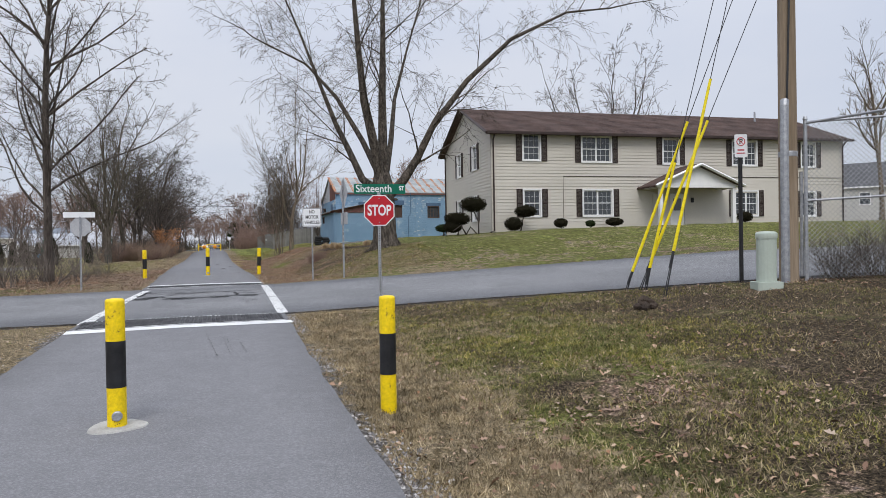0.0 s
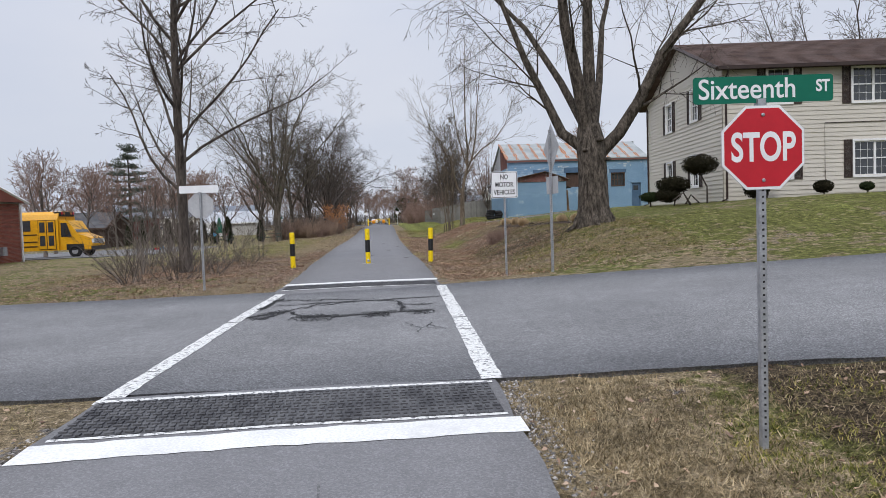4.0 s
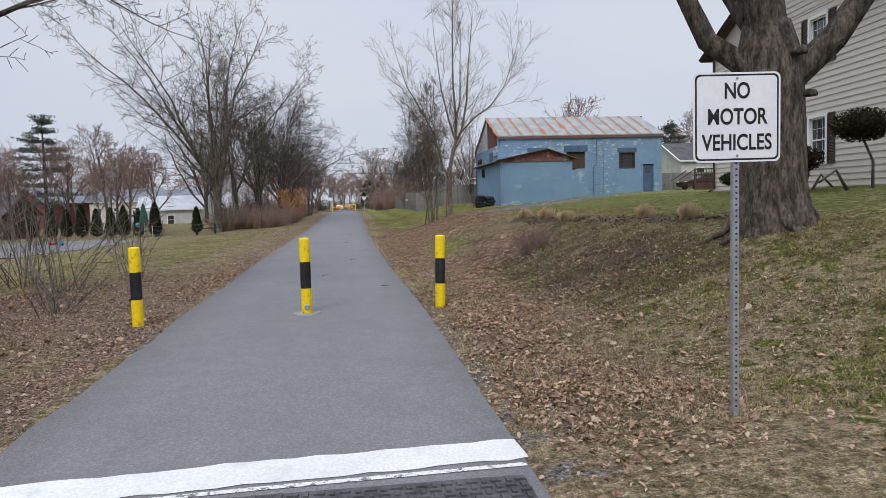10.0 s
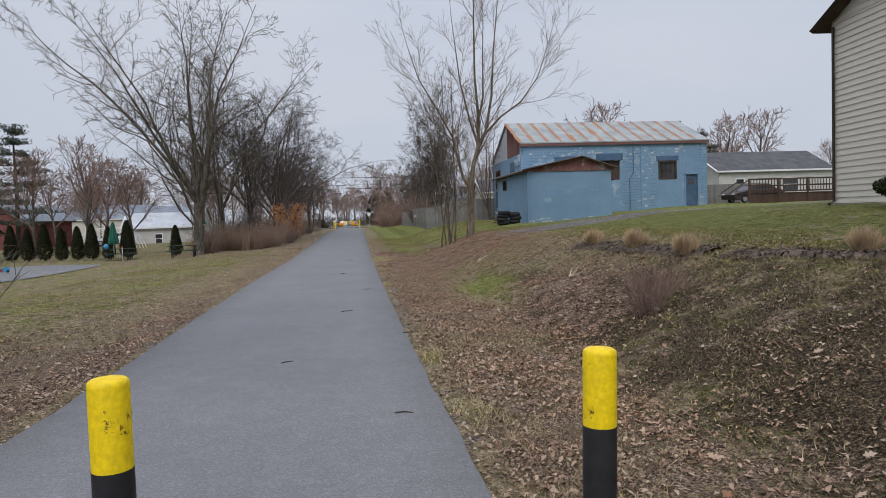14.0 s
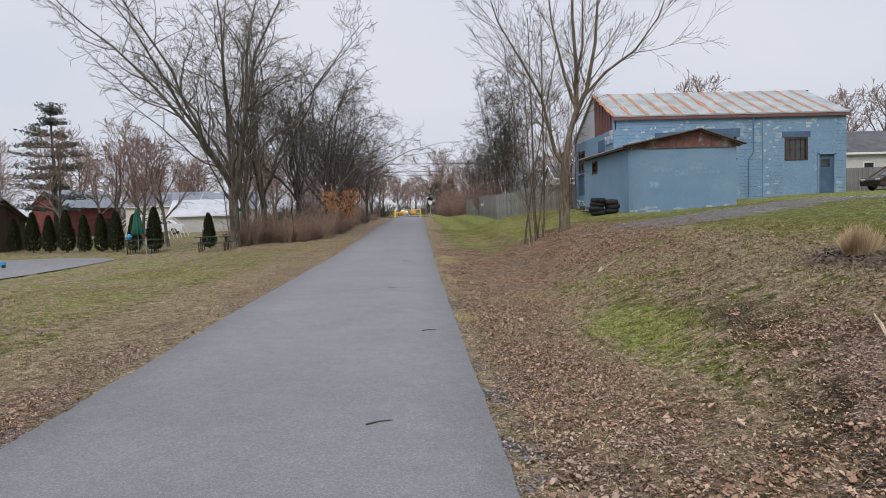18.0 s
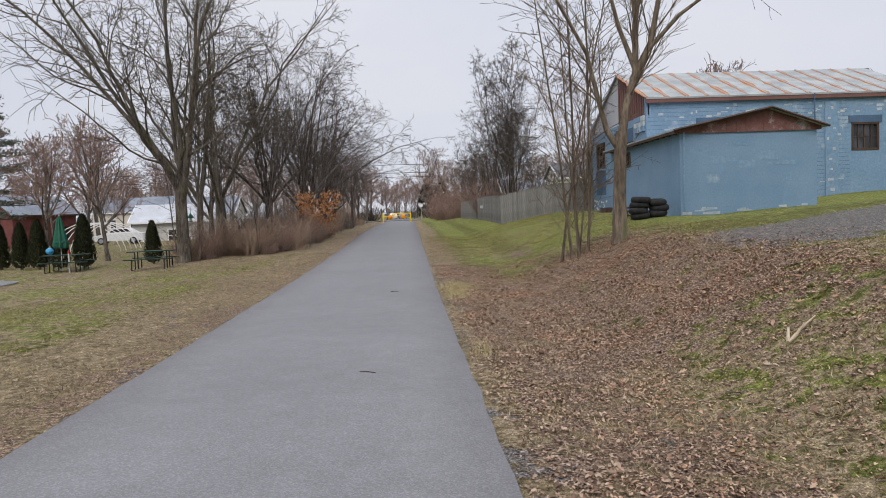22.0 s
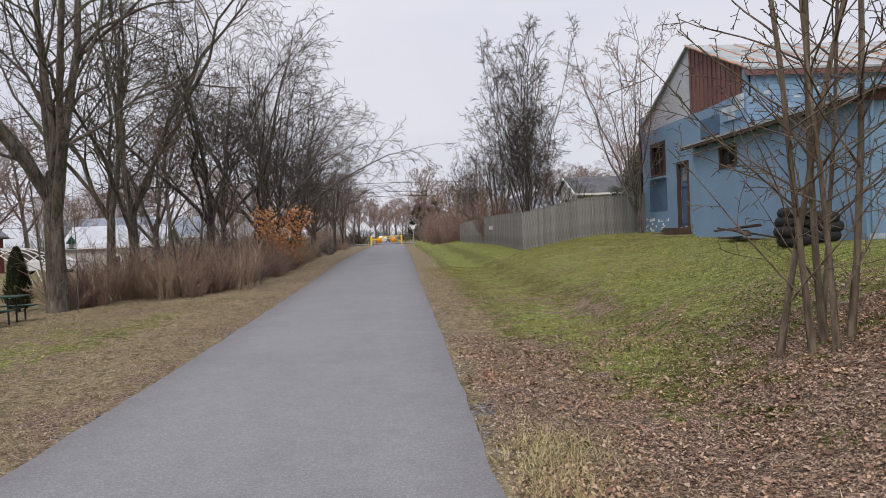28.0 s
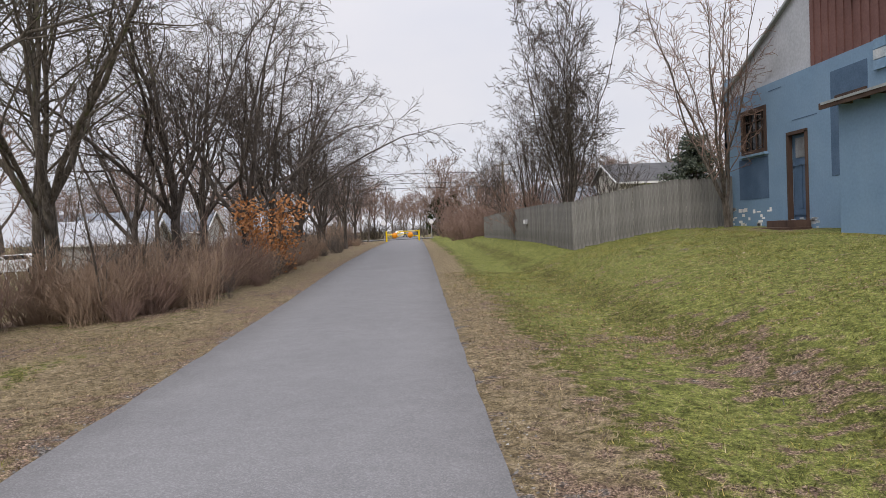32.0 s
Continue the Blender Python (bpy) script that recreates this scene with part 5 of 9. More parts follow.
pale_tree(5.95, 57.0)
clump = tree_copy("sapling")
for i, (dx, dy, s, tx, ty) in enumerate(((0, 0, 1.0, 1, -6), (0.35, 0.25, 1.1, -2, 0), (-0.3, 0.35, 1.0, 0, -10), (0.18, -0.3, 0.9, 3, 2), (0.6, 0.0, 1.05, 0, 4), (0.35, 0.3, 0.8, -5, 7))):
    place_tree("bare_sapling", clump, "bark_light", 4.85 + dx * 0.7, 57.55 + dy * 0.7, i * 71, s, "thin mossy sapling stem in a clump", "sapling clump", tilt=(tx, ty))
for kind, bark, x, y, turn, s in (("column", "bark_dark", 8.5, 91.5, 0, 1.0), ("multi", "bark_dark", 8.0, 101, 200, 0.7), ("column", "bark_dark", 9.8, 98, 220, 0.75), ("multi", "bark_dark", 9.6, 107, 140, 0.7), ("multi", "bark_dark", 7.8, 112, 300, 0.62), ("multi", "bark_dark", 8.8, 124, 30, 0.7), ("multi", "bark_dark", 9.5, 140, 130, 0.7)):
    place_tree("bare_tree", ARCH[kind], bark, x, y, turn, s, "tall bare tree behind the board fence", "east tree row")
place_tree("bare_tree", tree_copy("multi"), "bark_grey", 11.75, 81.4, 60, 0.7, "small bare tree with reddish twigs beside the wall", twig="twig_red", tilt=(0, -9))


# ---- board fence ----
def build_fence():
    t = thing("board_fence", pose(0, 0, 0), "weathered grey vertical-board fence", "fence")
    rng = random.Random(4)
    board = MB().box(0, 0, 0.9, 0.143, 0.018, 1.8, bev=0.004)
    k = len(board.v)
    bm_ = board.mesh("board")
    a, c, b = Vector((6.75, 118.0)), Vector((6.5, 82.7)), Vector((12.3, 82.2))
    n = 0
    for p, q in ((c, b), (c, a)):
        ln = (q - p).length
        ang = math.atan2((q - p).y, (q - p).x)
        m = int(ln / 0.137)
        for i in range(m):
            x, y = p.lerp(q, (i + 0.5) / m)
            z = ground_z(x, y) + rng.uniform(-0.03, 0.03)
            lap = 0.006 if i % 2 else -0.006
            x, y = x - lap * math.sin(ang), y + lap * math.cos(ang)
            part("board", bm_, "greyboard", t, at=pose(x, y, z, 0, rng.uniform(-0.5, 0.5), math.degrees(ang)))
        for h in (0.4, 1.4):
            mb = MB()
            for i in range(0, m, 10):
                u, v = p.lerp(q, i / m), p.lerp(q, min(i + 10, m) / m)
                off = Vector((math.sin(ang), -math.cos(ang))) * (0.055 if q is a else -0.055)
                mb.tube([(u.x + off.x, u.y + off.y, ground_z(*u) + h), (v.x + off.x, v.y + off.y, ground_z(*v) + h)], 0.04, 4)
            part("rail", mb, "greyboard", t)


build_fence()


# ---- apartment house ----
def wall_with_holes(mb, x0, x1, z0, z1, holes, thick):
    """A wall along x in the plane y=0 (front at -y), with rectangular openings through it."""
    xs = sorted({x0, x1, *[h[0] for h in holes], *[h[1] for h in holes]})
    zs = sorted({z0, z1, *[h[2] for h in holes], *[h[3] for h in holes]})
    nx, nz = len(xs), len(zs)

    def solid(i, j):
        if not (0 <= i < nx - 1 and 0 <= j < nz - 1):
            return False
        cx, cz = (xs[i] + xs[i + 1]) / 2, (zs[j] + zs[j + 1]) / 2
        return not any(h[0] < cx < h[1] and h[2] < cz < h[3] for h in holes)

    k = len(mb.v)
    for y in (0.0, thick):
        mb.v += [(x, y, z) for z in zs for x in xs]
    at = lambda i, j, s: k + s * nx * nz + j * nx + i
    for i in range(nx - 1):
        for j in range(nz - 1):
            if not solid(i, j):
                continue
            mb.f.append((at(i, j, 0), at(i + 1, j, 0), at(i + 1, j + 1, 0), at(i, j + 1, 0)))
            mb.f.append((at(i, j + 1, 1), at(i + 1, j + 1, 1), at(i + 1, j, 1), at(i, j, 1)))
            for di, dj, a, c in ((-1, 0, (0, 0), (0, 1)), (1, 0, (1, 1), (1, 0)), (0, -1, (1, 0), (0, 0)), (0, 1, (0, 1), (1, 1))):
                if not solid(i + di, j + dj):
                    p, q = (i + a[0], j + a[1]), (i + c[0], j + c[1])
                    mb.f.append((at(*p, 0), at(*q, 0), at(*q, 1), at(*p, 1)))
    return mb


def siding_rows(x0, x1, z0, z1, holes, step=0.18, lip=0.03):
    """Lapped siding courses, each a wedge leaning out at its foot, broken at the openings."""
    mb = MB()
    z = z0
    while z < z1 - 0.01:
        top = min(z + step, z1)
        cuts = sorted((h[0], h[1]) for h in holes if h[2] < (z + top) / 2 < h[3])
        a = x0
        for c0, c1 in cuts + [(x1, x1)]:
            if c0 > a + 0.01:
                k = len(mb.v)
                mb.v += [(a, -lip, z), (c0, -lip, z), (c0, -0.006, top), (a, -0.006, top), (a, 0.0, z), (c0, 0.0, z)]
                mb.f += [(k, k + 1, k + 2, k + 3), (k + 4, k + 5, k + 1, k)]
            a = max(a, c1)
        z = top
    return mb


def window_unit(parent, m, w, h, double=False, shutters=True, name="window"):
    """A sash window set in a wall facing -y; m puts its middle at the wall's face."""
    win = part(name, MB().box(0, -0.035, h / 2 + 0.04, w + 0.16, 0.07, 0.09).box(0, -0.035, -h / 2 - 0.04, w + 0.16, 0.09, 0.09).box(-w / 2 - 0.04, -0.035, 0, 0.09, 0.07, h).box(w / 2 + 0.04, -0.035, 0, 0.09, 0.07, h), "trimw", parent, at=m)
    units = ((-w / 4, w / 2), (w / 4, w / 2)) if double else ((0, w),)
    for cx, uw in units:
        part("pane", MB().box(cx, 0.05, 0, uw, 0.012, h), "glass", win)
        part("blind", MB().box(cx, 0.085, h * 0.2, uw - 0.04, 0.006, h * 0.58), "curtain", win)
        sash = MB()
        for zz in (-h / 2 + 0.025, 0, h / 2 - 0.025):
            sash.box(cx, 0.03, zz, uw, 0.03, 0.05)
        for xx in (-uw / 2 + 0.025, uw / 2 - 0.025):
            sash.box(cx + xx, 0.03, 0, 0.05, 0.03, h - 0.1)
        part("sash", sash, "trimw", win)
        bars = MB()
        for sgn in (-1, 1):
            zc = sgn * h / 4
            bars.box(cx, 0.036, zc, uw - 0.1, 0.012, 0.011)
            for k in (-1, 1):
                bars.box(cx + k * uw / 6, 0.037, zc, 0.011, 0.012, h / 2 - 0.075)
        part("glazing_grid", bars, "trimw", win)
    if shutters:
        for s in (-1, 1):
            sh = MB()
            cx, sw = s * (w / 2 + 0.27), 0.34
            for xx in (-sw / 2 + 0.025, sw / 2 - 0.025):
                sh.box(cx + xx, -0.045, 0, 0.05, 0.035, h + 0.14)
            for zz in (-h / 2 - 0.04, 0, h / 2 + 0.04):
                sh.box(cx, -0.045, zz, sw - 0.1, 0.035, 0.06)
            z = -h / 2
            while z < h / 2:
                sh.box(cx, -0.04, z, sw - 0.1, 0.018, 0.03)
                z += 0.045
            part("shutter", sh, "shutter", parent, at=m)
    return win


def build_apartments():
    L, D, H, RISE = 23.0, 10.3, 5.5, 2.1
    base = 1.84
    t = thing("apartment_house", pose(14.35, 34.4, base, 0, 0, -5), "two-storey cream-sided apartment house with dark shutters and brown roof", "house")
    front = [(2.35, 0.95, 4.7, False), (6.25, 1.75, 4.65, True), (10.95, 0.95, 4.6, False), (15.9, 1.6, 4.55, True), (20.4, 0.95, 4.5, False),
             (2.35, 0.95, 1.6, False), (6.3, 1.75, 1.6, True), (16.0, 1.5, 1.55, True), (20.4, 0.95, 1.5, False)]
    hh = 1.42
    holes = [(c - w / 2, c + w / 2, z - hh / 2, z + hh / 2) for c, w, z, _ in front]
    door_holes = [(10.9, 11.85, 0.1, 2.15)]
    part("front_wall", wall_with_holes(MB(), 0, L, -0.6, H, holes + door_holes, 0.18), "siding", t)
    part("front_siding", siding_rows(0, L, 0.02, H, holes + door_holes + [(9.2, 9.22, 0, 0)]), "siding", t)
    for c, w, z, dbl in front:
        window_unit(t, pose(c, 0, z), w, hh, dbl)
    part("conduit", MB().tube([(23.0, -0.045, 3.12), (4.2, -0.045, 3.1), (4.2, -0.045, 0.5)], 0.014, 5), "gutter", t)
    # gable end to the west
    gm = Matrix.Rotation(radians(-90), 4, 'Z')
    side = [(-3.1, 0.85, 4.45), (-6.6, 0.85, 4.35), (-3.1, 0.85, 1.45), (-6.6, 0.85, 1.4)]
    sh = [(c - w / 2, c + w / 2, z - 0.68, z + 0.68) for c, w, z in side]
    part("gable_wall", wall_with_holes(MB(), -D, -0.0, -0.6, H, sh, 0.18), "siding", t, at=gm @ pose(0, 0, 0))
    part("gable_siding", siding_rows(-D, 0, 0.02, H, sh), "siding", t, at=gm)
    for c, w, z in side:
        window_unit(t, gm @ pose(c, 0, z), w, 1.36, False)
    tri = MB().prism([(0, 0), (-D, 0), (-D / 2, RISE)], 0.15, gm @ Matrix(((1, 0, 0, 0), (0, 0, 1, 0), (0, 1, 0, H), (0, 0, 0, 1))))
    part("gable_peak", tri, "siding", t)
    rows = MB()
    z = 0.0
    while z < RISE - 0.18:
        ins = z / RISE * D / 2
        ins2 = (z + 0.18) / RISE * D / 2
        k = len(rows.v)
        rows.v += [(-D + ins, -0.03, H + z), (-ins, -0.03, H + z), (-ins2, -0.006, H + z + 0.18), (-D + ins2, -0.006, H + z + 0.18)]
        rows.f.append((k, k + 1, k + 2, k + 3))
        z += 0.18
    part("peak_siding", rows, "siding", t, at=gm)
    part("back_wall", MB().box(L / 2, D - 0.1, H / 2 - 0.3, L, 0.2, H + 0.6), "siding", t)
    part("east_wall", MB().box(L - 0.1, D / 2, H / 2 - 0.3, 0.2, D - 0.4, H + 0.6), "siding", t)
    part("floor_slab", MB().box(L / 2, D / 2, 2.75, L - 0.5, D - 0.6, 0.25), "trimw", t)
    # roof slopes with courses
    over, eav = 0.35, 0.45
    for nm, y0, y1 in (("front_roof", -eav, D / 2), ("back_roof", D + eav, D / 2)):
        n, roof = 24, None
        slope = RISE / (D / 2)
        for i in range(n):
            mb = MB()
            a, b = i / n, (i + 1) / n
            ya, yb = y0 + (y1 - y0) * a, y0 + (y1 - y0) * b
            za = H - eav * slope + (RISE + eav * slope) * a + 0.12
            zb = H - eav * slope + (RISE + eav * slope) * b + 0.12
            k = len(mb.v)
            for x in (-over, L + over):
                mb.v += [(x, ya, za + 0.02), (x, yb, zb), (x, yb, zb - 0.12), (x, ya, za - 0.12)]
            mb.f += [(k, k + 4, k + 5, k + 1), (k + 3, k + 2, k + 6, k + 7), (k, k + 3, k + 7, k + 4), (k, k + 1, k + 2, k + 3), (k + 4, k + 7, k + 6, k + 5)]
            if roof is None:
                roof = part(nm, mb, "shingle", t)
            else:
                part("shingle_course", mb, "shingle", roof)
    part("gutter", MB().box(L / 2, -eav - 0.05, H - 0.1, L + 0.7, 0.11, 0.13, bev=0.02), "gutter", t)
    part("soffit", MB().box(L / 2, -eav / 2, H - 0.1, L + 0.5, eav - 0.02, 0.03), "gutter", t)
    for x, y in ((0.12, -0.08), (-0.08, D - 0.15), (L - 0.1, -0.08)):
        part("downspout", MB().tube([(x, y - (0.3 if y < 5 else 0) , H - 0.15), (x, y, H - 0.45), (x, y, 0.1), (x - 0.3, y - 0.25, 0.0)], 0.045, 6), "gutter", t)
    for s in (0, 1):
        y0 = -eav if s == 0 else D + eav
        a, b = Vector((-over - 0.02, y0, H - eav * 0.408 + 0.08)), Vector((-over - 0.02, D / 2, H + RISE + 0.08))
        part("barge_board", MB().tube([a, b], 0.09, 4), "gutter", t)
    part("foundation", MB().box(L / 2, D / 2, -0.3, L - 0.06, D - 0.06, 0.6), "concrete", t)
    # entrance porch
    p0, p1, dep = 8.9, 14.2, 1.9
    mid = (p0 + p1) / 2
    porch = part("porch", MB().box(mid, -dep / 2, 0.02, p1 - p0 - 0.6, dep, 0.14, bev=0.03), "concrete", t, "shallow gabled entrance porch")
    for x in (p0 + 0.35, p1 - 0.35):
        part("column", MB().box(x, -dep + 0.2, 1.2, 0.2, 0.2, 2.3, bev=0.015), "trimw", porch)
    part("beam", MB().box(mid, -dep + 0.2, 2.44, p1 - p0 - 0.2, 0.22, 0.2).box(p0 + 0.35, -dep / 2, 2.44, 0.2, dep - 0.3, 0.2).box(p1 - 0.35, -dep / 2, 2.44, 0.2, dep - 0.3, 0.2), "trimw", porch)
    fr = Matrix(((1, 0, 0, 0), (0, 0, 1, -dep + 0.14), (0, 1, 0, 2.54), (0, 0, 0, 1)))
    part("porch_pediment", MB().prism([(p0 + 0.2, 0), (p1 - 0.2, 0), (mid, 1.0)], 0.1, fr), "trimw", porch)
    roof = MB()
    for s in (-1, 1):
        k = len(roof.v)
        e = mid + s * (p1 - p0) / 2 + s * 0.15
        for y in (-dep - 0.2, 0.0):
            roof.v += [(e, y, 2.45), (mid, y, 3.68), (mid, y, 3.56), (e, y, 2.36)]
        roof.f += [(k, k + 1, k + 5, k + 4), (k + 3, k + 7, k + 6, k + 2), (k, k + 3, k + 2, k + 1), (k + 4, k + 5, k + 6, k + 7), (k, k + 4, k + 7, k + 3)]
    part("porch_roof", roof, "shingle", porch)
    for s in (-1, 1):
        e = mid + s * (p1 - p0) / 2 + s * 0.15
        part("porch_rake_board", MB().tube([(e, -dep - 0.21, 2.42), (mid, -dep - 0.21, 3.62)], 0.08, 4), "trimw", porch)
    d = part("entrance_door", MB().box(11.37, 0.05, 1.12, 0.92, 0.06, 2.04), "trimw", t)
    part("door_glass", MB().box(11.37, 0.015, 1.5, 0.5, 0.02, 0.7), "glass", d)
    d2 = part("side_door", MB().box(10.15, -0.05, 1.12, 0.8, 0.05, 2.0), "siding", t)
    part("wall_lamp", MB().box(12.3, -0.09, 1.75, 0.16, 0.12, 0.28, bev=0.02), "black", t)
    part("vent_pipe", MB().tube([(19.8, 4.0, H + 1.4), (19.8, 4.0, H + 2.4)], 0.06, 8), "galv", t)


build_apartments()


# ---- blue block building with shed ----
def build_blue():
    X0, X1, Y0, Y1, Z0 = 12.35, 26.35, 72.8, 82.8, 1.5
    t = thing("blue_workshop", pose(0, 0, 0), "blue painted block workshop with a rust-streaked tin roof", "building")
    EAVE, RIDGE = 6.95, 8.85
    yr = 77.3
    # front wall: window, door, side opening
    fh = [(22.6 - X0, 24.0 - X0, 4.1, 5.45), (24.68 - X0, 25.6 - X0, 1.9, 4.4), (18.1 - X0, 19.7 - X0, 4.15, 5.9)]
    part("front_wall", wall_with_holes(MB(), 0, X1 - X0, Z0 - 0.6, EAVE, fh, 0.25), "bluepaint_worn", t, at=pose(X0, Y0, 0))
    part("back_wall", MB().box((X0 + X1) / 2, Y1 - 0.12, 3.9, X1 - X0, 0.25, 6.1), "bluepaint_worn", t)
    part("east_wall", MB().box(X1 - 0.12, (Y0 + Y1) / 2, 3.9, 0.25, Y1 - Y0 - 0.5, 6.1), "bluepaint_worn", t)
    wm = pose(X0, Y1, 0, 0, 0, -90)
    wh = [(82.8 - 81.45, 82.8 - 79.75, 4.0, 5.5), (82.8 - 78.45, 82.8 - 77.5, 1.6, 4.33)]
    part("west_wall", wall_with_holes(MB(), 0, Y1 - Y0 - 0.25, Z0 - 0.6, 6.15, wh, 0.25), "bluepaint", t, at=wm)
        # gable above: red metal siding to the ridge, pale sheet behind it
    gx = X0 + 0.15
    red = MB()
    n = 26
    for i in range(n):
        ya, yb = Y0 + (yr - Y0) * i / n, Y0 + (yr - Y0) * (i + 1) / n
        za = EAVE + (RIDGE - EAVE) * (ya - Y0) / (yr - Y0)
        zb = EAVE + (RIDGE - EAVE) * (yb - Y0) / (yr - Y0)
        o = 0.03 if i % 2 else 0.0
        red.prism([(ya, 6.1), (yb, 6.1), (yb, zb), (ya, za)], 0.06 + o, Matrix(((0, 0, -1, gx), (1, 0, 0, 0), (0, 1, 0, 0), (0, 0, 0, 1))))
    part("red_gable_siding", red, "redsiding", t)
    part("grey_gable_siding", MB().prism([(yr, 6.1), (Y1, 6.1), (Y1, 6.4), (yr, RIDGE)], 0.06, Matrix(((0, 0, -1, gx), (1, 0, 0, 0), (0, 1, 0, 0), (0, 0, 0, 1)))), "palemetal", t)
    part("east_gable", MB().prism([(Y0, 6.9), (Y1, 6.4), (yr, RIDGE)], 0.1, Matrix(((0, 0, -1, X1 - 0.05), (1, 0, 0, 0), (0, 1, 0, 0), (0, 0, 0, 1)))), "bluepaint_worn", t)
    # roof sheets with raised seams
    nrm = 14
    for i in range(nrm):
        xa, xb = X0 - 0.05 + (X1 - X0 + 0.12) * i / nrm, X0 - 0.05 + (X1 - X0 + 0.12) * (i + 1) / nrm
        k = MB()
        k.v += [(xa, Y0 - 0.2, EAVE - 0.02), (xb, Y0 - 0.2, EAVE - 0.02), (xb, yr, RIDGE + 0.08), (xa, yr, RIDGE + 0.08),
                (xa, Y0 - 0.2, EAVE - 0.1), (xb, Y0 - 0.2, EAVE - 0.1), (xb, yr, RIDGE), (xa, yr, RIDGE)]
        k.f += [(0, 1, 2, 3), (7, 6, 5, 4), (0, 4, 5, 1), (0, 3, 7, 4), (1, 5, 6, 2)]
        part("roof_sheet", k, "tin", t)
        part("roof_seam", MB().tube([(xa, Y0 - 0.2, EAVE - 0.01), (xa, yr, RIDGE + 0.09)], 0.035, 4), "tin", t)
        st = MB()
        nn = (0.0, -(RIDGE + 0.1 - EAVE), yr - Y0 + 0.35)
        for q in range(13):
            f = q / 12
            w = max(0.03, 0.12 + 0.15 * noise.noise((i * 3.1, q * 0.9, 0)))
            st.v += [(xa + sd * w, Y0 - 0.2 + (yr - Y0 + 0.2) * f, EAVE - 0.012 + (RIDGE + 0.1 - EAVE) * f) for sd in (-1, 1)]
            if q:
                st.f.append((2 * q - 2, 2 * q - 1, 2 * q + 1, 2 * q))
        part("rust_streak", st, "rust", t, "rust-orange streak along the seam")
    bk = MB()
    bk.v += [(X0 - 0.05, yr, RIDGE + 0.08), (X1 + 0.3, yr, RIDGE + 0.08), (X1 + 0.3, Y1 + 0.3, 6.3), (X0 - 0.05, Y1 + 0.3, 6.3), (X0 - 0.05, yr, RIDGE), (X1 + 0.3, yr, RIDGE), (X1 + 0.3, Y1 + 0.3, 6.2), (X0 - 0.05, Y1 + 0.3, 6.2)]
    bk.f += [(0, 1, 2, 3), (7, 6, 5, 4), (2, 6, 7, 3), (0, 3, 7, 4), (1, 5, 6, 2)]
    part("back_roof", bk, "tin", t)
    part("fascia", MB().box((X0 + X1) / 2, Y0 - 0.15, EAVE - 0.16, X1 - X0 + 0.2, 0.06, 0.24), "redsiding", t)
    # front window and doors
    w = part("front_window", MB().box(23.3, Y0 + 0.02, 4.14, 1.4, 0.1, 0.1).box(23.3, Y0 + 0.02, 5.4, 1.4, 0.1, 0.1).box(22.65, Y0 + 0.02, 4.77, 0.1, 0.1, 1.2).box(23.95, Y0 + 0.02, 4.77, 0.1, 0.1, 1.2), "brownwood", t)
    part("pane", MB().box(23.3, Y0 + 0.1, 4.77, 1.3, 0.02, 1.25), "glass", w)
    part("glazing_grid", MB().box(23.3, Y0 + 0.07, 4.77, 0.05, 0.03, 1.2).box(22.98, Y0 + 0.07, 4.77, 0.04, 0.03, 1.2).box(23.62, Y0 + 0.07, 4.77, 0.04, 0.03, 1.2).box(23.3, Y0 + 0.07, 4.77, 1.2, 0.03, 0.05), "brownwood", w)
    part("lintel", MB().box(23.3, Y0 - 0.01, 5.62, 1.7, 0.06, 0.34), "bluedark", t)
    d = part("front_door", MB().box(25.14, Y0 + 0.12, 3.12, 0.9, 0.06, 2.5), "bluedark", t, "weathered blue plank door")
    part("door_pane", MB().box(25.14, Y0 + 0.08, 3.9, 0.5, 0.02, 0.45), "glass", d)
    part("door_frame", MB().box(24.64, Y0 - 0.01, 3.15, 0.1, 0.08, 2.6).box(25.66, Y0 - 0.01, 3.15, 0.12, 0.08, 2.6).box(25.14, Y0 - 0.01, 4.46, 1.1, 0.08, 0.12), "bluepaint_worn", d, "flaking blue frame")
    o = part("side_opening", MB().box(18.9, Y0 + 0.22, 5.0, 1.7, 0.05, 1.8), "brownwood", t, "boarded upper opening")
    part("lintel", MB().box(18.9, Y0 - 0.01, 5.8, 2.0, 0.06, 0.5), "bluedark", t)
    part("lintel", MB().box(15.6, Y0 - 0.01, 5.75, 1.6, 0.06, 0.3), "bluedark", t)
    rngf = random.Random(8)
    for _ in range(70):
        xx = rngf.uniform(X0 + 0.5, X1 - 0.3)
        zz = rngf.uniform(5.9, 6.5) if rngf.random() < 0.55 else rngf.uniform(2.2, 5.9)
        if 22.3 < xx < 26 and 2 < zz < 5.9:
            continue
        part("paint_flake", MB().box(xx, Y0 - 0.003, zz, rngf.uniform(0.05, 0.4), 0.006, rngf.uniform(0.03, 0.14)), "flake", t, "pale patch of peeled paint")
    for k in range(9):
        part("pier_block", MB().box(21.55 + rngf.uniform(-0.2, 0.2), Y0 - 0.065, 2.2 + k * 0.5, rngf.uniform(0.08, 0.3), 0.012, rngf.uniform(0.06, 0.16)), "flake", t, "block with bare patches")
    # block pier patched in paler block
    pier = part("block_pier", MB().box(21.55, Y0 - 0.03, 4.2, 0.62, 0.06, 4.6), "bluepaint_worn", t)
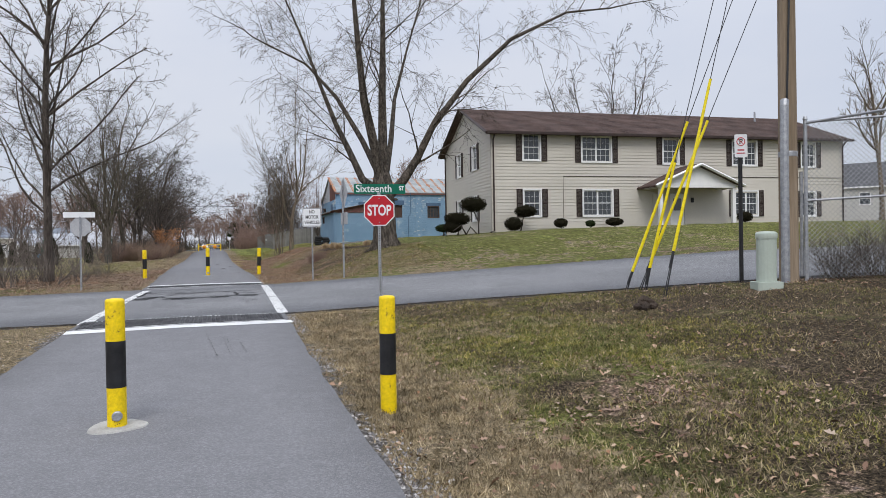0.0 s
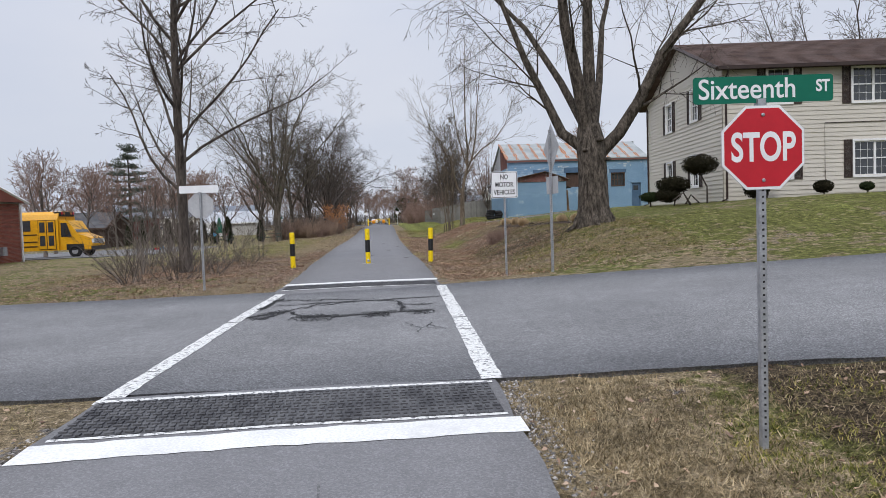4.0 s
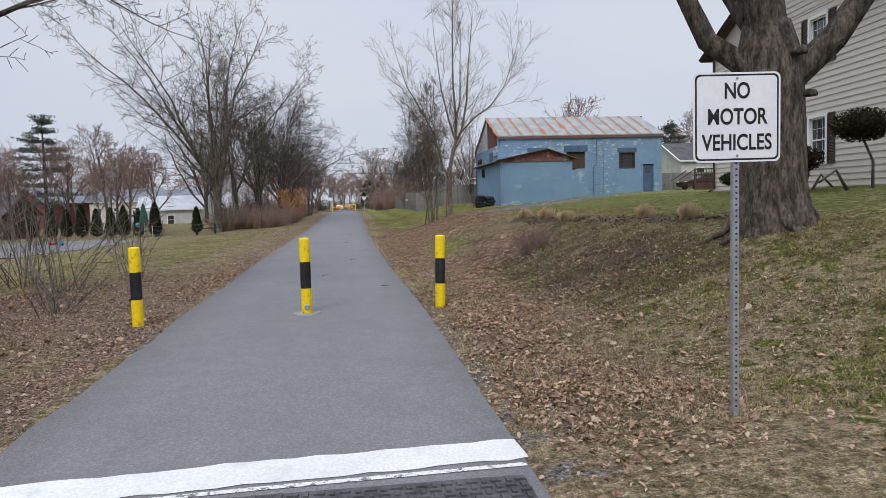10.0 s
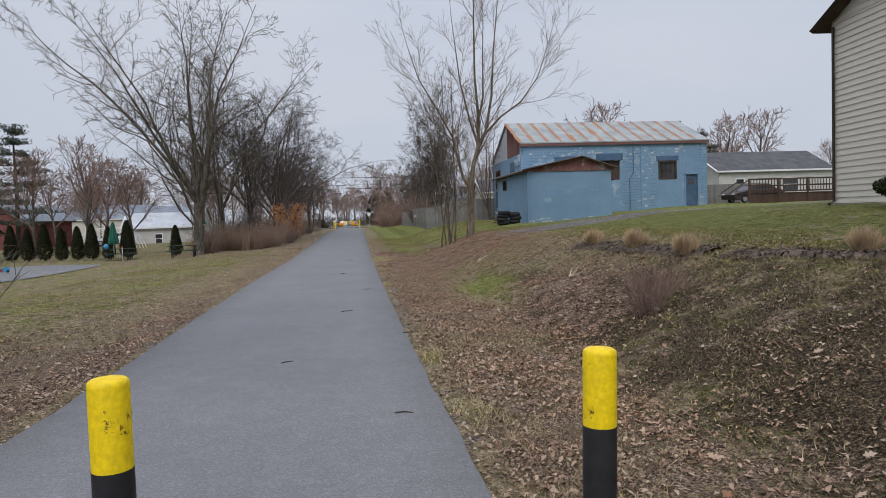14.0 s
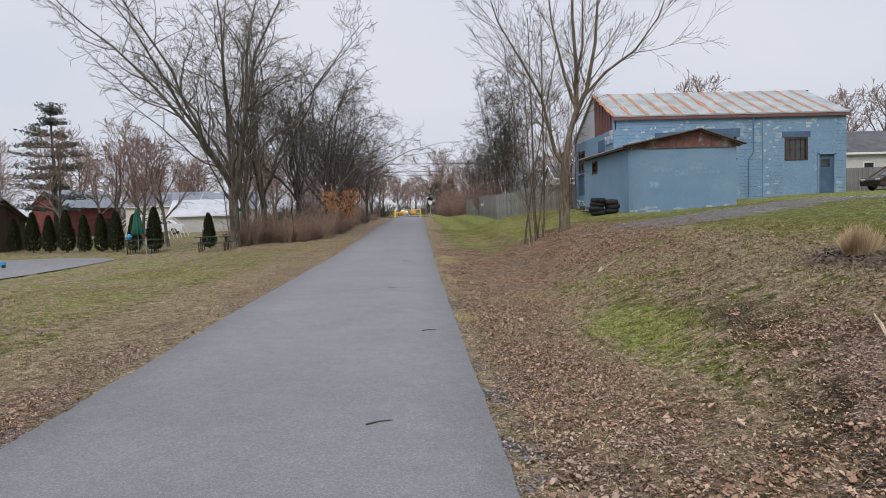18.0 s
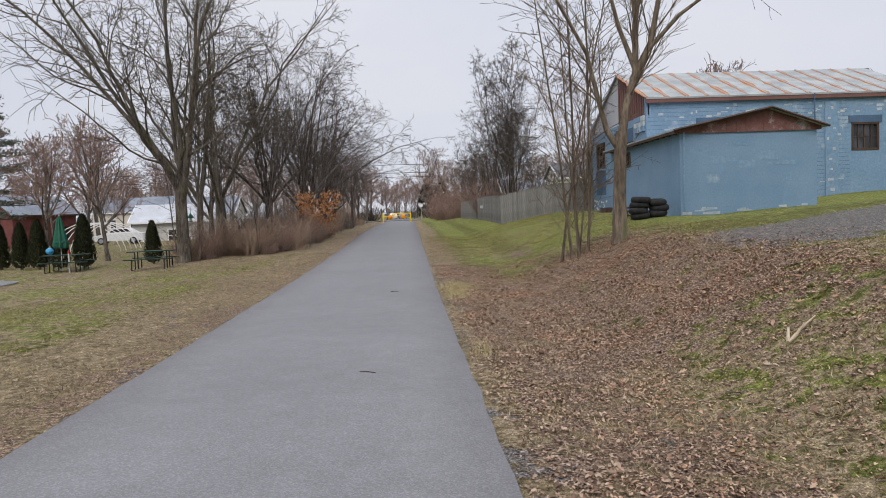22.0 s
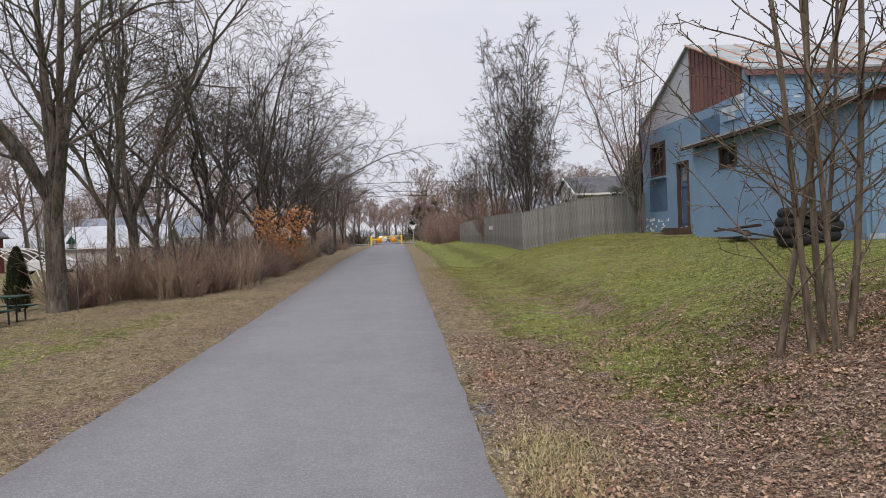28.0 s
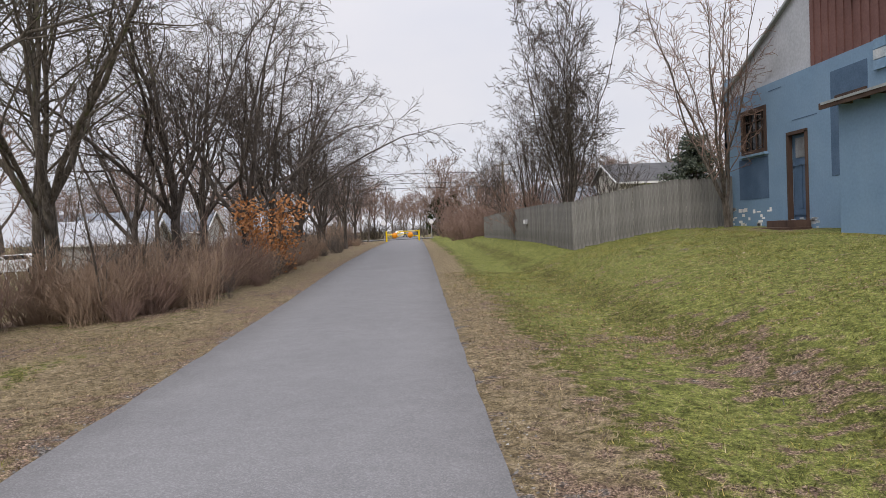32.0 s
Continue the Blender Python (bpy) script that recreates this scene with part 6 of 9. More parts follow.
    for k in range(26):
        zj = 1.6 + k * 0.2
        if zj < 6.7:
            for xa, xb in ((0.05, 5.6), (7.5, 8.85), (9.6, 10.15), (13.35, 13.95)):
                part("block_joint", MB().box(X0 + (xa + xb) / 2, Y0 - 0.001, zj, xb - xa, 0.004, 0.012), "bluedark", t)
    # west window and door
    wy = 80.6
    w2 = part("west_window", MB().box(X0 + 0.02, wy, 4.05, 0.12, 1.7, 0.14).box(X0 + 0.02, wy, 5.45, 0.12, 1.7, 0.14).box(X0 + 0.02, wy - 0.78, 4.75, 0.12, 0.14, 1.26).box(X0 + 0.02, wy + 0.78, 4.75, 0.12, 0.14, 1.26), "brownwood", t)
    part("pane", MB().box(X0 + 0.12, wy, 4.75, 0.02, 1.5, 1.4), "glass", w2)
    part("glazing_grid", MB().box(X0 + 0.08, wy, 4.75, 0.03, 0.06, 1.26).box(X0 + 0.08, wy - 0.38, 4.75, 0.03, 0.04, 1.26).box(X0 + 0.08, wy + 0.38, 4.75, 0.03, 0.04, 1.26).box(X0 + 0.075, wy, 4.75, 0.03, 1.42, 0.05).box(X0 + 0.075, wy, 5.1, 0.03, 1.42, 0.035), "brownwood", w2)
    part("sill", MB().box(X0 - 0.06, wy, 3.94, 0.14, 1.85, 0.08), "bluepaint_worn", w2)
    dy = 77.98
    d2 = part("west_door", MB().box(X0 + 0.14, dy, 2.95, 0.06, 0.9, 2.7), "bluedark", t, "weathered blue door in a brown frame")
    part("door_panel", MB().box(X0 + 0.1, dy, 3.9, 0.02, 0.55, 0.6), "curtain", d2)
    part("door_rail", MB().box(X0 + 0.095, dy, 3.42, 0.03, 0.86, 0.12).box(X0 + 0.095, dy, 1.95, 0.03, 0.86, 0.2).box(X0 + 0.095, dy, 2.7, 0.03, 0.1, 1.35), "bluedark", d2)
    part("door_frame", MB().box(X0 + 0.02, dy + 0.5, 2.98, 0.14, 0.1, 2.75).box(X0 + 0.02, dy - 0.5, 2.98, 0.14, 0.1, 2.75).box(X0 + 0.02, dy, 4.36, 0.14, 1.1, 0.1), "brownwood", d2)
    part("patch", MB().box(X0 - 0.004, 80.7, 3.15, 0.01, 2.0, 1.4), "bluedark", t, "patch of darker blue paint")
    part("patch", MB().box(X0 - 0.004, 75.5, 5.4, 0.01, 1.55, 0.75), "bluedark", t, "patch of darker blue paint")
    # dark blue sheet stands in for a slim upright shadow beside the wing
    part("patch", MB().box(X0 - 0.004, 76.1, 3.95, 0.01, 0.4, 2.1), "bluedark", t, "narrow strip of darker blue paint")
    part("boarding", MB().box(X0 - 0.02, 75.4, 5.0, 0.05, 1.3, 0.16), "brownwood", t)
    rngq = random.Random(17)
    for k in range(3):
        for q in range(3):
            part("parapet_block", MB().box(X0 + 0.1, 73.2 + q * 0.48, 5.5 + k * 0.26, 0.36 + rngq.uniform(0, 0.03), 0.46, 0.24, bev=0.01), "flake" if rngq.random() < 0.4 else "bluepaint_worn", t, "flaking parapet block")
    for _ in range(22):
        part("paint_flake", MB().box(X0 - 0.003, rngq.uniform(77.0, 79.4), rngq.uniform(1.3, 1.75), 0.005, rngq.uniform(0.1, 0.4), rngq.uniform(0.03, 0.1)), "flake", t, "pale patch of peeled paint")
    for yy, zz, ll in ((77.6, 4.75, 1.3), (74.2, 2.6, 0.9), (79.2, 5.9, 0.8)):
        part("mortar_crack", MB().box(X0 - 0.004, yy, zz, 0.006, ll, 0.025), "bluedark", t)
    rngp = random.Random(3)
    for _ in range(26):
        yy, zz = rngp.uniform(79.5, 82.6), rngp.uniform(1.55, 2.15)
        part("paint_flake", MB().box(X0 - 0.003, yy, zz, 0.004, rngp.uniform(0.05, 0.3), rngp.uniform(0.04, 0.14)), "trimw", t, "bare white patch of peeled paint")
    st = part("door_step", MB().box(X0 - 0.35, 77.98, 1.58, 0.7, 1.3, 0.25, bev=0.04).box(X0 - 0.55, 77.98, 1.4, 1.0, 1.6, 0.2, bev=0.05), "brownwood", t, "rough wooden step")
    # low shed wing to the south west
    sx0, sx1, sy0, sy1 = 10.75, 15.95, 64.9, Y0
    TOP = 4.42
    s = part("shed_wing", wall_with_holes(MB(), 0, sx1 - sx0, Z0 - 0.7, TOP, [], 0.2), "bluepaint", t, "low blue rendered wing", at=pose(sx0, sy0, 0))
    yn = 73.45
    wm = pose(sx0, yn, 0, 0, 0, -90)
    part("wing_west_wall", wall_with_holes(MB(), 0, yn - sy0 - 0.2, Z0 - 0.7, TOP, [(yn - 71.55, yn - 70.45, 3.54, 4.18)], 0.2), "bluepaint", s, at=pose(-sx0, -sy0, 0) @ wm)
    part("wing_north_wall", MB().box((12.33 - sx0) / 2 + 0.1, yn - 0.1 - sy0, 2.6, 12.33 - sx0 - 0.2, 0.2, 3.62), "bluepaint", s)
    part("wing_east_wall", MB().box(sx1 - 0.1 - sx0, (sy1 - sy0) / 2 + 0.1, 2.65, 0.2, sy1 - sy0 - 0.2, TOP - 0.9), "bluepaint", s)
    pk, pz = 14.09 - sx0, 5.14
    # gable boards, one by one, under a thin tin roof
    xb = -0.2
    rngb = random.Random(14)
    while xb < sx1 - sx0 + 0.15:
        wb = rngb.uniform(0.16, 0.24)
        tz = lambda x: 4.5 + (pz - 4.5) * (x + 0.25) / (pk + 0.25) if x < pk else 4.5 + (pz - 4.5) * (sx1 - sx0 + 0.25 - x) / (sx1 - sx0 + 0.25 - pk)
        xe = min(xb + wb, sx1 - sx0 + 0.2)
        part("gable_board", MB().prism([(xb, 4.36), (xe - 0.008, 4.36), (xe - 0.008, tz(xe)), (xb, tz(xb))], rngb.uniform(0.03, 0.045), Matrix(((1, 0, 0, 0), (0, 0, 1, -0.06), (0, 1, 0, 0), (0, 0, 0, 1)))), "redwood", s, "peeling red gable board")
        xb = xe
    for xa in (-0.34, sx1 - sx0 + 0.32):
        k = MB()
        za = 4.44
        for y in (-0.3, sy1 - sy0 + (0.8 if xa < 0 else 0.0)):
            k.v += [(xa, y, za + 0.06), (pk, y, pz + 0.1), (pk, y, pz + 0.04), (xa, y, za)]
        k.f += [(0, 1, 5, 4), (3, 7, 6, 2), (0, 3, 2, 1), (4, 5, 6, 7), (0, 4, 7, 3)]
        part("wing_roof_slope", k, "tin", s)
        part("rake_trim", MB().tube([(xa, -0.31, za + 0.02), (pk, -0.31, pz + 0.06)], 0.05, 4), "brownwood", s)
    part("eave_board", MB().box(-0.3, (sy1 - sy0) / 2 + 0.3, 4.42, 0.05, sy1 - sy0 + 1.2, 0.15), "brownwood", s)
    for i in range(14):
        part("rafter_end", MB().box(-0.17, 0.2 + i * 0.6, 4.4, 0.28, 0.06, 0.1), "brownwood", s)
    wf = part("wing_window", MB().box(0.02, 71.0 - sy0, 3.55, 0.1, 1.1, 0.09).box(0.02, 71.0 - sy0, 4.15, 0.1, 1.1, 0.09).box(0.02, 70.5 - sy0, 3.85, 0.1, 0.09, 0.52).box(0.02, 71.5 - sy0, 3.85, 0.1, 0.09, 0.52).box(0.05, 71.0 - sy0, 3.85, 0.05, 0.05, 0.52), "brownwood", s)
    part("pane", MB().box(0.1, 71.0 - sy0, 3.85, 0.02, 1.0, 0.6), "glass", wf)
    part("downspout", MB().tube([(0.12, -0.1, 4.4), (0.12, -0.06, 3.9), (0.12, -0.06, 1.5)], 0.035, 6), "bluepaint_worn", s)
    rngw = random.Random(21)
    for k in range(16):
        part("paint_flake", MB().box(rngw.uniform(0.1, sx1 - sx0 - 0.1), -0.003 - 0.0004 * k, rngw.uniform(1.4, 1.62), rngw.uniform(0.1, 0.45), 0.005, rngw.uniform(0.04, 0.12)), "flake", s, "pale patch of peeled paint")
    for k in range(10):
        part("repaint_patch", MB().box(rngw.uniform(0.5, sx1 - sx0 - 0.6), -0.003 - 0.0004 * k, rngw.uniform(2.4, 4.0), rngw.uniform(0.3, 0.9), 0.002, rngw.uniform(0.1, 0.35)), "bluepaint_worn", s, "patch of fresher blue paint")
    # lean-to between wing and main front
    lw = part("lean_to_wall", MB().box(16.27 - sx0, 67.5 - sy0, 2.6, 0.64, 0.12, 2.6).box(16.55 - sx0, 70.05 - sy0, 2.6, 0.12, 4.9, 2.6), "bluepaint", s, "narrow blue lean-to")
    part("vent_opening", MB().box(16.3 - sx0, 67.42 - sy0, 1.75, 0.5, 0.05, 0.55), "black", lw)
    k = MB()
    for y in (66.9 - sy0, 72.5 - sy0):
        k.v += [(15.9 - sx0, y, 4.3), (16.95 - sx0, y, 3.93), (16.95 - sx0, y, 3.85), (15.9 - sx0, y, 4.22)]
    k.f += [(0, 1, 5, 4), (3, 7, 6, 2), (0, 3, 2, 1), (4, 5, 6, 7), (1, 2, 6, 5)]
    part("lean_to_roof", k, "brownwood", s)
    part("leaning_board", MB().prism([(0, 0), (0.4, 0), (0.37, 2.0), (0.05, 2.0)], 0.05, pose(16.75 - sx0, 68.4 - sy0, 1.75, 80, 0, 0)), "tanboard", s, "weathered brown board leaning on the wall")
    part("service_pipe", MB().tube([(20.6 - sx0, 72.55 - sy0, 6.9), (20.6 - sx0, 72.55 - sy0, 4.6), (20.3 - sx0, 72.55 - sy0, 4.2), (20.3 - sx0, 72.55 - sy0, 2.0)], 0.03, 6), "bluedark", s)
    s.matrix_local = pose(sx0, sy0, 0)


build_blue()


# ---- utility pole corner ----
def build_pole_corner():
    px0, py0 = 10.0, 9.85
    g = ground_z(px0, py0)
    t = thing("utility_pole", pose(px0, py0, g), "weathered wooden utility pole with a metal conduit and guy wires", "utility pole")
    part("pole", MB().lathe([(0.17, -0.4), (0.165, 1.0), (0.15, 5.0), (0.13, 12.0)], sides=14), "polewood", t)
    part("conduit", MB().tube([(-0.2, -0.12, -0.2), (-0.2, -0.12, 2.4), (-0.17, -0.1, 3.2), (-0.14, -0.08, 3.3)], 0.075, 10), "galv", t)
    part("conduit", MB().tube([(0.13, -0.17, 0.1), (0.13, -0.17, 2.0)], 0.03, 8), "galv", t)
    part("riser_cable", MB().tube([(-0.14, -0.13, 3.2), (-0.1, -0.16, 5.0), (-0.08, -0.15, 9.5)], 0.018, 6), "wire", t)
    part("pole_band", MB().lathe([(0.162, 2.28), (0.166, 2.3), (0.166, 2.36), (0.162, 2.38)], sides=14), "galv", t)
    for ax, ay, h, k0, k1 in ((7.35, 11.2, 7.5, 0.06, 0.42), (7.55, 11.05, 6.25, 0.1, 0.5), (7.62, 10.95, 10.1, 0.05, 0.24), (7.35, 10.0, 9.5, 0.09, 0.4)):
        az = ground_z(ax, ay)
        a, b = Vector((ax - px0, ay - py0, az - g - 0.1)), Vector((-0.1, 0, h))
        part("guy_wire", MB().tube([a, b], 0.008, 5), "wire", t)
        part("guy_guard", MB().tube([a.lerp(b, k0), a.lerp(b, k1)], [0.029, 0.025], 8), "guyyellow", t, "yellow plastic guy guard")
        part("turnbuckle", MB().tube([a.lerp(b, 0.0) + Vector((0.05, 0, 0)), a.lerp(b, k0 * 0.6) + Vector((0.03, 0, 0)), a.lerp(b, k0 + 0.05)], 0.012, 5), "wire", t)
        part("anchor_clamp", MB().tube([a.lerp(b, k0 - 0.03), a.lerp(b, k0)], 0.026, 6), "wire", t)
    for dx, dy in ((-14, -3), (-30, 14), (-6, 40)):
        pts = [(dx * k, dy * k, 9.6 - 1.2 * (1 - (2 * k - 1) ** 2) * 0.5) for k in (0, 0.25, 0.5, 0.75, 1)]
        part("overhead_line", MB().tube(pts, 0.012, 4), "wire", t)
    # pale green pedestal box
    x, y = 9.0, 9.35
    t = thing("utility_pedestal", pose(x, y, ground_z(x, y), 0, 0, -18), "pale green metal utility pedestal on a concrete pad", "utility box")
    part("pad", MB().box(0, 0, 0.04, 0.44, 0.4, 0.16, bev=0.05), "palegreen", t)
    part("cabinet", MB().lathe([(0.165, 0.1), (0.165, 0.88)], sides=20), "palegreen", t)
    part("lid", MB().lathe([(0.175, 0.86), (0.18, 0.9), (0.178, 0.95), (0.15, 0.98), (0.05, 0.99)], sides=20), "palegreen", t)
    # no parking sign
    x, y = 10.3, 11.35
    x, y = 9.55, 10.55
    t = thing("no_parking_sign", pose(x, y, ground_z(x, y), 0, 0, -20), "small no-parking sign on a black post", "traffic sign")
    part("post", MB().box(0, 0, 1.25, 0.065, 0.065, 2.6, bev=0.01), "black", t)
    f = pose(0, -0.04, 2.62) @ UP
    s = part("sign_plate", MB().prism(rounded(0.24, 0.44, 0.03), 0.004, f), "sign_white", t)
    ring = MB()
    ring.tube([(0.075 * c, 0.075 * sn + 0.08, 0.006) for c, sn in CIRC[24]] + [(0.075, 0.08, 0.006)], 0.008, 4)
    part("red_ring", ring, "sign_red", s, at=f)
    text_part("letter", "P", 0.13, "sign_black", s, f @ pose(0, 0.08, 0.005), bold=0.003)
    part("red_slash", MB().tube([(-0.052, 0.132, 0.008), (0.052, 0.028, 0.008)], 0.006, 4), "sign_red", s, at=f)
    part("text_bar", MB().box(0, -0.08, 0.0045, 0.13, 0.025, 0.002), "sign_red", s, at=f)
    part("text_bar", MB().box(0, -0.14, 0.0045, 0.16, 0.02, 0.002), "sign_red", s, at=f)
    # chain link fence along the yard
    t = thing("chain_link_fence", pose(0, 0, 0), "tall galvanised chain-link fence", "fence")
    a, b = Vector((10.15, 9.6)), Vector((16.2, 6.9))
    ln = (b - a).length
    for k in (0, 0.33, 0.66, 1.0):
        p = a.lerp(b, k)
        z = ground_z(*p)
        part("fence_post", MB().lathe([(0.034, -0.2), (0.034, 2.92), (0.045, 2.93), (0.03, 2.98)], p.x, p.y, z, 10), "galv", t)
    for h in (2.88, 1.46):
        part("top_rail", MB().tube([(a.x, a.y, ground_z(*a) + h), (b.x, b.y, ground_z(*b) + h)], 0.022, 8), "galv", t)
    wires = MB()
    step, top = 0.09, 2.86
    n = int((ln + top) / step)
    for i in range(n):
        for s in (0, 1):
            s0 = i * step
            u0, u1 = s0 - top, s0
            z0, z1 = top, 0.04
            c0, c1 = max(u0, 0), min(u1, ln)
            if c1 <= c0:
                continue
            f0, f1 = (c0 - u0) / top, (c1 - u0) / top
            za, zb = (z0 + (z1 - z0) * f0, z0 + (z1 - z0) * f1) if s else (z1 + (z0 - z1) * f0, z1 + (z0 - z1) * f1)
            p, q = a.lerp(b, c0 / ln), a.lerp(b, c1 / ln)
            wires.tube([(p.x, p.y, ground_z(*p) + za), (q.x, q.y, ground_z(*q) + zb)], 0.005, 3, cap=False)
    part("brace_rail", MB().tube([(a.x, a.y, ground_z(*a) + 2.86), (11.3, 4.4, ground_z(11.3, 4.4) + 2.9)], 0.024, 8), "galv", t)
    tagged(part("mesh_wire", wires, "chain", t), kind="stuff")
    # torn-up hole in the lawn
    rng = random.Random(2)
    x, y = 6.45, 9.2
    t = MB()
    for i in range(60):
        a2, r = rng.uniform(0, 6.28), rng.uniform(0, 0.17)
        s = rng.uniform(0.025, 0.06)
        t.lathe([(s, -0.03), (s * 1.2, s * 0.4), (s * 0.4, s * 1.2)], x + r * math.cos(a2), y + r * math.sin(a2), ground_z(x, y) + 0.01 + rng.uniform(0, 1.0) * (0.18 - r), 6)
    tagged(part("soil_clods", t, "soil"), "heap of dark torn soil in the lawn", "soil", kind="stuff")


build_pole_corner()


# ---- shrubs ----
def leafy(mb, c, rx, ry, rz, n, size, rng, shell=0.55):
    """Many small leaf quads filling an ellipsoid with an uneven rim."""
    for _ in range(n):
        v = Vector((rng.gauss(0, 1), rng.gauss(0, 1), rng.gauss(0, 1))).normalized()
        k = shell + (1 - shell) * rng.random() ** 0.6
        k *= 1 + 0.13 * noise.noise((v.x * 3 + c[0], v.y * 3 + c[1], v.z * 3))
        p = Vector((c[0] + v.x * rx * k, c[1] + v.y * ry * k, c[2] + v.z * rz * k))
        q = Vector((rng.gauss(0, 1), rng.gauss(0, 1), rng.gauss(0, 1))).normalized()
        w = q.cross(v)
        w = w.normalized() if w.length > 0.01 else Vector((1, 0, 0))
        s = size * rng.uniform(0.6, 1.3)
        u = (v * 0.6 + q).normalized()
        o = len(mb.v)
        mb.v += [tuple(p - w * s * 0.5), tuple(p + u * s * 0.7 - w * s * 0.1), tuple(p + w * s * 0.5), tuple(p - u * s * 0.5)]
        mb.f.append((o, o + 1, o + 2, o + 3))
    return mb


def topiary(m, balls, stems, label, mat="topiary"):
    t = thing("topiary_shrub", m, label, "shrub", "shrubs at the house")
    rng = random.Random(len(balls) * 7 + int(m.translation.x * 10))
    st = MB()
    for pts in stems:
        st.tube(pts, [0.045, 0.035, 0.03][:len(pts)] if len(pts) <= 3 else 0.03, 6)
    if stems:
        st.smooth = True
        part("stem", st, "bark_dark", t)
    for c, rx, rz in balls:
        part("foliage", leafy(MB(), c, rx, rx, rz * 0.92, int(9000 * rx), 0.05, rng, 0.25), mat, t)


HOUSE = pose(14.35, 34.4, 0, 0, 0, -5)


def at_house(u, v):
    p = HOUSE @ Vector((u, v, 0))
    return pose(p.x, p.y, rough_z(p.x, p.y) - 0.02)


topiary(at_house(1.2, -1.2), [((-0.4, 0, 0.42), 0.5, 0.4), ((0.33, 0, 1.08), 0.6, 0.34)], [[(0, 0, -0.1), (0.15, 0, 0.6), (0.3, 0, 1.1)]], "two-tier clipped dark evergreen with bent stems")
topiary(at_house(-1.3, -0.85), [((0, 0, 1.6), 0.72, 0.45)], [[(0.3, 0, -0.1), (0.3, 0, 0.7), (0.0, 0, 1.3)], [(-0.4, 0, 0.0), (-0.7, 0, 0.5), (-1.1, 0.1, 0.2)]], "round clipped evergreen ball on a bent trunk")
topiary(at_house(-1.5, 1.75), [((0, 0, 0.95), 0.75, 0.42), ((-0.3, -0.1, 0.5), 0.55, 0.35)], [[(0, 0, -0.1), (0.1, 0, 0.4), (0.0, 0, 0.8)], [(0.5, 0, 0.0), (0.8, 0, 0.5), (1.2, 0, 0.1)]], "sprawling clipped dark evergreen with arched stems")
topiary(at_house(-1.35, 5.6), [((0, 0, 0.5), 0.54, 0.27)], [[(0, 0, -0.1), (0, 0, 0.5)]], "small rounded evergreen shrub", "ever")
for u, r, rz, mt in ((3.65, 0.38, 0.28, "topiary"), (5.4, 0.27, 0.2, "ever"), (6.85, 0.5, 0.24, "topiary"), (15.2, 0.45, 0.34, "topiary")):
    topiary(at_house(u, -0.9), [((0, 0, rz + 0.14), r, rz)], [[(0, 0, -0.1), (0.03, 0, 0.15), (0, 0, rz)]], "low rounded dark shrub against the siding", mt)


def ornamental(x, y, s):
    rng = random.Random(int(x * 31 + y * 7))
    mb = MB()
    for _ in range(1500):
        a, r = rng.uniform(0, 6.28), 0.26 * rng.random() ** 0.6
        ln = rng.uniform(0.4, 0.72) * (1 - 0.4 * (r / 0.26) ** 2)
        lean = rng.uniform(0.0, 0.4) * (0.2 + r * 1.6)
        bx, by = r * math.cos(a), r * math.sin(a)
        w = rng.uniform(0.003, 0.006)
        c, sn = math.cos(a), math.sin(a)
        o = len(mb.v)
        mb.v += [(bx - sn * w, by + c * w, -0.02), (bx + sn * w, by - c * w, -0.02), (bx + c * lean * 0.5 + sn * w, by + sn * lean * 0.5 - c * w, ln * 0.6), (bx + c * lean, by + sn * lean, ln)]
        mb.f += [(o, o + 1, o + 2), (o, o + 2, o + 3)]
    t = thing("ornamental_grass", pose(x, y, rough_z(x, y) + 0.03) @ Matrix.Diagonal((s, s, s, 1)), "dry tan clump of cut-back ornamental grass", "grass clump", "ornamental grasses")
    part("blades", mb, "orngrass", t)


for x, y, s in ((6.35, 41.3, 0.62), (6.45, 39.0, 0.66), (6.3, 36.5, 0.6), (7.2, 33.4, 0.54), (7.2, 31.3, 0.54)):
    ornamental(x, y, s)
bed = MB()
rng0 = random.Random(44)
for x0, y0, x1, y1 in ((6.2, 42.0, 6.5, 36.0), (6.6, 35.5, 7.3, 30.6)):
    pts = line_pts(x0, y0, x1, y1, 24)
    k = len(bed.v)
    for x, y in pts:
        w = 0.24 + 0.2 * noise.noise((y * 0.8, 1, 0))
        bed.v += [(x + s * w, y, rough_z(x + s * w, y) + (0.05 if abs(s) < 0.9 else -0.03)) for s in (-1, -0.6, 0, 0.6, 1)]
    for i in range(24):
        for j in range(4):
            o = k + i * 5 + j
            bed.f.append((o, o + 1, o + 6, o + 5))
bed.smooth = True
tagged(part("mulch_bed", bed, "mulch"), "dark mulch strip along the top of the bank", "mulch", kind="stuff")


# ---- clutter by the blue workshop ----
def torus(mb, R, r, x, y, z, n=20, k=8, tilt=0):
    o = len(mb.v)
    for i in range(n):
        c, s = CIRC[n][i]
        for j in range(k):
            d, e = CIRC[k][j]
            mb.v.append((x + (R + r * d) * c, y + (R + r * d) * s, z + r * 1.25 * e))
    for i in range(n):
        for j in range(k):
            mb.f.append((o + i * k + j, o + ((i + 1) % n) * k + j, o + ((i + 1) % n) * k + (j + 1) % k, o + i * k + (j + 1) % k))
    return mb


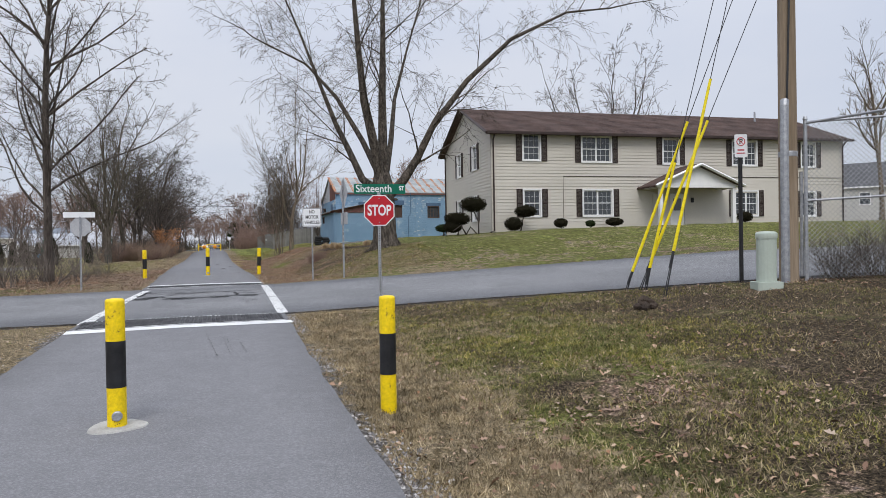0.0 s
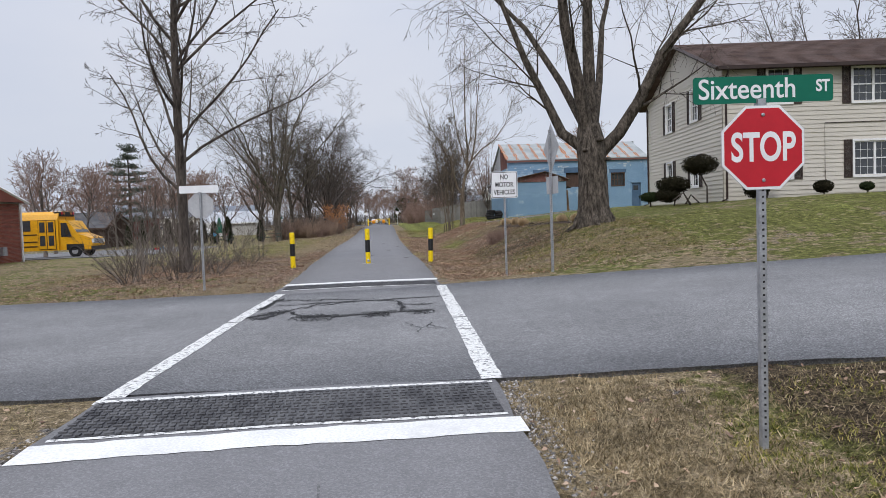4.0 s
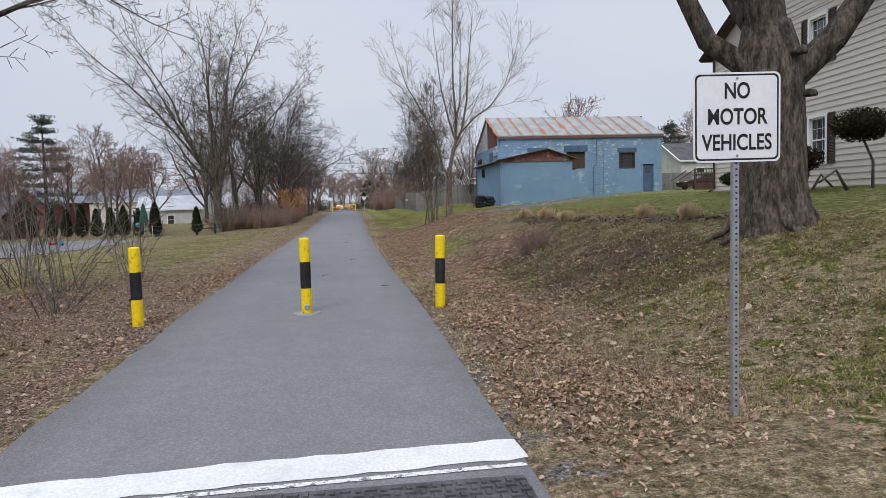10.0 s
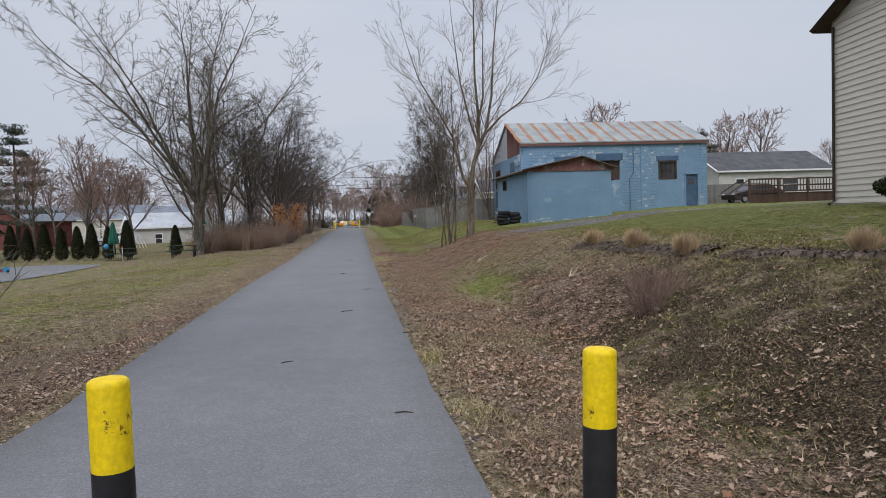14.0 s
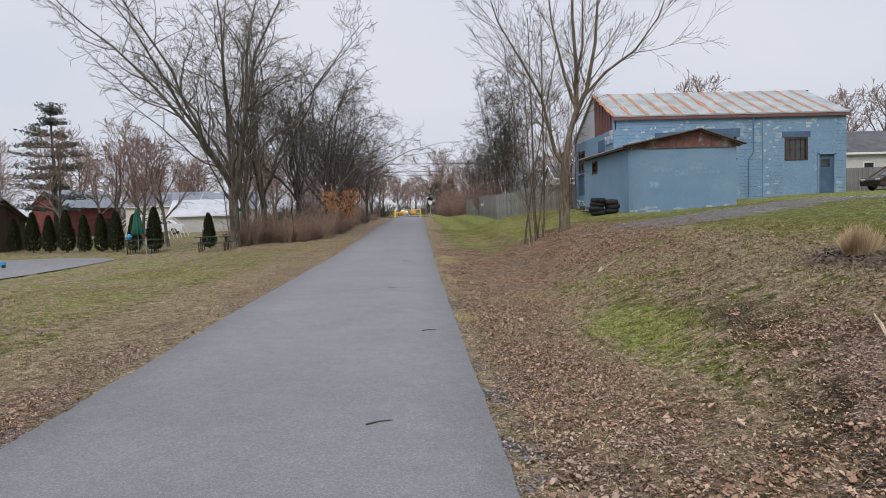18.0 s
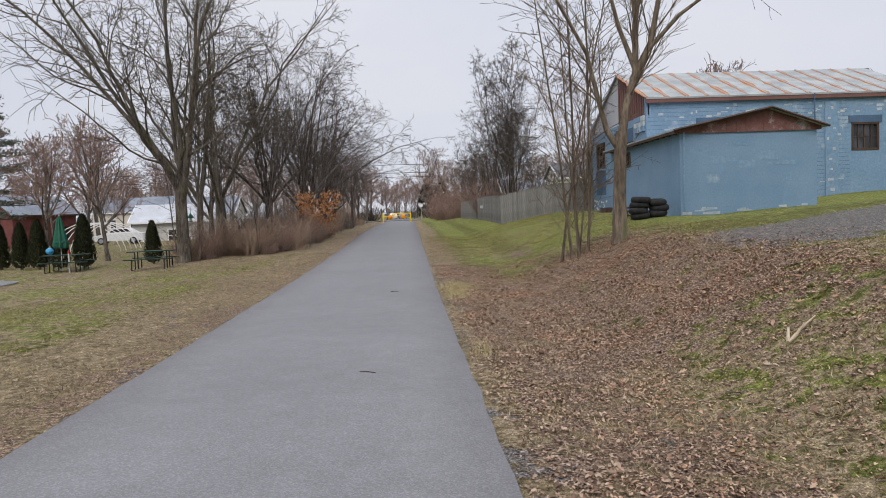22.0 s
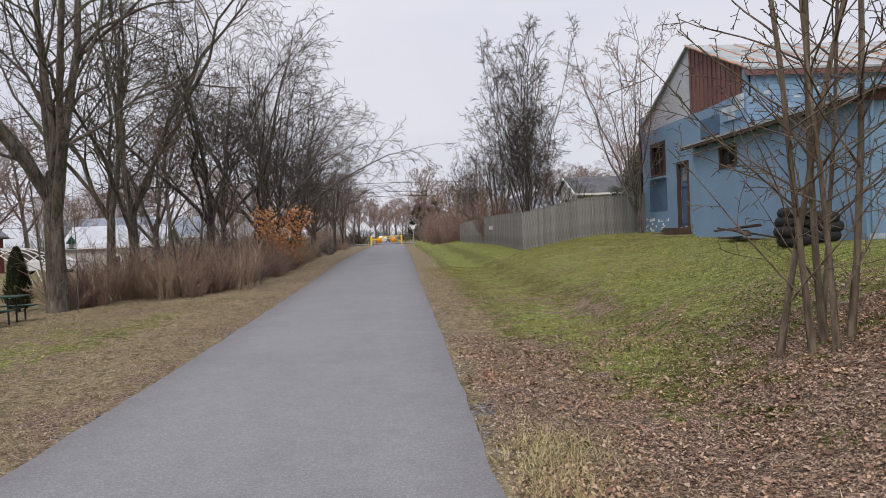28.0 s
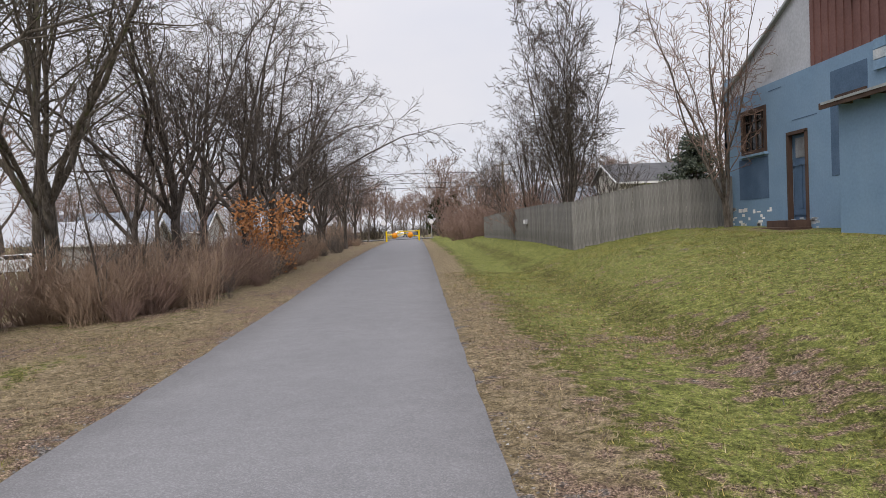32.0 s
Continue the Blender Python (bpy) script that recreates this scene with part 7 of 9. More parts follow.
tyre_mesh = torus(MB(), 0.27, 0.1, 0, 0, 0.12)
tyre_mesh.smooth = True
tyre_mesh = tyre_mesh.mesh("tyre")
rng0 = random.Random(6)
for ix in range(2):
    for iz in range(4 - ix):
        x, y = 9.35 + ix * 0.7 + rng0.uniform(-0.06, 0.06), 65.3 + rng0.uniform(-0.05, 0.05)
        ob = part("tyre", tyre_mesh, "tyre")
        ob.matrix_world = pose(x, y, ground_z(x, y) + iz * 0.2 + 0.02, rng0.uniform(-9, 9), rng0.uniform(-7, 7), 0)
        tagged(ob, "old black tyre stacked against the blue wall", "tyre", "stacked tyres")

rng0 = random.Random(16)
for i in range(7):
    x, y = 9.9 + rng0.uniform(-0.3, 0.3), 68.6 + rng0.uniform(-0.5, 0.5)
    z = ground_z(x, y) + 0.06 + 0.05 * i
    ob = part("scrap_plank", MB().box(0, 0, 0, 0.14, rng0.uniform(1.0, 2.0), 0.04), "brownwood")
    ob.matrix_world = pose(x, y, z, rng0.uniform(-6, 12), rng0.uniform(-5, 5), rng0.uniform(-60, 60))
    tagged(ob, "dark scrap plank heaped by the wall", "plank", "scrap heap")


# ---- other buildings ----
def gable_house(name, m, L, D, H, R, wall, roof, label, windows=(), trim="trimw", over=0.3, base=0.8, siding=None):
    """A plain gabled building: ridge along x, front at y=0."""
    t = thing(name, m, label, "house")
    holes = [(c - w / 2, c + w / 2, z - h / 2, z + h / 2) for c, z, w, h in windows]
    part("front_wall", wall_with_holes(MB(), 0, L, -base, H, holes, 0.15), wall, t)
    if siding:
        part("siding", siding_rows(0, L, 0, H, holes, siding), wall, t)
    part("back_wall", MB().box(L / 2, D - 0.08, H / 2 - base / 2, L, 0.15, H + base), wall, t)
    for nm, x in (("west_wall", 0.0), ("east_wall", L - 0.15)):
        part(nm, MB().prism([(0.16, -base), (D - 0.16, -base), (D - 0.16, H), (D / 2, H + R), (0.16, H)], 0.15, Matrix(((0, 0, 1, x), (1, 0, 0, 0), (0, 1, 0, 0), (0, 0, 0, 1)))), wall, t)
    for nm, y0 in (("front_roof", -over), ("back_roof", D + over)):
        k = MB()
        sl = R / (D / 2)
        z0 = H - over * sl
        for x in (-over, L + over):
            k.v += [(x, y0, z0 + 0.1), (x, D / 2, H + R + 0.12), (x, D / 2, H + R), (x, y0, z0)]
        k.f += [(0, 1, 5, 4), (3, 7, 6, 2), (0, 3, 2, 1), (4, 5, 6, 7), (0, 4, 7, 3)]
        part(nm, k, roof, t)
    for x in (-over - 0.02, L + over + 0.02):
        for y0 in (-over, D + over):
            part("barge_board", MB().tube([(x, y0, H - over * R / (D / 2) + 0.04), (x, D / 2, H + R + 0.05)], 0.08, 4), trim, t)
    part("fascia", MB().box(L / 2, -over - 0.02, H - over * R / (D / 2) + 0.02, L + 2 * over, 0.04, 0.16), trim, t)
    for c, z, w, h in windows:
        w1 = part("window", MB().box(c, 0, z + h / 2, w + 0.1, 0.08, 0.08).box(c, 0, z - h / 2, w + 0.1, 0.08, 0.08).box(c - w / 2, 0, z, 0.08, 0.08, h).box(c + w / 2, 0, z, 0.08, 0.08, h).box(c, 0, z, w, 0.05, 0.05), trim, t)
        part("pane", MB().box(c, 0.06, z, w, 0.02, h), "glass", w1)
    return t


gable_house("red_barn", pose(-36.0, 105.4, -0.5, 0, 0, 62), 6.5, 5.6, 3.5, 1.7, "barnred", "slate", "dark red barn with a blue-grey metal roof", ((5.2, 1.6, 0.9, 1.2),), "brownwood")
gable_house("white_shed", pose(-25.4, 106, -0.8, 0, 0, 6), 7.2, 5.5, 2.7, 1.5, "whitepaint", "palemetal", "long pale shed with a pale metal roof", ((3.6, 1.3, 0.8, 1.2),), siding=0.2)
gable_house("cream_house", pose(-47, 146, -0.9), 13, 9, 4.4, 2.2, "siding", "slate", "cream house behind the hedge", ((3.0, 2.6, 0.9, 1.3), (6.0, 2.6, 0.9, 1.3), (9.5, 2.6, 1.6, 1.3)), siding=0.2)
gable_house("white_house", pose(-34, 142, -0.8), 9, 8, 3.6, 2.4, "whitepaint", "slate", "white house beyond the trees", ((2.5, 2.0, 1.0, 1.3), (6.5, 2.0, 1.0, 1.3)))
gable_house("brown_outbuilding", pose(-35, 77, -0.55, 0, 0, -6), 8, 5, 2.3, 1.4, "brownwood", "greyshingle", "dark brown outbuilding among the trees", ((2.0, 1.3, 0.8, 0.8),), "brownwood")
gable_house("grey_roofed_house", pose(35.8, 88, 2.1, 0, 0, 0), 12, 8.5, 3.4, 2.0, "whitepaint", "greyshingle", "low pale house with a dark grey roof", ((2.2, 1.9, 0.9, 1.3), (7.5, 1.9, 1.6, 1.3)), siding=0.2)
gable_house("yellow_house", pose(16.6, 110, 0.9, 0, 0, 0), 7, 8, 4.0, 1.6, "siding", "greyshingle", "pale yellow house behind the fence", ((2.0, 2.6, 0.9, 1.2), (5.0, 2.6, 0.9, 1.2)), siding=0.2)
gable_house("white_garage", pose(11.0, 112, 0.8, 0, 0, 0), 4.5, 5, 2.8, 1.2, "whitepaint", "slate", "small white garage behind the fence")
gable_house("grey_house", pose(66, 58, 1.8, 0, 0, -50), 11, 9, 5.0, 2.8, "whitepaint", "greyshingle", "pale house with a grey roof down the street", ((2.5, 3.6, 1.0, 1.3), (8, 3.6, 1.0, 1.3)), siding=0.2)
porch_house = gable_house("porch_house", pose(38.3, 73.6, 2.0, 0, 0, -39), 9, 7, 3.5, 0.8, "darkblue", "greyshingle", "dark grey house with a timber deck", ((0.75, 2.1, 0.75, 1.4), (2.75, 2.1, 0.75, 1.4), (6.0, 2.1, 0.9, 1.3)))
part("house_door", MB().box(1.75, -0.03, 1.85, 0.85, 0.06, 2.0), "greyboard", porch_house)


def build_deck():
    x0, x1, y0, y1, z = 26.9, 37.5, 68.2, 72.6, 2.0
    t = thing("timber_deck", pose(0, 0, 0), "dark brown timber deck with steps and lattice rail", "deck")
    h = z + 0.75
    for i in range(24):
        part("deck_board", MB().box(x0 + (x1 - x0) * (i + 0.5) / 24, (y0 + y1) / 2, h, 0.19, y1 - y0, 0.04), "brownwood", t)
    for i in range(6):
        part("deck_post", MB().box(x0 + (x1 - x0) * i / 5, y0 + 0.06, z + 0.6, 0.1, 0.1, 2.3), "brownwood", t)
    for hh in (h + 0.95, h + 0.5, h + 0.12):
        part("rail", MB().box((x0 + x1) / 2, y0 + 0.05, hh, x1 - x0, 0.05, 0.1), "brownwood", t)
    for i in range(50):
        part("baluster", MB().box(x0 + (x1 - x0) * (i + 0.5) / 50, y0 + 0.04, h + 0.53, 0.04, 0.03, 0.85), "brownwood", t)
    for i in range(4):
        part("step", MB().box(x0 - 0.2 - 0.28 * i, y0 + 0.8, h - 0.19 * (i + 1), 0.3, 1.2, 0.05), "brownwood", t)
    for s in (0.2, 1.4):
        part("stair_rail", MB().tube([(x0, y0 + s, h + 0.9), (x0 - 1.3, y0 + s, h + 0.1)], 0.04, 4), "brownwood", t)
    part("skirt_board", MB().box((x0 + x1) / 2, y0 + 0.1, z + 0.3, x1 - x0, 0.04, 0.8), "brownwood", t)


build_deck()


def build_back_fence():
    t = thing("privacy_fence", pose(0, 0, 0), "dark plank fence between yards", "fence")
    me = MB().box(0, 0, 0.8, 0.14, 0.02, 1.7).mesh("plank")
    for i in range(64):
        x = 26.6 + i * 0.15
        part("plank", me, "greyboard", t, at=pose(x, 80.5, ground_z(x, 80.5)))
    part("rail", MB().tube([(26.5, 80.55, 3.2), (36.2, 80.55, 3.3)], 0.04, 4), "greyboard", t)


build_back_fence()


def build_brick():
    x1, y0, y1, z = -19.6, 37.0, 46.2, -0.35
    t = thing("brick_building", pose(0, 0, 0), "low red brick building with white trim", "building")
    H = 3.45
    part("east_wall", MB().box(x1 - 0.16, (y0 + y1) / 2, z + H / 2, 0.3, y1 - y0, H), "mortar", t)
    part("north_wall", MB().box(x1 - 6, y1 - 0.15, z + H / 2, 11.4, 0.3, H), "brick", t)
    part("south_wall", MB().box(x1 - 6, y0 + 0.15, z + H / 2, 11.4, 0.3, H), "brick", t)
    part("west_wall", MB().box(x1 - 11.9, (y0 + y1) / 2, z + H / 2, 0.3, y1 - y0, H), "brick", t)
    br = MB()
    r = 0
    zz = z + 0.1
    while zz < z + H - 0.08:
        y = y0 + (0.1 if r % 2 else 0.0)
        while y < y1 - 0.2:
            br.box(x1, y + 0.1, zz + 0.03, 0.03, 0.195, 0.058)
            y += 0.21
        zz += 0.07
        r += 1
    tagged(part("bricks", br, island_mat("brick_face", ((0.0, (0.17, 0.05, 0.035)), (0.5, (0.23, 0.075, 0.05)), (1.0, (0.28, 0.1, 0.07)))), t), kind="stuff")
    part("roof", MB().prism([(y0 - 0.3, 0), (y1 + 0.3, 0), ((y0 + y1) / 2, 1.3)], 12.6, Matrix(((0, 0, -1, x1 + 0.3), (1, 0, 0, 0), (0, 1, 0, z + H), (0, 0, 0, 1)))), "greyshingle", t)
    part("barge_board", MB().tube([(x1 + 0.32, y0 - 0.3, z + H), (x1 + 0.32, (y0 + y1) / 2, z + H + 1.3)], 0.09, 4).tube([(x1 + 0.32, y1 + 0.3, z + H), (x1 + 0.32, (y0 + y1) / 2, z + H + 1.3)], 0.09, 4), "trimw", t)
    part("downspout", MB().tube([(x1 + 0.1, y1 - 0.1, z + H - 0.1), (x1 + 0.1, y1 - 0.1, z + 0.1)], 0.05, 6), "trimw", t)
    part("gable", MB().prism([(y0, 0.02), (y1, 0.02), ((y0 + y1) / 2, 1.22)], 0.03, Matrix(((0, 0, 1, x1 + 0.3), (1, 0, 0, 0), (0, 1, 0, z + H), (0, 0, 0, 1)))), "brick", t)
    w = part("window", MB().box(x1 + 0.04, 41.0, 2.8, 0.1, 1.0, 0.09).box(x1 + 0.04, 41.0, 1.76, 0.12, 1.06, 0.09).box(x1 + 0.04, 40.55, 2.28, 0.1, 0.09, 0.95).box(x1 + 0.04, 41.45, 2.28, 0.1, 0.09, 0.95), "trimw", t)
    part("pane", MB().box(x1 + 0.03, 41.0, 2.28, 0.03, 0.82, 0.96), "glass", w)
    part("gas_meter", MB().box(x1 + 0.2, 44.0, z + 0.9, 0.25, 0.35, 0.45, bev=0.05), "galv", t)


build_brick()


def build_verge_pole():
    x, y = -16.5, 30.7
    g = ground_z(x, y)
    t = thing("utility_pole", pose(x, y, g), "wooden utility pole with guarded guy wires on the verge", "utility pole")
    part("pole", MB().lathe([(0.17, -0.4), (0.13, 9.6), (0.05, 9.65)], sides=10), "polewood", t)
    part("crossarm", MB().box(0, 0, 9.0, 0.1, 2.2, 0.12), "polewood", t)
    for bx, by, top in ((-11.25, 28.5, 9.0), (-11.4, 28.62, 8.2)):
        a = Vector((bx - x, by - y, ground_z(bx, by) - g - 0.1))
        b = Vector((0, 0, top))
        part("guy_wire", MB().tube([tuple(a), tuple(b)], 0.008, 5), "wire", t)
        part("guy_guard", MB().tube([tuple(a.lerp(b, 0.01)), tuple(a.lerp(b, 0.21))], [0.026, 0.022], 8), "guytan", t, "faded tan plastic guy guard")


M["guytan"] = grainy("faded_tan_guard", (0.42, 0.33, 0.14), (0.5, 0.4, 0.18), 4, 20, 0.6, bump=0.04)
build_verge_pole()


# ---- school bus ----
def build_bus():
    # local: x forward, y to its left; the door side faces -y
    x, y = -17.3, 50.6
    t = thing("school_bus", pose(x - 7.1, y, ground_z(x - 3, y) + 0.02), "short yellow school bus parked beside the brick building", "bus")
    prof = [(-1.15, 0.45), (1.15, 0.45), (1.15, 2.3), (1.05, 2.6), (0.75, 2.78), (-0.75, 2.78), (-1.05, 2.6), (-1.15, 2.3)]
    along = Matrix(((0, 0, 1, 0), (1, 0, 0, 0), (0, 1, 0, 0), (0, 0, 0, 1)))
    part("body", MB().prism(prof, 5.25, along), "busyellow", t)
    cab = [(5.25, 0.45), (7.0, 0.45), (7.08, 0.75), (7.0, 1.15), (6.25, 1.42), (5.75, 2.2), (5.25, 2.25)]
    cb = MB()
    for yy in (-1.0, 1.0):
        cb.v += [(a, yy * (1 if a < 5.8 else 0.92), b) for a, b in cab]
    n = len(cab)
    cb.f += [tuple(range(n - 1, -1, -1)), tuple(range(n, 2 * n))] + [(i, (i + 1) % n, n + (i + 1) % n, n + i) for i in range(n)]
    part("cab", cb, "busyellow", t)
    part("windshield", MB().prism([(-0.85, 0), (0.85, 0), (0.75, 0.8), (-0.75, 0.8)], 0.02, Matrix(((0, -0.62, 0.78, 6.2), (1, 0, 0, 0), (0, 0.78, 0.62, 1.5), (0, 0, 0, 1)))), "glass", t)
    for i in range(3):
        w = part("side_window", MB().box(1.3 + i * 0.98, -1.16, 1.95, 0.86, 0.03, 0.62, bev=0.0), "glass", t)
        part("window_bar", MB().box(1.3 + i * 0.98, -1.18, 1.95, 0.86, 0.02, 0.03), "black", w)
    d = part("door", MB().box(4.62, -1.165, 1.4, 1.0, 0.03, 1.75), "black", t)
    for dx in (-0.25, 0.25):
        part("door_leaf", MB().box(4.62 + dx, -1.19, 1.4, 0.45, 0.02, 1.7), "busyellow", d)
        part("door_glass", MB().box(4.62 + dx, -1.205, 1.85, 0.3, 0.02, 0.6).box(4.62 + dx, -1.205, 1.05, 0.3, 0.02, 0.6), "glass", d)
    part("cab_window", MB().prism([(5.35, 1.25), (5.95, 1.25), (5.68, 2.08), (5.35, 2.08)], 0.02, Matrix(((1, 0, 0, 0), (0, 0, -1, -1.0), (0, 1, 0, 0), (0, 0, 0, 1)))), "glass", t)
    for z in (0.72, 1.0, 1.42):
        part("rub_rail", MB().box(2.3, -1.16, z, 3.5, 0.03, 0.06), "black", t)
    part("roof_cap", MB().box(5.12, 0, 2.62, 0.42, 1.9, 0.28, bev=0.08), "black", t, "black cap with warning lamps")
    for yy in (-0.75, -0.45, 0.45, 0.75):
        part("warning_lamp", MB().lathe([(0.08, 0), (0.07, 0.03)], sides=12), "sign_red" if abs(yy) > 0.5 else "orangeleaf", t, at=pose(5.34, yy, 2.66, 0, 90, 0))
    wheel = torus(MB(), 0.27, 0.12, 0, 0, 0, 24, 8)
    wheel.smooth = True
    for wx, wy in ((6.1, -0.92), (1.3, -0.98), (6.1, 0.92), (1.3, 0.98)):
        w = part("wheel", MB().lathe([(0.2, -0.1), (0.2, 0.1)], sides=16), "galv", t, at=pose(wx, wy, 0.39, 90, 0, 0))
        part("tyre", wheel, "tyre", w)
    part("wheel_arch", MB().box(6.1, -0.95, 0.62, 1.0, 0.14, 0.36, bev=0.05), "black", t)
    part("bumper", MB().box(7.1, 0, 0.52, 0.14, 2.0, 0.24, bev=0.03), "black", t)
    part("grille", MB().box(7.06, 0, 0.95, 0.06, 1.2, 0.3), "galv", t)
    for yy in (-0.75, 0.75):
        part("headlamp", MB().box(7.06, yy, 0.95, 0.06, 0.26, 0.24, bev=0.02), "sign_white", t)
    part("mirror", MB().tube([(5.6, -1.0, 1.7), (5.8, -1.35, 1.75)], 0.02, 5).box(5.82, -1.4, 1.6, 0.06, 0.2, 0.4), "black", t)


build_bus()


def build_car(x, y, turn, mat, label):
    t = thing("parked_car", pose(x, y, ground_z(x, y) + 0.02, 0, 0, turn), label, "car", "parked cars")
    prof = [(-2.15, 0.3), (2.15, 0.3), (2.2, 0.62), (1.9, 0.8), (1.0, 0.92), (0.4, 1.38), (-0.9, 1.42), (-1.6, 0.98), (-2.15, 0.92)]
    mb = MB()
    n = len(prof)
    for yy in (-0.86, 0.86):
        mb.v += [(a, yy * (0.82 if b > 1.1 else 1.0), b) for a, b in prof]
    mb.f += [tuple(range(n - 1, -1, -1)), tuple(range(n, 2 * n))] + [(i, (i + 1) % n, n + (i + 1) % n, n + i) for i in range(n)]
    part("body", mb, mat, t)
    for s in (-1, 1):
        part("side_glass", MB().prism([(-1.35, 0.98), (0.8, 0.96), (0.35, 1.32), (-0.85, 1.35)], 0.06, Matrix(((1, 0, 0, 0), (0, 0, s, s * 0.76), (0, 1, 0, 0), (0, 0, 0, 1)))), "glass", t)
    part("windshield", MB().prism([(-0.68, 0.0), (0.68, 0.0), (0.6, 0.6), (-0.6, 0.6)], 0.03, Matrix(((0, -0.8, 0.6, 0.97), (1, 0, 0, 0), (0, 0.6, 0.8, 0.93), (0, 0, 0, 1)))), "glass", t)
    for wx in (-1.3, 1.35):
        for wy in (-0.8, 0.8):
            w = part("wheel", MB().lathe([(0.2, -0.1), (0.2, 0.1)], sides=14), "galv", t, at=pose(wx, wy, 0.32, 90, 0, 0))
            part("tyre", torus(MB(), 0.23, 0.09, 0, 0, 0, 16, 6), "tyre", w)
    for wy in (-0.6, 0.6):
        part("headlamp", MB().box(2.17, wy, 0.68, 0.06, 0.3, 0.14), "sign_white", t)


build_car(-25.3, 102.8, 190, "carwhite", "white parked car seen from its side")
build_car(31.2, 74.8, 185, "shutter", "dark car parked behind the deck")
build_car(-2.6, 196.0, 90, "carwhite", "white car on the far street")
build_car(-0.2, 203.0, 80, "slate", "grey car on the far street")


# ---- picnic corner ----
def picnic_table(x, y, turn, label):
    z = rough_z(x, y)
    t = thing("picnic_table", pose(x, y, z, 0, 0, turn), label, "picnic table", "picnic tables")
    for i in range(5):
        part("top_slat", MB().box(0, -0.3 + 0.15 * i, 0.75, 1.85, 0.14, 0.03), "greenplastic", t)
    for s in (-1, 1):
        part("bench_seat", MB().box(0, s * 0.75, 0.45, 1.85, 0.26, 0.03), "greenplastic", t)
        part("leg_frame", MB().tube([(s * 0.62, -0.25, 0.73), (s * 0.62, -0.25, 0.03), (s * 0.62, -0.82, 0.03), (s * 0.62, -0.82, 0.43)], 0.025, 6).tube([(s * 0.62, 0.25, 0.73), (s * 0.62, 0.25, 0.03), (s * 0.62, 0.82, 0.03), (s * 0.62, 0.82, 0.43)], 0.025, 6).tube([(s * 0.62, -0.8, 0.4), (s * 0.62, 0.8, 0.4)], 0.025, 6), "black", t)


picnic_table(-10.0, 68.9, 8, "dark green metal picnic table on the lawn")
picnic_table(-14.5, 71.0, 8, "dark green picnic table under a closed umbrella")


def build_umbrella():
    x, y = -15.0, 71.6
    t = thing("patio_umbrella", pose(x, y, rough_z(x, y)), "closed green canvas umbrella standing through the table", "umbrella")
    part("pole", MB().lathe([(0.02, 0), (0.02, 2.5), (0.03, 2.52), (0.01, 2.56)], sides=8), "whitepaint", t)
    can = MB()
    n = 16
    prof = [(0.03, 2.5), (0.11, 2.3), (0.19, 1.8), (0.27, 1.35), (0.29, 1.15), (0.24, 1.05)]
    o = 0
    for r, h in prof:
        for j in range(n):
            c, s = CIRC[n][j]
            k = r * (1.15 if j % 2 else 0.75)
            can.v.append((c * k, s * k, h))
    for i in range(len(prof) - 1):
        for j in range(n):
            j2 = (j + 1) % n
            can.f.append((i * n + j, i * n + j2, (i + 1) * n + j2, (i + 1) * n + j))
    part("canopy", can, "umbrella", t)
    part("strap", MB().lathe([(0.28, 1.28), (0.285, 1.3), (0.285, 1.36), (0.27, 1.38)], sides=16), "umbrella", t)
    x, y = -14.1, 70.4
    t = thing("marker_post", pose(x, y, rough_z(x, y)), "thin white marker stake in the grass", "stake")
    part("stake", MB().box(0, 0, 0.4, 0.05, 0.05, 0.9), "whitepaint", t)
    part("cap", MB().lathe([(0.04, 0.85), (0.05, 0.9), (0.02, 0.96)], sides=8), "sign_red", t, "red cap")
    x, y = -15.4, 71.4
    t = part("ball", MB().lathe([(0.03, 0), (0.12, 0.05), (0.17, 0.16), (0.12, 0.27), (0.03, 0.32)], sides=14), "sky_blue")
    t.matrix_world = pose(x, y, rough_z(x, y) + 0.765)
    tagged(t, "light blue plastic bucket on the table", "bucket")


M["sky_blue"] = grainy("light_blue_plastic", (0.05, 0.28, 0.5), (0.06, 0.32, 0.55), 3, 20, 0.5, bump=0)
build_umbrella()


def arbor_mesh(seed):
    rng = random.Random(seed)
    mb = MB()
    for i in range(2600):
        h = rng.random() ** 0.8
        a = rng.uniform(0, 6.28)
        rr = 0.48 * (1 - h) ** 0.55 * (0.55 + 0.45 * min(1, h * 6)) * (0.7 + 0.3 * rng.random()) * (1 + 0.15 * noise.noise((math.cos(a) * 2, math.sin(a) * 2, h * 5 + seed)))
        c, s = math.cos(a), math.sin(a)
        p = Vector((rr * c, rr * s, 0.08 + h * 2.5))
        w = Vector((-s, c, 0)) * rng.uniform(0.02, 0.04)
        u = Vector((c * 0.35, s * 0.35, 1)).normalized() * rng.uniform(0.07, 0.14)
        o = len(mb.v)
        mb.v += [tuple(p - w), tuple(p + w), tuple(p + u + w * 0.4), tuple(p + u * 1.2 - w * 0.3)]
        mb.f.append((o, o + 1, o + 2, o + 3))
    return mb.mesh("foliage")


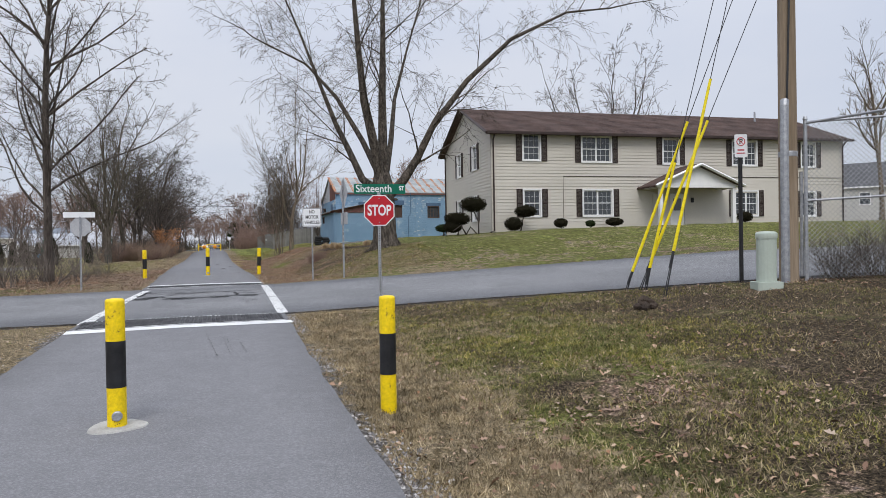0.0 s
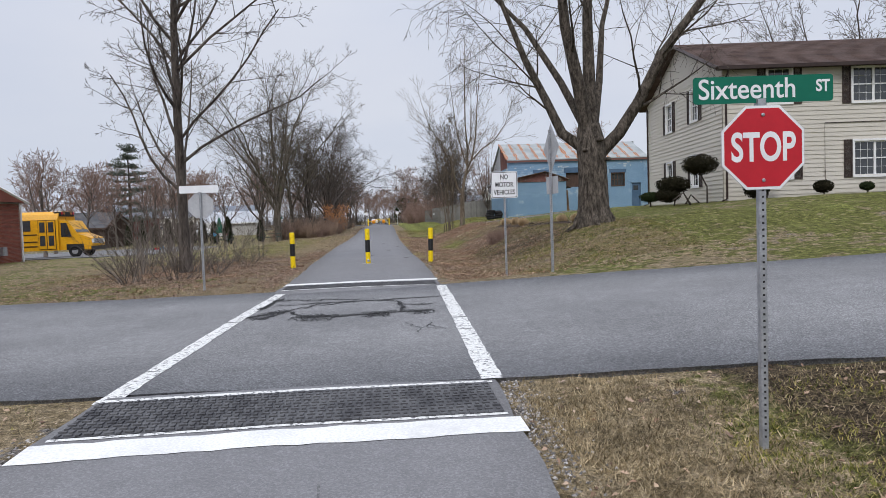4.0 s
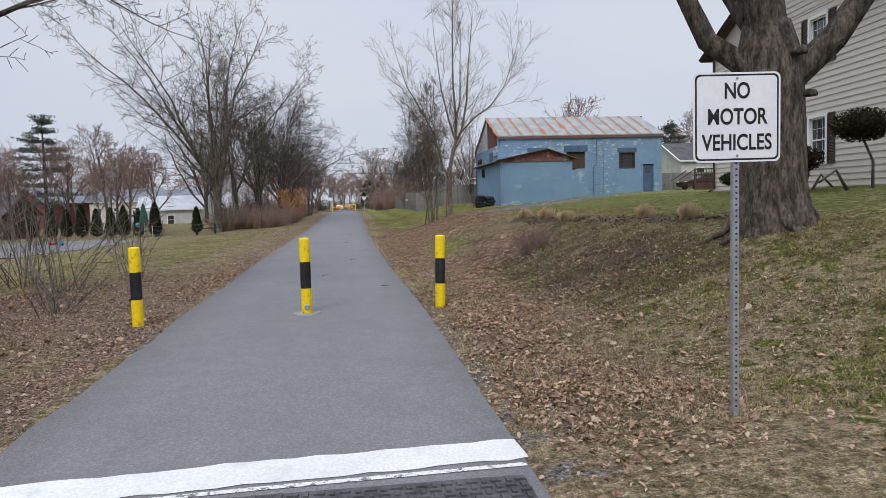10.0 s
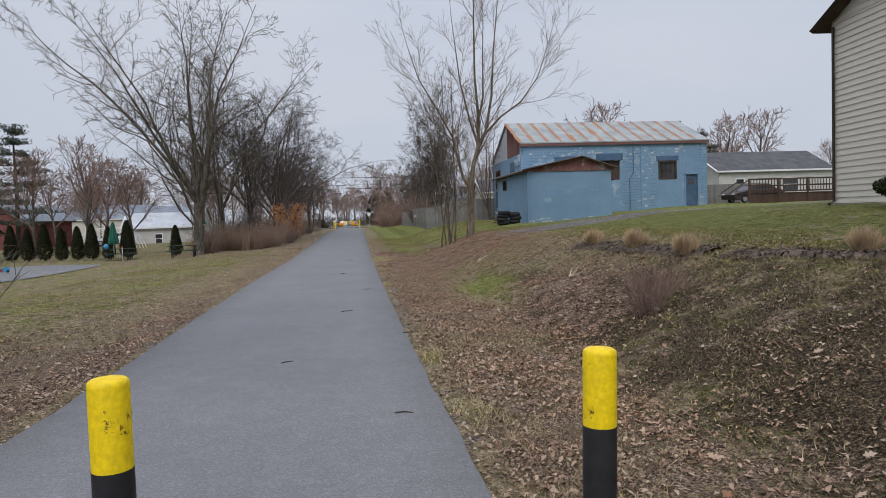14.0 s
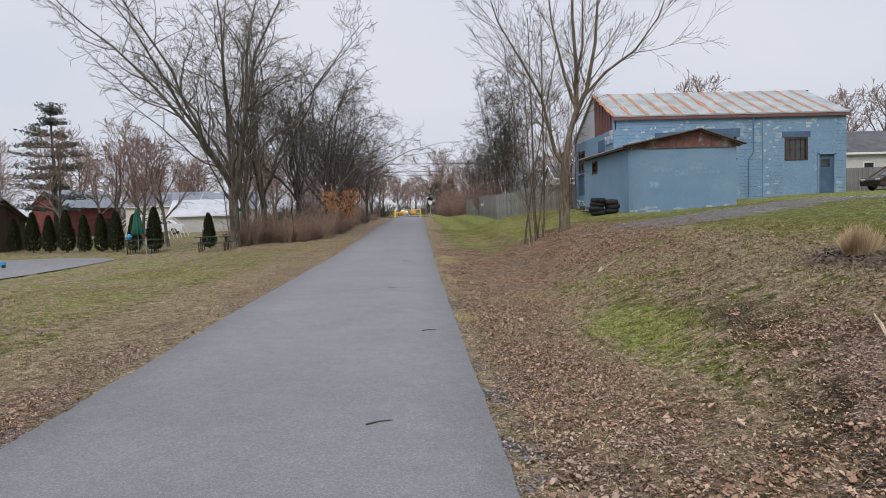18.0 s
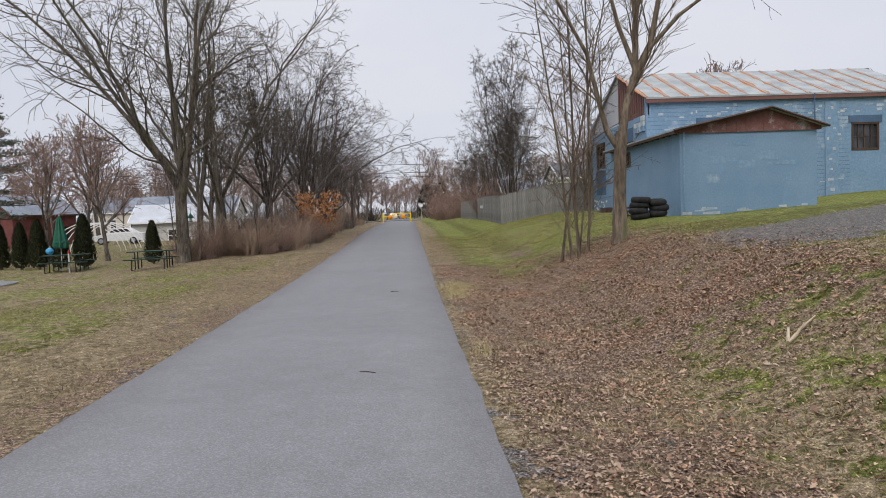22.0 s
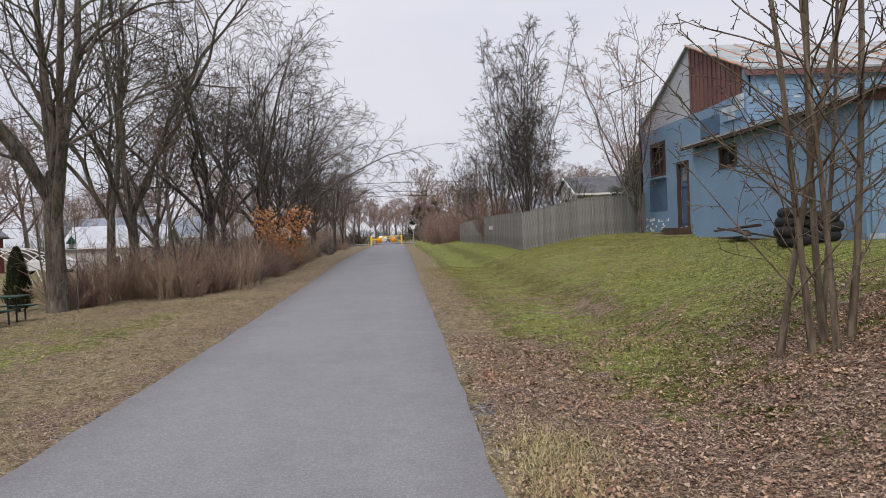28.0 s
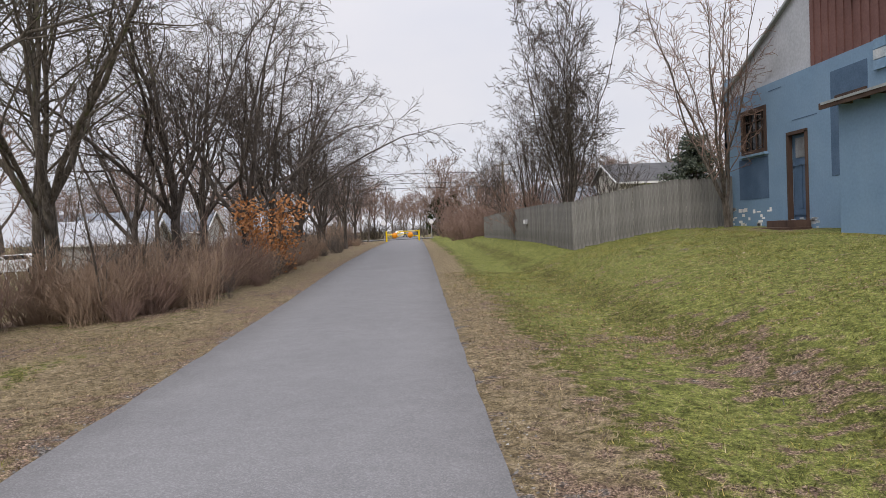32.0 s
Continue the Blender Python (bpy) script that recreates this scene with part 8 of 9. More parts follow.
arbors = [arbor_mesh(s) for s in (1, 2, 3)]
stem_me = MB().lathe([(0.06, -0.1), (0.05, 1.2), (0.02, 2.2)], sides=6).mesh("trunk")
for i, (x, y) in enumerate(((-25.5, 78.0), (-23.7, 76.9), (-22.0, 75.6), (-20.7, 75.1), (-19.45, 74.7), (-18.2, 74.2), (-17.1, 73.7), (-15.9, 73.3), (-14.5, 72.7), (-11.6, 73.4))):
    s = (0.95, 1.1, 1.0, 1.12, 0.98, 1.0, 1.05)[i % 7] * (0.78 if i == 9 else 0.86)
    t = thing("arborvitae", pose(x, y, rough_z(x, y), 0, 0, i * 53) @ Matrix.Diagonal((s * 1.35, s * 1.35, s, 1)), "dark narrow arborvitae in a hedge row", "shrub", "arborvitae row")
    part("trunk", stem_me, "bark_dark", t)
    part("foliage", arbors[i % 3], "arbor", t)

# bird feeder on the big tree
t = thing("bird_feeder", pose(-9.5, 72.6, rough_z(-9.5, 72.6) + 2.05), "small green bird feeder hung on the trunk", "bird feeder")
part("roof", MB().lathe([(0.16, 0), (0.15, 0.03), (0.02, 0.22)], sides=10), "umbrella", t)
part("tube", MB().lathe([(0.07, -0.14), (0.07, 0.0)], sides=10), "whitepaint", t)
part("tray", MB().lathe([(0.12, -0.17), (0.12, -0.14)], sides=10), "umbrella", t)
part("hanger", MB().tube([(0, 0, 0.2), (0, 0.05, 0.45), (-0.3, 0.35, 0.5)], 0.008, 5), "wire", t)

# paved yard beside the hedge and the bus
rows = []
for y in axis_of((47.5, 69.0, 0.8)):
    e = lerp_of(y, (47.5, 54, 60, 64, 66.5, 69), (-13.0, -13.0, -13.75, -13.7, -13.9, -17.5))
    rows.append([(x, y, ground_z(x, y) + 0.03) for x in [-70 + (e + 70) * k / 14 for k in range(15)]])
tagged(strip_mesh([list(reversed(r)) for r in zip(*[list(q) for q in rows])], "road", "pavement_yard"), "worn grey asphalt yard", "pavement", kind="structure")
x, y = -18.0, 63.2
t = thing("toy_car", pose(x, y, ground_z(x, y) + 0.035, 0, 0, 20), "small red and blue plastic toy lying on the asphalt", "toy")
part("body", MB().box(0, 0, 0.12, 0.5, 0.25, 0.14, bev=0.05), "sign_red", t)
part("seat", MB().box(0.42, 0, 0.16, 0.32, 0.22, 0.2, bev=0.05), "sky_blue", t)
for wx in (-0.18, 0.5):
    part("wheel", MB().lathe([(0.07, -0.14), (0.07, 0.14)], sides=10), "black", t, at=pose(wx, 0, 0.07, 90, 0, 0))
# white hoop frame
t = thing("hoop_frame", pose(-21.5, 88, -0.5), "bare white hoop frame of a small greenhouse", "hoop frame")
for i in range(6):
    part("hoop", MB().tube([(-2.4 * math.cos(a), i * 0.9, 2.4 * math.sin(a)) for a in [math.pi * k / 12 for k in range(13)]], 0.03, 5), "trimw", t)
part("ridge_bar", MB().tube([(0, 0, 2.42), (0, 4.5, 2.42)], 0.025, 5), "trimw", t)


# ---- thickets ----
def brush_mesh(seed, stems, height, fan, tw=5, rmin=0.006):
    rng = random.Random(seed)
    mb, tg = MB(), MB()
    for _ in range(stems):
        a, r = rng.uniform(0, 6.28), rng.uniform(0, 0.55)
        p = Vector((r * math.cos(a), r * math.sin(a), -0.1))
        d = Vector((math.cos(a) * fan * rng.random() + rng.gauss(0, 0.12), math.sin(a) * fan * rng.random() + rng.gauss(0, 0.12), 1)).normalized()
        ln = height * rng.uniform(0.55, 1.1)
        pts = [tuple(p)]
        for k in range(4):
            d = (d + Vector((rng.gauss(0, 0.12), rng.gauss(0, 0.12), rng.gauss(-0.04, 0.08)))).normalized()
            p = p + d * ln / 4
            pts.append(tuple(p))
        mb.tube(pts, [0.012, 0.01, 0.009, 0.007, rmin], 3, cap=False)
        for _ in range(tw):
            i = rng.randint(1, 3)
            q = Vector(pts[i]).lerp(Vector(pts[i + 1]), rng.random())
            e = (d + Vector((rng.gauss(0, 0.6), rng.gauss(0, 0.6), rng.gauss(0.1, 0.4)))).normalized()
            l2 = ln * rng.uniform(0.15, 0.4)
            m2 = q + e * l2 * 0.5 + Vector((0, 0, rng.uniform(-0.05, 0.05)))
            tg.tube([tuple(q), tuple(m2), tuple(m2 + (e + Vector((rng.gauss(0, 0.3), rng.gauss(0, 0.3), 0))) * l2 * 0.5)], [rmin + 0.002, rmin, rmin * 0.8], 3, cap=False)
    return mb.mesh("stem_tangle"), tg.mesh("twig_tangle")


brushes = [brush_mesh(1, 90, 1.7, 0.7), brush_mesh(2, 80, 2.1, 0.55), brush_mesh(3, 110, 1.4, 0.9), brush_mesh(4, 26, 2.6, 0.45, 6), brush_mesh(5, 26, 1.7, 1.0, 7, 0.004), brush_mesh(6, 13, 2.9, 0.6, 6, 0.005)]


def bush(x, y, k, s, mat, label, group, turn=0):
    t = thing("bare_shrub", pose(x, y, rough_z(x, y), 0, 0, turn) @ Matrix.Diagonal((s, s, s, 1)), label, "shrub", group)
    for nm, me in zip(("stem_tangle", "twig_tangle"), brushes[k]):
        if mat != "twig_tan":
            key = me.name + mat
            if key not in BR:
                BR[key] = me.copy()
                BR[key].materials.clear()
            me = BR[key]
        tagged(part(nm, me, mat, t), kind="stuff")


BR = {}
rng0 = random.Random(77)
y = 73.2
while y < 150:
    edge = lerp_of(y, (70, 74, 80, 90, 150), (-8.0, -5.4, -5.0, -5.2, -6.4))
    for row in range(4):
        if rng0.random() < 0.34:
            continue
        x = edge - row * 1.2 + rng0.uniform(-0.5, 0.5)
        s = rng0.uniform(0.4, 1.2) * (0.65 if row == 0 else 1)
        bush(x, y + rng0.uniform(-0.6, 0.6), rng0.choice((0, 1, 2, 2, 3)), s, rng0.choice(("twig_tan", "twig_tan", "twig_red", "bark_grey")), "tangled dry brown undergrowth shrub", "west thicket", rng0.uniform(0, 360))
    y += 1.2 if y < 95 else 2.3
for i in range(58):
    y = 72.6 + 17 * rng0.random()
    x = lerp_of(y, (70, 72.5, 76, 90), (-9.6, -7.4, -5.6, -5.2)) - (2.8 if y < 76 else 5.0) * rng0.random() ** 1.4
    bush(x, y, rng0.choice((0, 1, 2, 2)), rng0.uniform(0.55, 1.05), rng0.choice(("twig_tan", "twig_tan", "twig_red")), "tangled dry brown undergrowth shrub", "west thicket", rng0.uniform(0, 360))
for i in range(34):
    y = 71 + 56 * rng0.random() ** 1.3
    x = lerp_of(y, (70, 74, 150), (-9.0, -6.6, -7.4)) - rng0.uniform(0, 5.0)
    place_tree("bare_sapling", ARCH["sapling"], "bark_grey", x, y, rng0.uniform(0, 360), rng0.uniform(0.4, 1.0), "thin leafless sapling in the thicket", "thicket saplings", tilt=(rng0.uniform(-12, 12), rng0.uniform(-12, 12)))
for x, y, k, s in ((-5.2, 25.6, 4, 0.8), (-6.4, 25.4, 4, 0.95), (-5.6, 28.2, 4, 0.8), (-4.6, 27.0, 4, 0.6), (-6.9, 27.8, 4, 0.85), (-5.6, 33.2, 5, 0.95), (-6.9, 31.0, 5, 1.0), (-4.9, 35.8, 5, 0.85), (-7.8, 30.2, 5, 0.9), (-6.3, 29.4, 3, 1.0), (-8.2, 32.6, 5, 1.1), (-7.2, 35.0, 5, 1.0), (-9.4, 35.6, 5, 1.15), (-8.6, 38.6, 5, 1.1), (-4.3, 29.6, 4, 0.6)):
    bush(x, y, k, s, "bark_grey", "leafless grey shrub with many thin stems", "street shrubs", x * 99)
bush(4.95, 34.8, 2, 0.42, "twig_red", "low twiggy leafless bush on the bank", "bank bushes", 30)
bush(4.6, 34.3, 0, 0.34, "twig_red", "low twiggy leafless bush on the bank", "bank bushes", 130)
for x, y, s in ((10.9, 9.6, 0.5), (11.5, 9.35, 0.56), (12.1, 9.1, 0.55), (12.7, 8.85, 0.6), (13.4, 8.55, 0.58), (14.1, 8.2, 0.6), (14.8, 7.9, 0.6), (15.5, 7.6, 0.6)):
    bush(x, y, 0, s, "bark_grey", "leafless shrub behind the chain-link fence", "yard shrubs", x * 77)

# sapling that keeps its orange leaves
t = thing("oak_sapling", pose(-5.2, 86.0, rough_z(-5.2, 86.0)), "small sapling still holding dry orange leaves", "tree")
rng0 = random.Random(9)
mb, lf = MB(), MB()
for i in range(9):
    a = rng0.uniform(0, 6.28)
    d = Vector((math.cos(a) * 0.35, math.sin(a) * 0.35, 1))
    p = Vector((0.2 * math.cos(a), 0.2 * math.sin(a), -0.1))
    pts = [tuple(p + d * k * rng0.uniform(0.85, 1.0)) for k in (0, 1.0, 2.0, 3.0)]
    mb.tube(pts, [0.03, 0.022, 0.014, 0.008], 5)
    for _ in range(170):
        k = rng0.uniform(0.5, 3.2)
        q = p + d * k + Vector((rng0.gauss(0, 0.3), rng0.gauss(0, 0.3), rng0.gauss(0, 0.2)))
        u = Vector((rng0.gauss(0, 1), rng0.gauss(0, 1), -0.6)).normalized() * rng0.uniform(0.1, 0.18)
        w = u.orthogonal().normalized() * 0.06
        o = len(lf.v)
        lf.v += [tuple(q), tuple(q + u * 0.5 + w), tuple(q + u), tuple(q + u * 0.5 - w)]
        lf.f.append((o, o + 1, o + 2, o + 3))
part("stem", mb, "bark_grey", t)
part("foliage", lf, "orangeleaf", t)


# ---- far end: gate, cross street, wires ----
def build_gate():
    t = thing("trail_gate", pose(-1.0, 148, trail_z(148)), "yellow pipe gate across the trail with orange balls", "gate")
    for x in (-2.2, 2.1):
        part("gate_post", MB().lathe([(0.11, -0.3), (0.11, 1.35), (0.06, 1.42)], x, 0, 0, 10), "yellow", t)
    part("stay", MB().tube([(-2.2, 0, 0.9), (-0.9, 0, 0.9), (-0.2, 0, 1.3)], 0.07, 6), "yellow", t)
    part("top_bar", MB().tube([(2.1, 0, 1.3), (-0.6, 0, 1.3), (-1.0, 0, 0.9)], 0.07, 6), "yellow", t)
    part("brace", MB().tube([(-1.0, 0, 0.55), (0.2, 0, 1.0), (2.0, 0, 0.6)], 0.06, 6), "yellow", t)
    for x in (-1.1, 0.95):
        part("weight_ball", MB().lathe([(0.1, -0.35), (0.34, -0.15), (0.38, 0.1), (0.26, 0.34), (0.08, 0.42)], x, 0, 0.75, 12), "orangeball", t, "orange ball")
    for x, y in ((-3.6, 150), (2.9, 152)):
        s = thing("round_sign", pose(x, y, trail_z(y)), "small pale round sign on a thin post", "traffic sign", "far signs")
        part("post", MB().lathe([(0.04, -0.2), (0.04, 2.6)], sides=6), "galv", s)
        part("plate", MB().lathe([(0.32, -0.01), (0.32, 0.01)], sides=16), "sign_white", s, at=pose(0, -0.06, 2.5, 90, 0, 0))
    rows = [[(x, y, lerp_of(x, (-80, 0, 80), (0.0, 0.47, 0.9)) + 0.02) for y in (170, 166, 162)] for x in axis_of((-80, 80, 8))]
    tagged(strip_mesh(rows, "road", "road_cross"), "grey cross street at the trail's far end", "road", kind="structure")
    for x, y, h in ((-9.5, 158, 10.5), (14, 159, 10.5), (52, 120, 9.5), (30.5, 118, 11)):
        p = thing("utility_pole", pose(x, y, ground_z(x, y)), "distant wooden utility pole", "utility pole", "far poles")
        part("pole", MB().lathe([(0.16, -0.3), (0.12, h)], sides=8), "polewood", p)
        part("crossarm", MB().box(0, 0, h - 0.6, 2.2, 0.1, 0.12), "polewood", p)
        part("insulator", MB().lathe([(0.05, h - 0.54), (0.05, h - 0.4)], 0.9, 0, 0, 6), "galv", p)
    for i, (z, dx) in enumerate(((10.0, 0.9), (10.0, -0.9), (8.6, 0), (7.9, 0))):
        w = part("overhead_line", MB().tube([(-120 + 30 * k, 158 + 0.02 * k, z + 0.3 - 0.8 * math.sin(math.pi * ((k * 1.27) % 1))) for k in range(10)], 0.03, 4), "wire")
        tagged(w, "dark overhead wire across the far street", "wire", "overhead wires")


M["orangeball"] = grainy("orange_plastic", (0.8, 0.3, 0.01), (0.75, 0.26, 0.01), 2, 20, 0.5, bump=0)
build_gate()

# ---- distant trees ----
rng0 = random.Random(31)
for i in range(46):
    if i < 26:
        x, y = rng0.uniform(-75, -17), rng0.uniform(92, 165)
    else:
        x, y = rng0.uniform(16, 80), rng0.uniform(96, 165)
    place_tree("bare_tree", ARCH["cheap"], "bark_grey", x, y, rng0.uniform(0, 360), rng0.uniform(0.65, 1.1), "distant bare winter tree behind the houses", "far trees", twig="twig_red" if i % 3 == 0 else None)
for i in range(46):
    x = -70 + i * 3.0 + rng0.uniform(-3, 3)
    y = 172 + rng0.uniform(0, 60) + (60 if -5 < x < 4 else 0)
    place_tree("bare_tree", ARCH["cheap"], "bark_grey", x, y, rng0.uniform(0, 360), rng0.uniform(0.8, 1.3), "distant bare winter tree on the skyline", "skyline trees")
for x, y, s in ((-11, 170, 0.9), (-7.5, 176, 0.85), (-5, 188, 0.8), (4.5, 172, 0.75), (6, 186, 0.85), (12, 172, 0.8), (-13, 158, 0.9), (-4.2, 205, 0.8), (3.2, 208, 0.8), (-9, 146, 0.85), (-10.5, 139, 0.9), (-6.5, 160, 0.6), (5.5, 160, 0.6), (-3.5, 182, 0.6), (7.5, 165, 0.7), (2.2, 190, 0.6), (-2.4, 215, 0.7), (0.2, 222, 0.7), (1.6, 216, 0.75)):
    place_tree("bare_tree", ARCH["cheap"], "bark_grey", x, y, x * 47, s, "distant bare winter tree at the trail's end", "trail end trees")
for x, y, s, k in ((36, 56, 1.15, "broad"), (27, 103, 0.8, "cheap"), (22, 100, 0.75, "cheap"), (55, 44, 1.3, "vase"), (47, 100, 0.95, "cheap"), (-22, 60, 0.6, "cheap"), (-27, 66, 0.65, "cheap"), (-19, 78, 0.62, "cheap"), (-23.5, 80, 0.7, "cheap"), (-31, 84, 0.7, "cheap"), (-15.5, 77.5, 0.6, "cheap"), (-24, 58, 0.65, "cheap"), (-34, 62, 0.8, "cheap"), (-38, 72, 0.8, "cheap"), (-44, 66, 0.8, "cheap"), (-20.5, 86.0, 0.7, "cheap"), (-29.0, 79.0, 0.7, "cheap"), (-24.5, 72.5, 0.55, "cheap")):
    place_tree("bare_tree", ARCH[k], "bark_light" if k == "vase" else "bark_grey", x, y, x * 31, s, "bare winter tree in a yard", "yard trees")


def pine_tree(x, y, h, seed, label):
    rng = random.Random(seed)
    t = thing("pine_tree", pose(x, y, rough_z(x, y)), label, "tree", "evergreens")
    tr = MB().tube([(0, 0, -0.3), (0.1, 0, h * 0.5), (0, 0.1, h)], [0.25, 0.16, 0.03], 8)
    nd = MB()
    z = h * 0.22
    while z < h * 0.98:
        reach = min((h - z) * 0.75 + 0.5, 4.3) * rng.uniform(0.65, 1.1)
        for _ in range(7):
            a = rng.uniform(0, 6.28)
            ln = reach * rng.uniform(0.45, 1.15)
            e = Vector((math.cos(a) * ln, math.sin(a) * ln, z + rng.uniform(-0.1, 0.5)))
            tr.tube([(0, 0, z), tuple(Vector((0, 0, z)).lerp(e, 0.5) + Vector((0, 0, -0.1))), tuple(e)], [0.05, 0.03, 0.015], 4, cap=False)
            for k in range(9):
                f = 0.2 + 0.85 * (k + 1) / 9
                c = Vector((0, 0, z)).lerp(e, f)
                leafy(nd, c + Vector((rng.gauss(0, 0.15), rng.gauss(0, 0.15), rng.gauss(0.05, 0.1))), 0.55, 0.55, 0.2, 16, 0.13, rng, 0.1)
        z += h * rng.uniform(0.06, 0.09)
    tr.smooth = True
    part("trunk", tr, "bark_dark", t)
    part("foliage", nd, "pine", t)


pine_tree(-30.6, 93.0, 12.0, 3, "tall layered pine behind the barn")
pine_tree(42.5, 104.0, 9.0, 5, "dark conifer beyond the grey roof")


def round_cedar(x, y, h, seed):
    """A full, ragged evergreen made of many leafy clumps."""
    rng = random.Random(seed)
    t = thing("cedar_tree", pose(x, y, rough_z(x, y)), "dark rounded evergreen beside the far street", "tree", "far evergreens")
    part("trunk", MB().tube([(0, 0, -0.3), (0, 0, h * 0.8)], [0.16, 0.04], 7), "bark_dark", t)
    nd = MB()
    for _ in range(60):
        z = rng.uniform(0.12, 1.0)
        r = h * 0.34 * math.sin(math.pi * (0.18 + 0.78 * z)) ** 0.7 * rng.uniform(0.4, 1.0)
        a = rng.uniform(0, 6.28)
        leafy(nd, (r * math.cos(a), r * math.sin(a), z * h), 0.7, 0.7, 0.5, 26, 0.3, rng, 0.2)
    part("foliage", nd, "ever", t)


round_cedar(4.6, 174.0, 6.2, 6)
round_cedar(7.4, 178.0, 7.0, 7)
rng0 = random.Random(23)
for i in range(16):
    bush(rng0.uniform(4.6, 8.2), 119 + i * 2.4, rng0.randint(0, 2), rng0.uniform(1.3, 2.3), "twig_red", "tall reddish leafless thicket beyond the fence", "east thicket", i * 53)
pine_tree(20.0, 104.0, 5.5, 8, "small conifer behind the fence")
rng0 = random.Random(13)
for i in range(60):
    x = -75 + i * 2.6 + rng0.uniform(-1, 1)
    y = 176 + rng0.uniform(0, 26) + (34 if -4.5 < x < 3 else 0)
    bush(x, y, rng0.randint(0, 2), rng0.uniform(1.8, 3.2), "bark_dark" if i % 3 else "bark_grey", "leafless brown hedge growth across the far street", "far thicket", i * 61)
# dark undergrowth masses along the far east side
rng0 = random.Random(3)
for i in range(22):
    bush(9.0 + rng0.uniform(-1.6, 3), 92 + i * 3.2, rng0.randint(0, 2), rng0.uniform(1.2, 2.0), "bark_dark" if i % 2 else "twig_red", "leafless brown thicket behind the fence", "east thicket", i * 47)

# small box on the fence
t = thing("fence_box", pose(6.49, 93.4, ground_z(6.49, 93.4) + 0.95), "small pale metal box mounted on the board fence", "mailbox")
part("body", MB().box(0, 0, 0.12, 0.16, 0.5, 0.24, bev=0.04), "alu", t)
part("flap", MB().box(-0.085, 0, 0.12, 0.02, 0.44, 0.18, bev=0.004), "sign_white", t)


# ---- litter, grass and gravel, last ----
RS = np.random.RandomState(11)


def on_ground(x, y):
    """Height and cover shares under many points at once."""
    xs, ys = GRID["xs"], GRID["ys"]
    i = np.clip(np.searchsorted(xs, x) - 1, 0, len(xs) - 2)
    j = np.clip(np.searchsorted(ys, y) - 1, 0, len(ys) - 2)
    u, v = (x - xs[i]) / (xs[i + 1] - xs[i]), (y - ys[j]) / (ys[j + 1] - ys[j])
    z, c = GRID["z"], GRID["cover"]
    w = ((1 - u) * (1 - v), u * (1 - v), (1 - u) * v, u * v)
    zz = w[0] * z[j, i] + w[1] * z[j, i + 1] + w[2] * z[j + 1, i] + w[3] * z[j + 1, i + 1]
    cc = w[0][:, None] * c[j, i] + w[1][:, None] * c[j, i + 1] + w[2][:, None] * c[j + 1, i] + w[3][:, None] * c[j + 1, i + 1]
    return zz, cc


PATCH = RS.rand(64, 64)


def patches(x, y, size):
    """Smooth random patches, 0 to 1."""
    a, b = x / size + 500.3, y / size + 500.7
    i, j = np.floor(a).astype(int), np.floor(b).astype(int)
    u, v = a - i, b - j
    u, v = u * u * (3 - 2 * u), v * v * (3 - 2 * v)
    p = lambda m, n: PATCH[m % 64, n % 64]
    return (p(i, j) * (1 - u) + p(i + 1, j) * u) * (1 - v) + (p(i, j + 1) * (1 - u) + p(i + 1, j + 1) * u) * v


def off_paving(x, y):
    a, b = np.interp(y, *WEST_EDGE), np.interp(y, *EAST_EDGE)
    m = np.interp(x, (-200, -8, -3, 1.5, 4, 9.5, 15, 40, 200), (48.0, 18.2, 17.4, 17.1, 16.7, 14.75, 12.7, 2.7, -62.0))
    h = np.interp(x, (-200, -3, 6, 15, 200), (4.3, 3.95, 4.05, 4.4, 4.6))
    return np.minimum(np.maximum(a - x, x - b), np.abs(y - m) - h)


def many(name, verts, faces_of, count, material, label, category):
    """One mesh out of count alike pieces; verts: (count, k, 3); faces_of: the faces of one piece."""
    k = verts.shape[1]
    me = bpy.data.meshes.new(name)
    fs = np.array(faces_of, dtype=np.int32)
    nf, s = fs.shape
    idx = (fs[None] + (np.arange(count, dtype=np.int32) * k)[:, None, None]).reshape(-1)
    me.vertices.add(count * k)
    me.vertices.foreach_set("co", verts.astype(np.float32).ravel())
    me.loops.add(len(idx))
    me.loops.foreach_set("vertex_index", idx)
    me.polygons.add(count * nf)
    me.polygons.foreach_set("loop_start", np.arange(0, count * nf * s, s, dtype=np.int32))
    me.update(calc_edges=True)
    me.materials.append(M[material])
    return tagged(new(name, me), label, category, kind="stuff")


def pick(n, x0, x1, y0, y1, chance):
    x, y = RS.uniform(x0, x1, n), RS.uniform(y0, y1, n)
    z, c = on_ground(x, y)
    d = off_paving(x, y)
    keep = (d > 0.02) & (RS.rand(n) < chance(x, y, c, d))
    return x[keep], y[keep], z[keep], c[keep], d[keep]


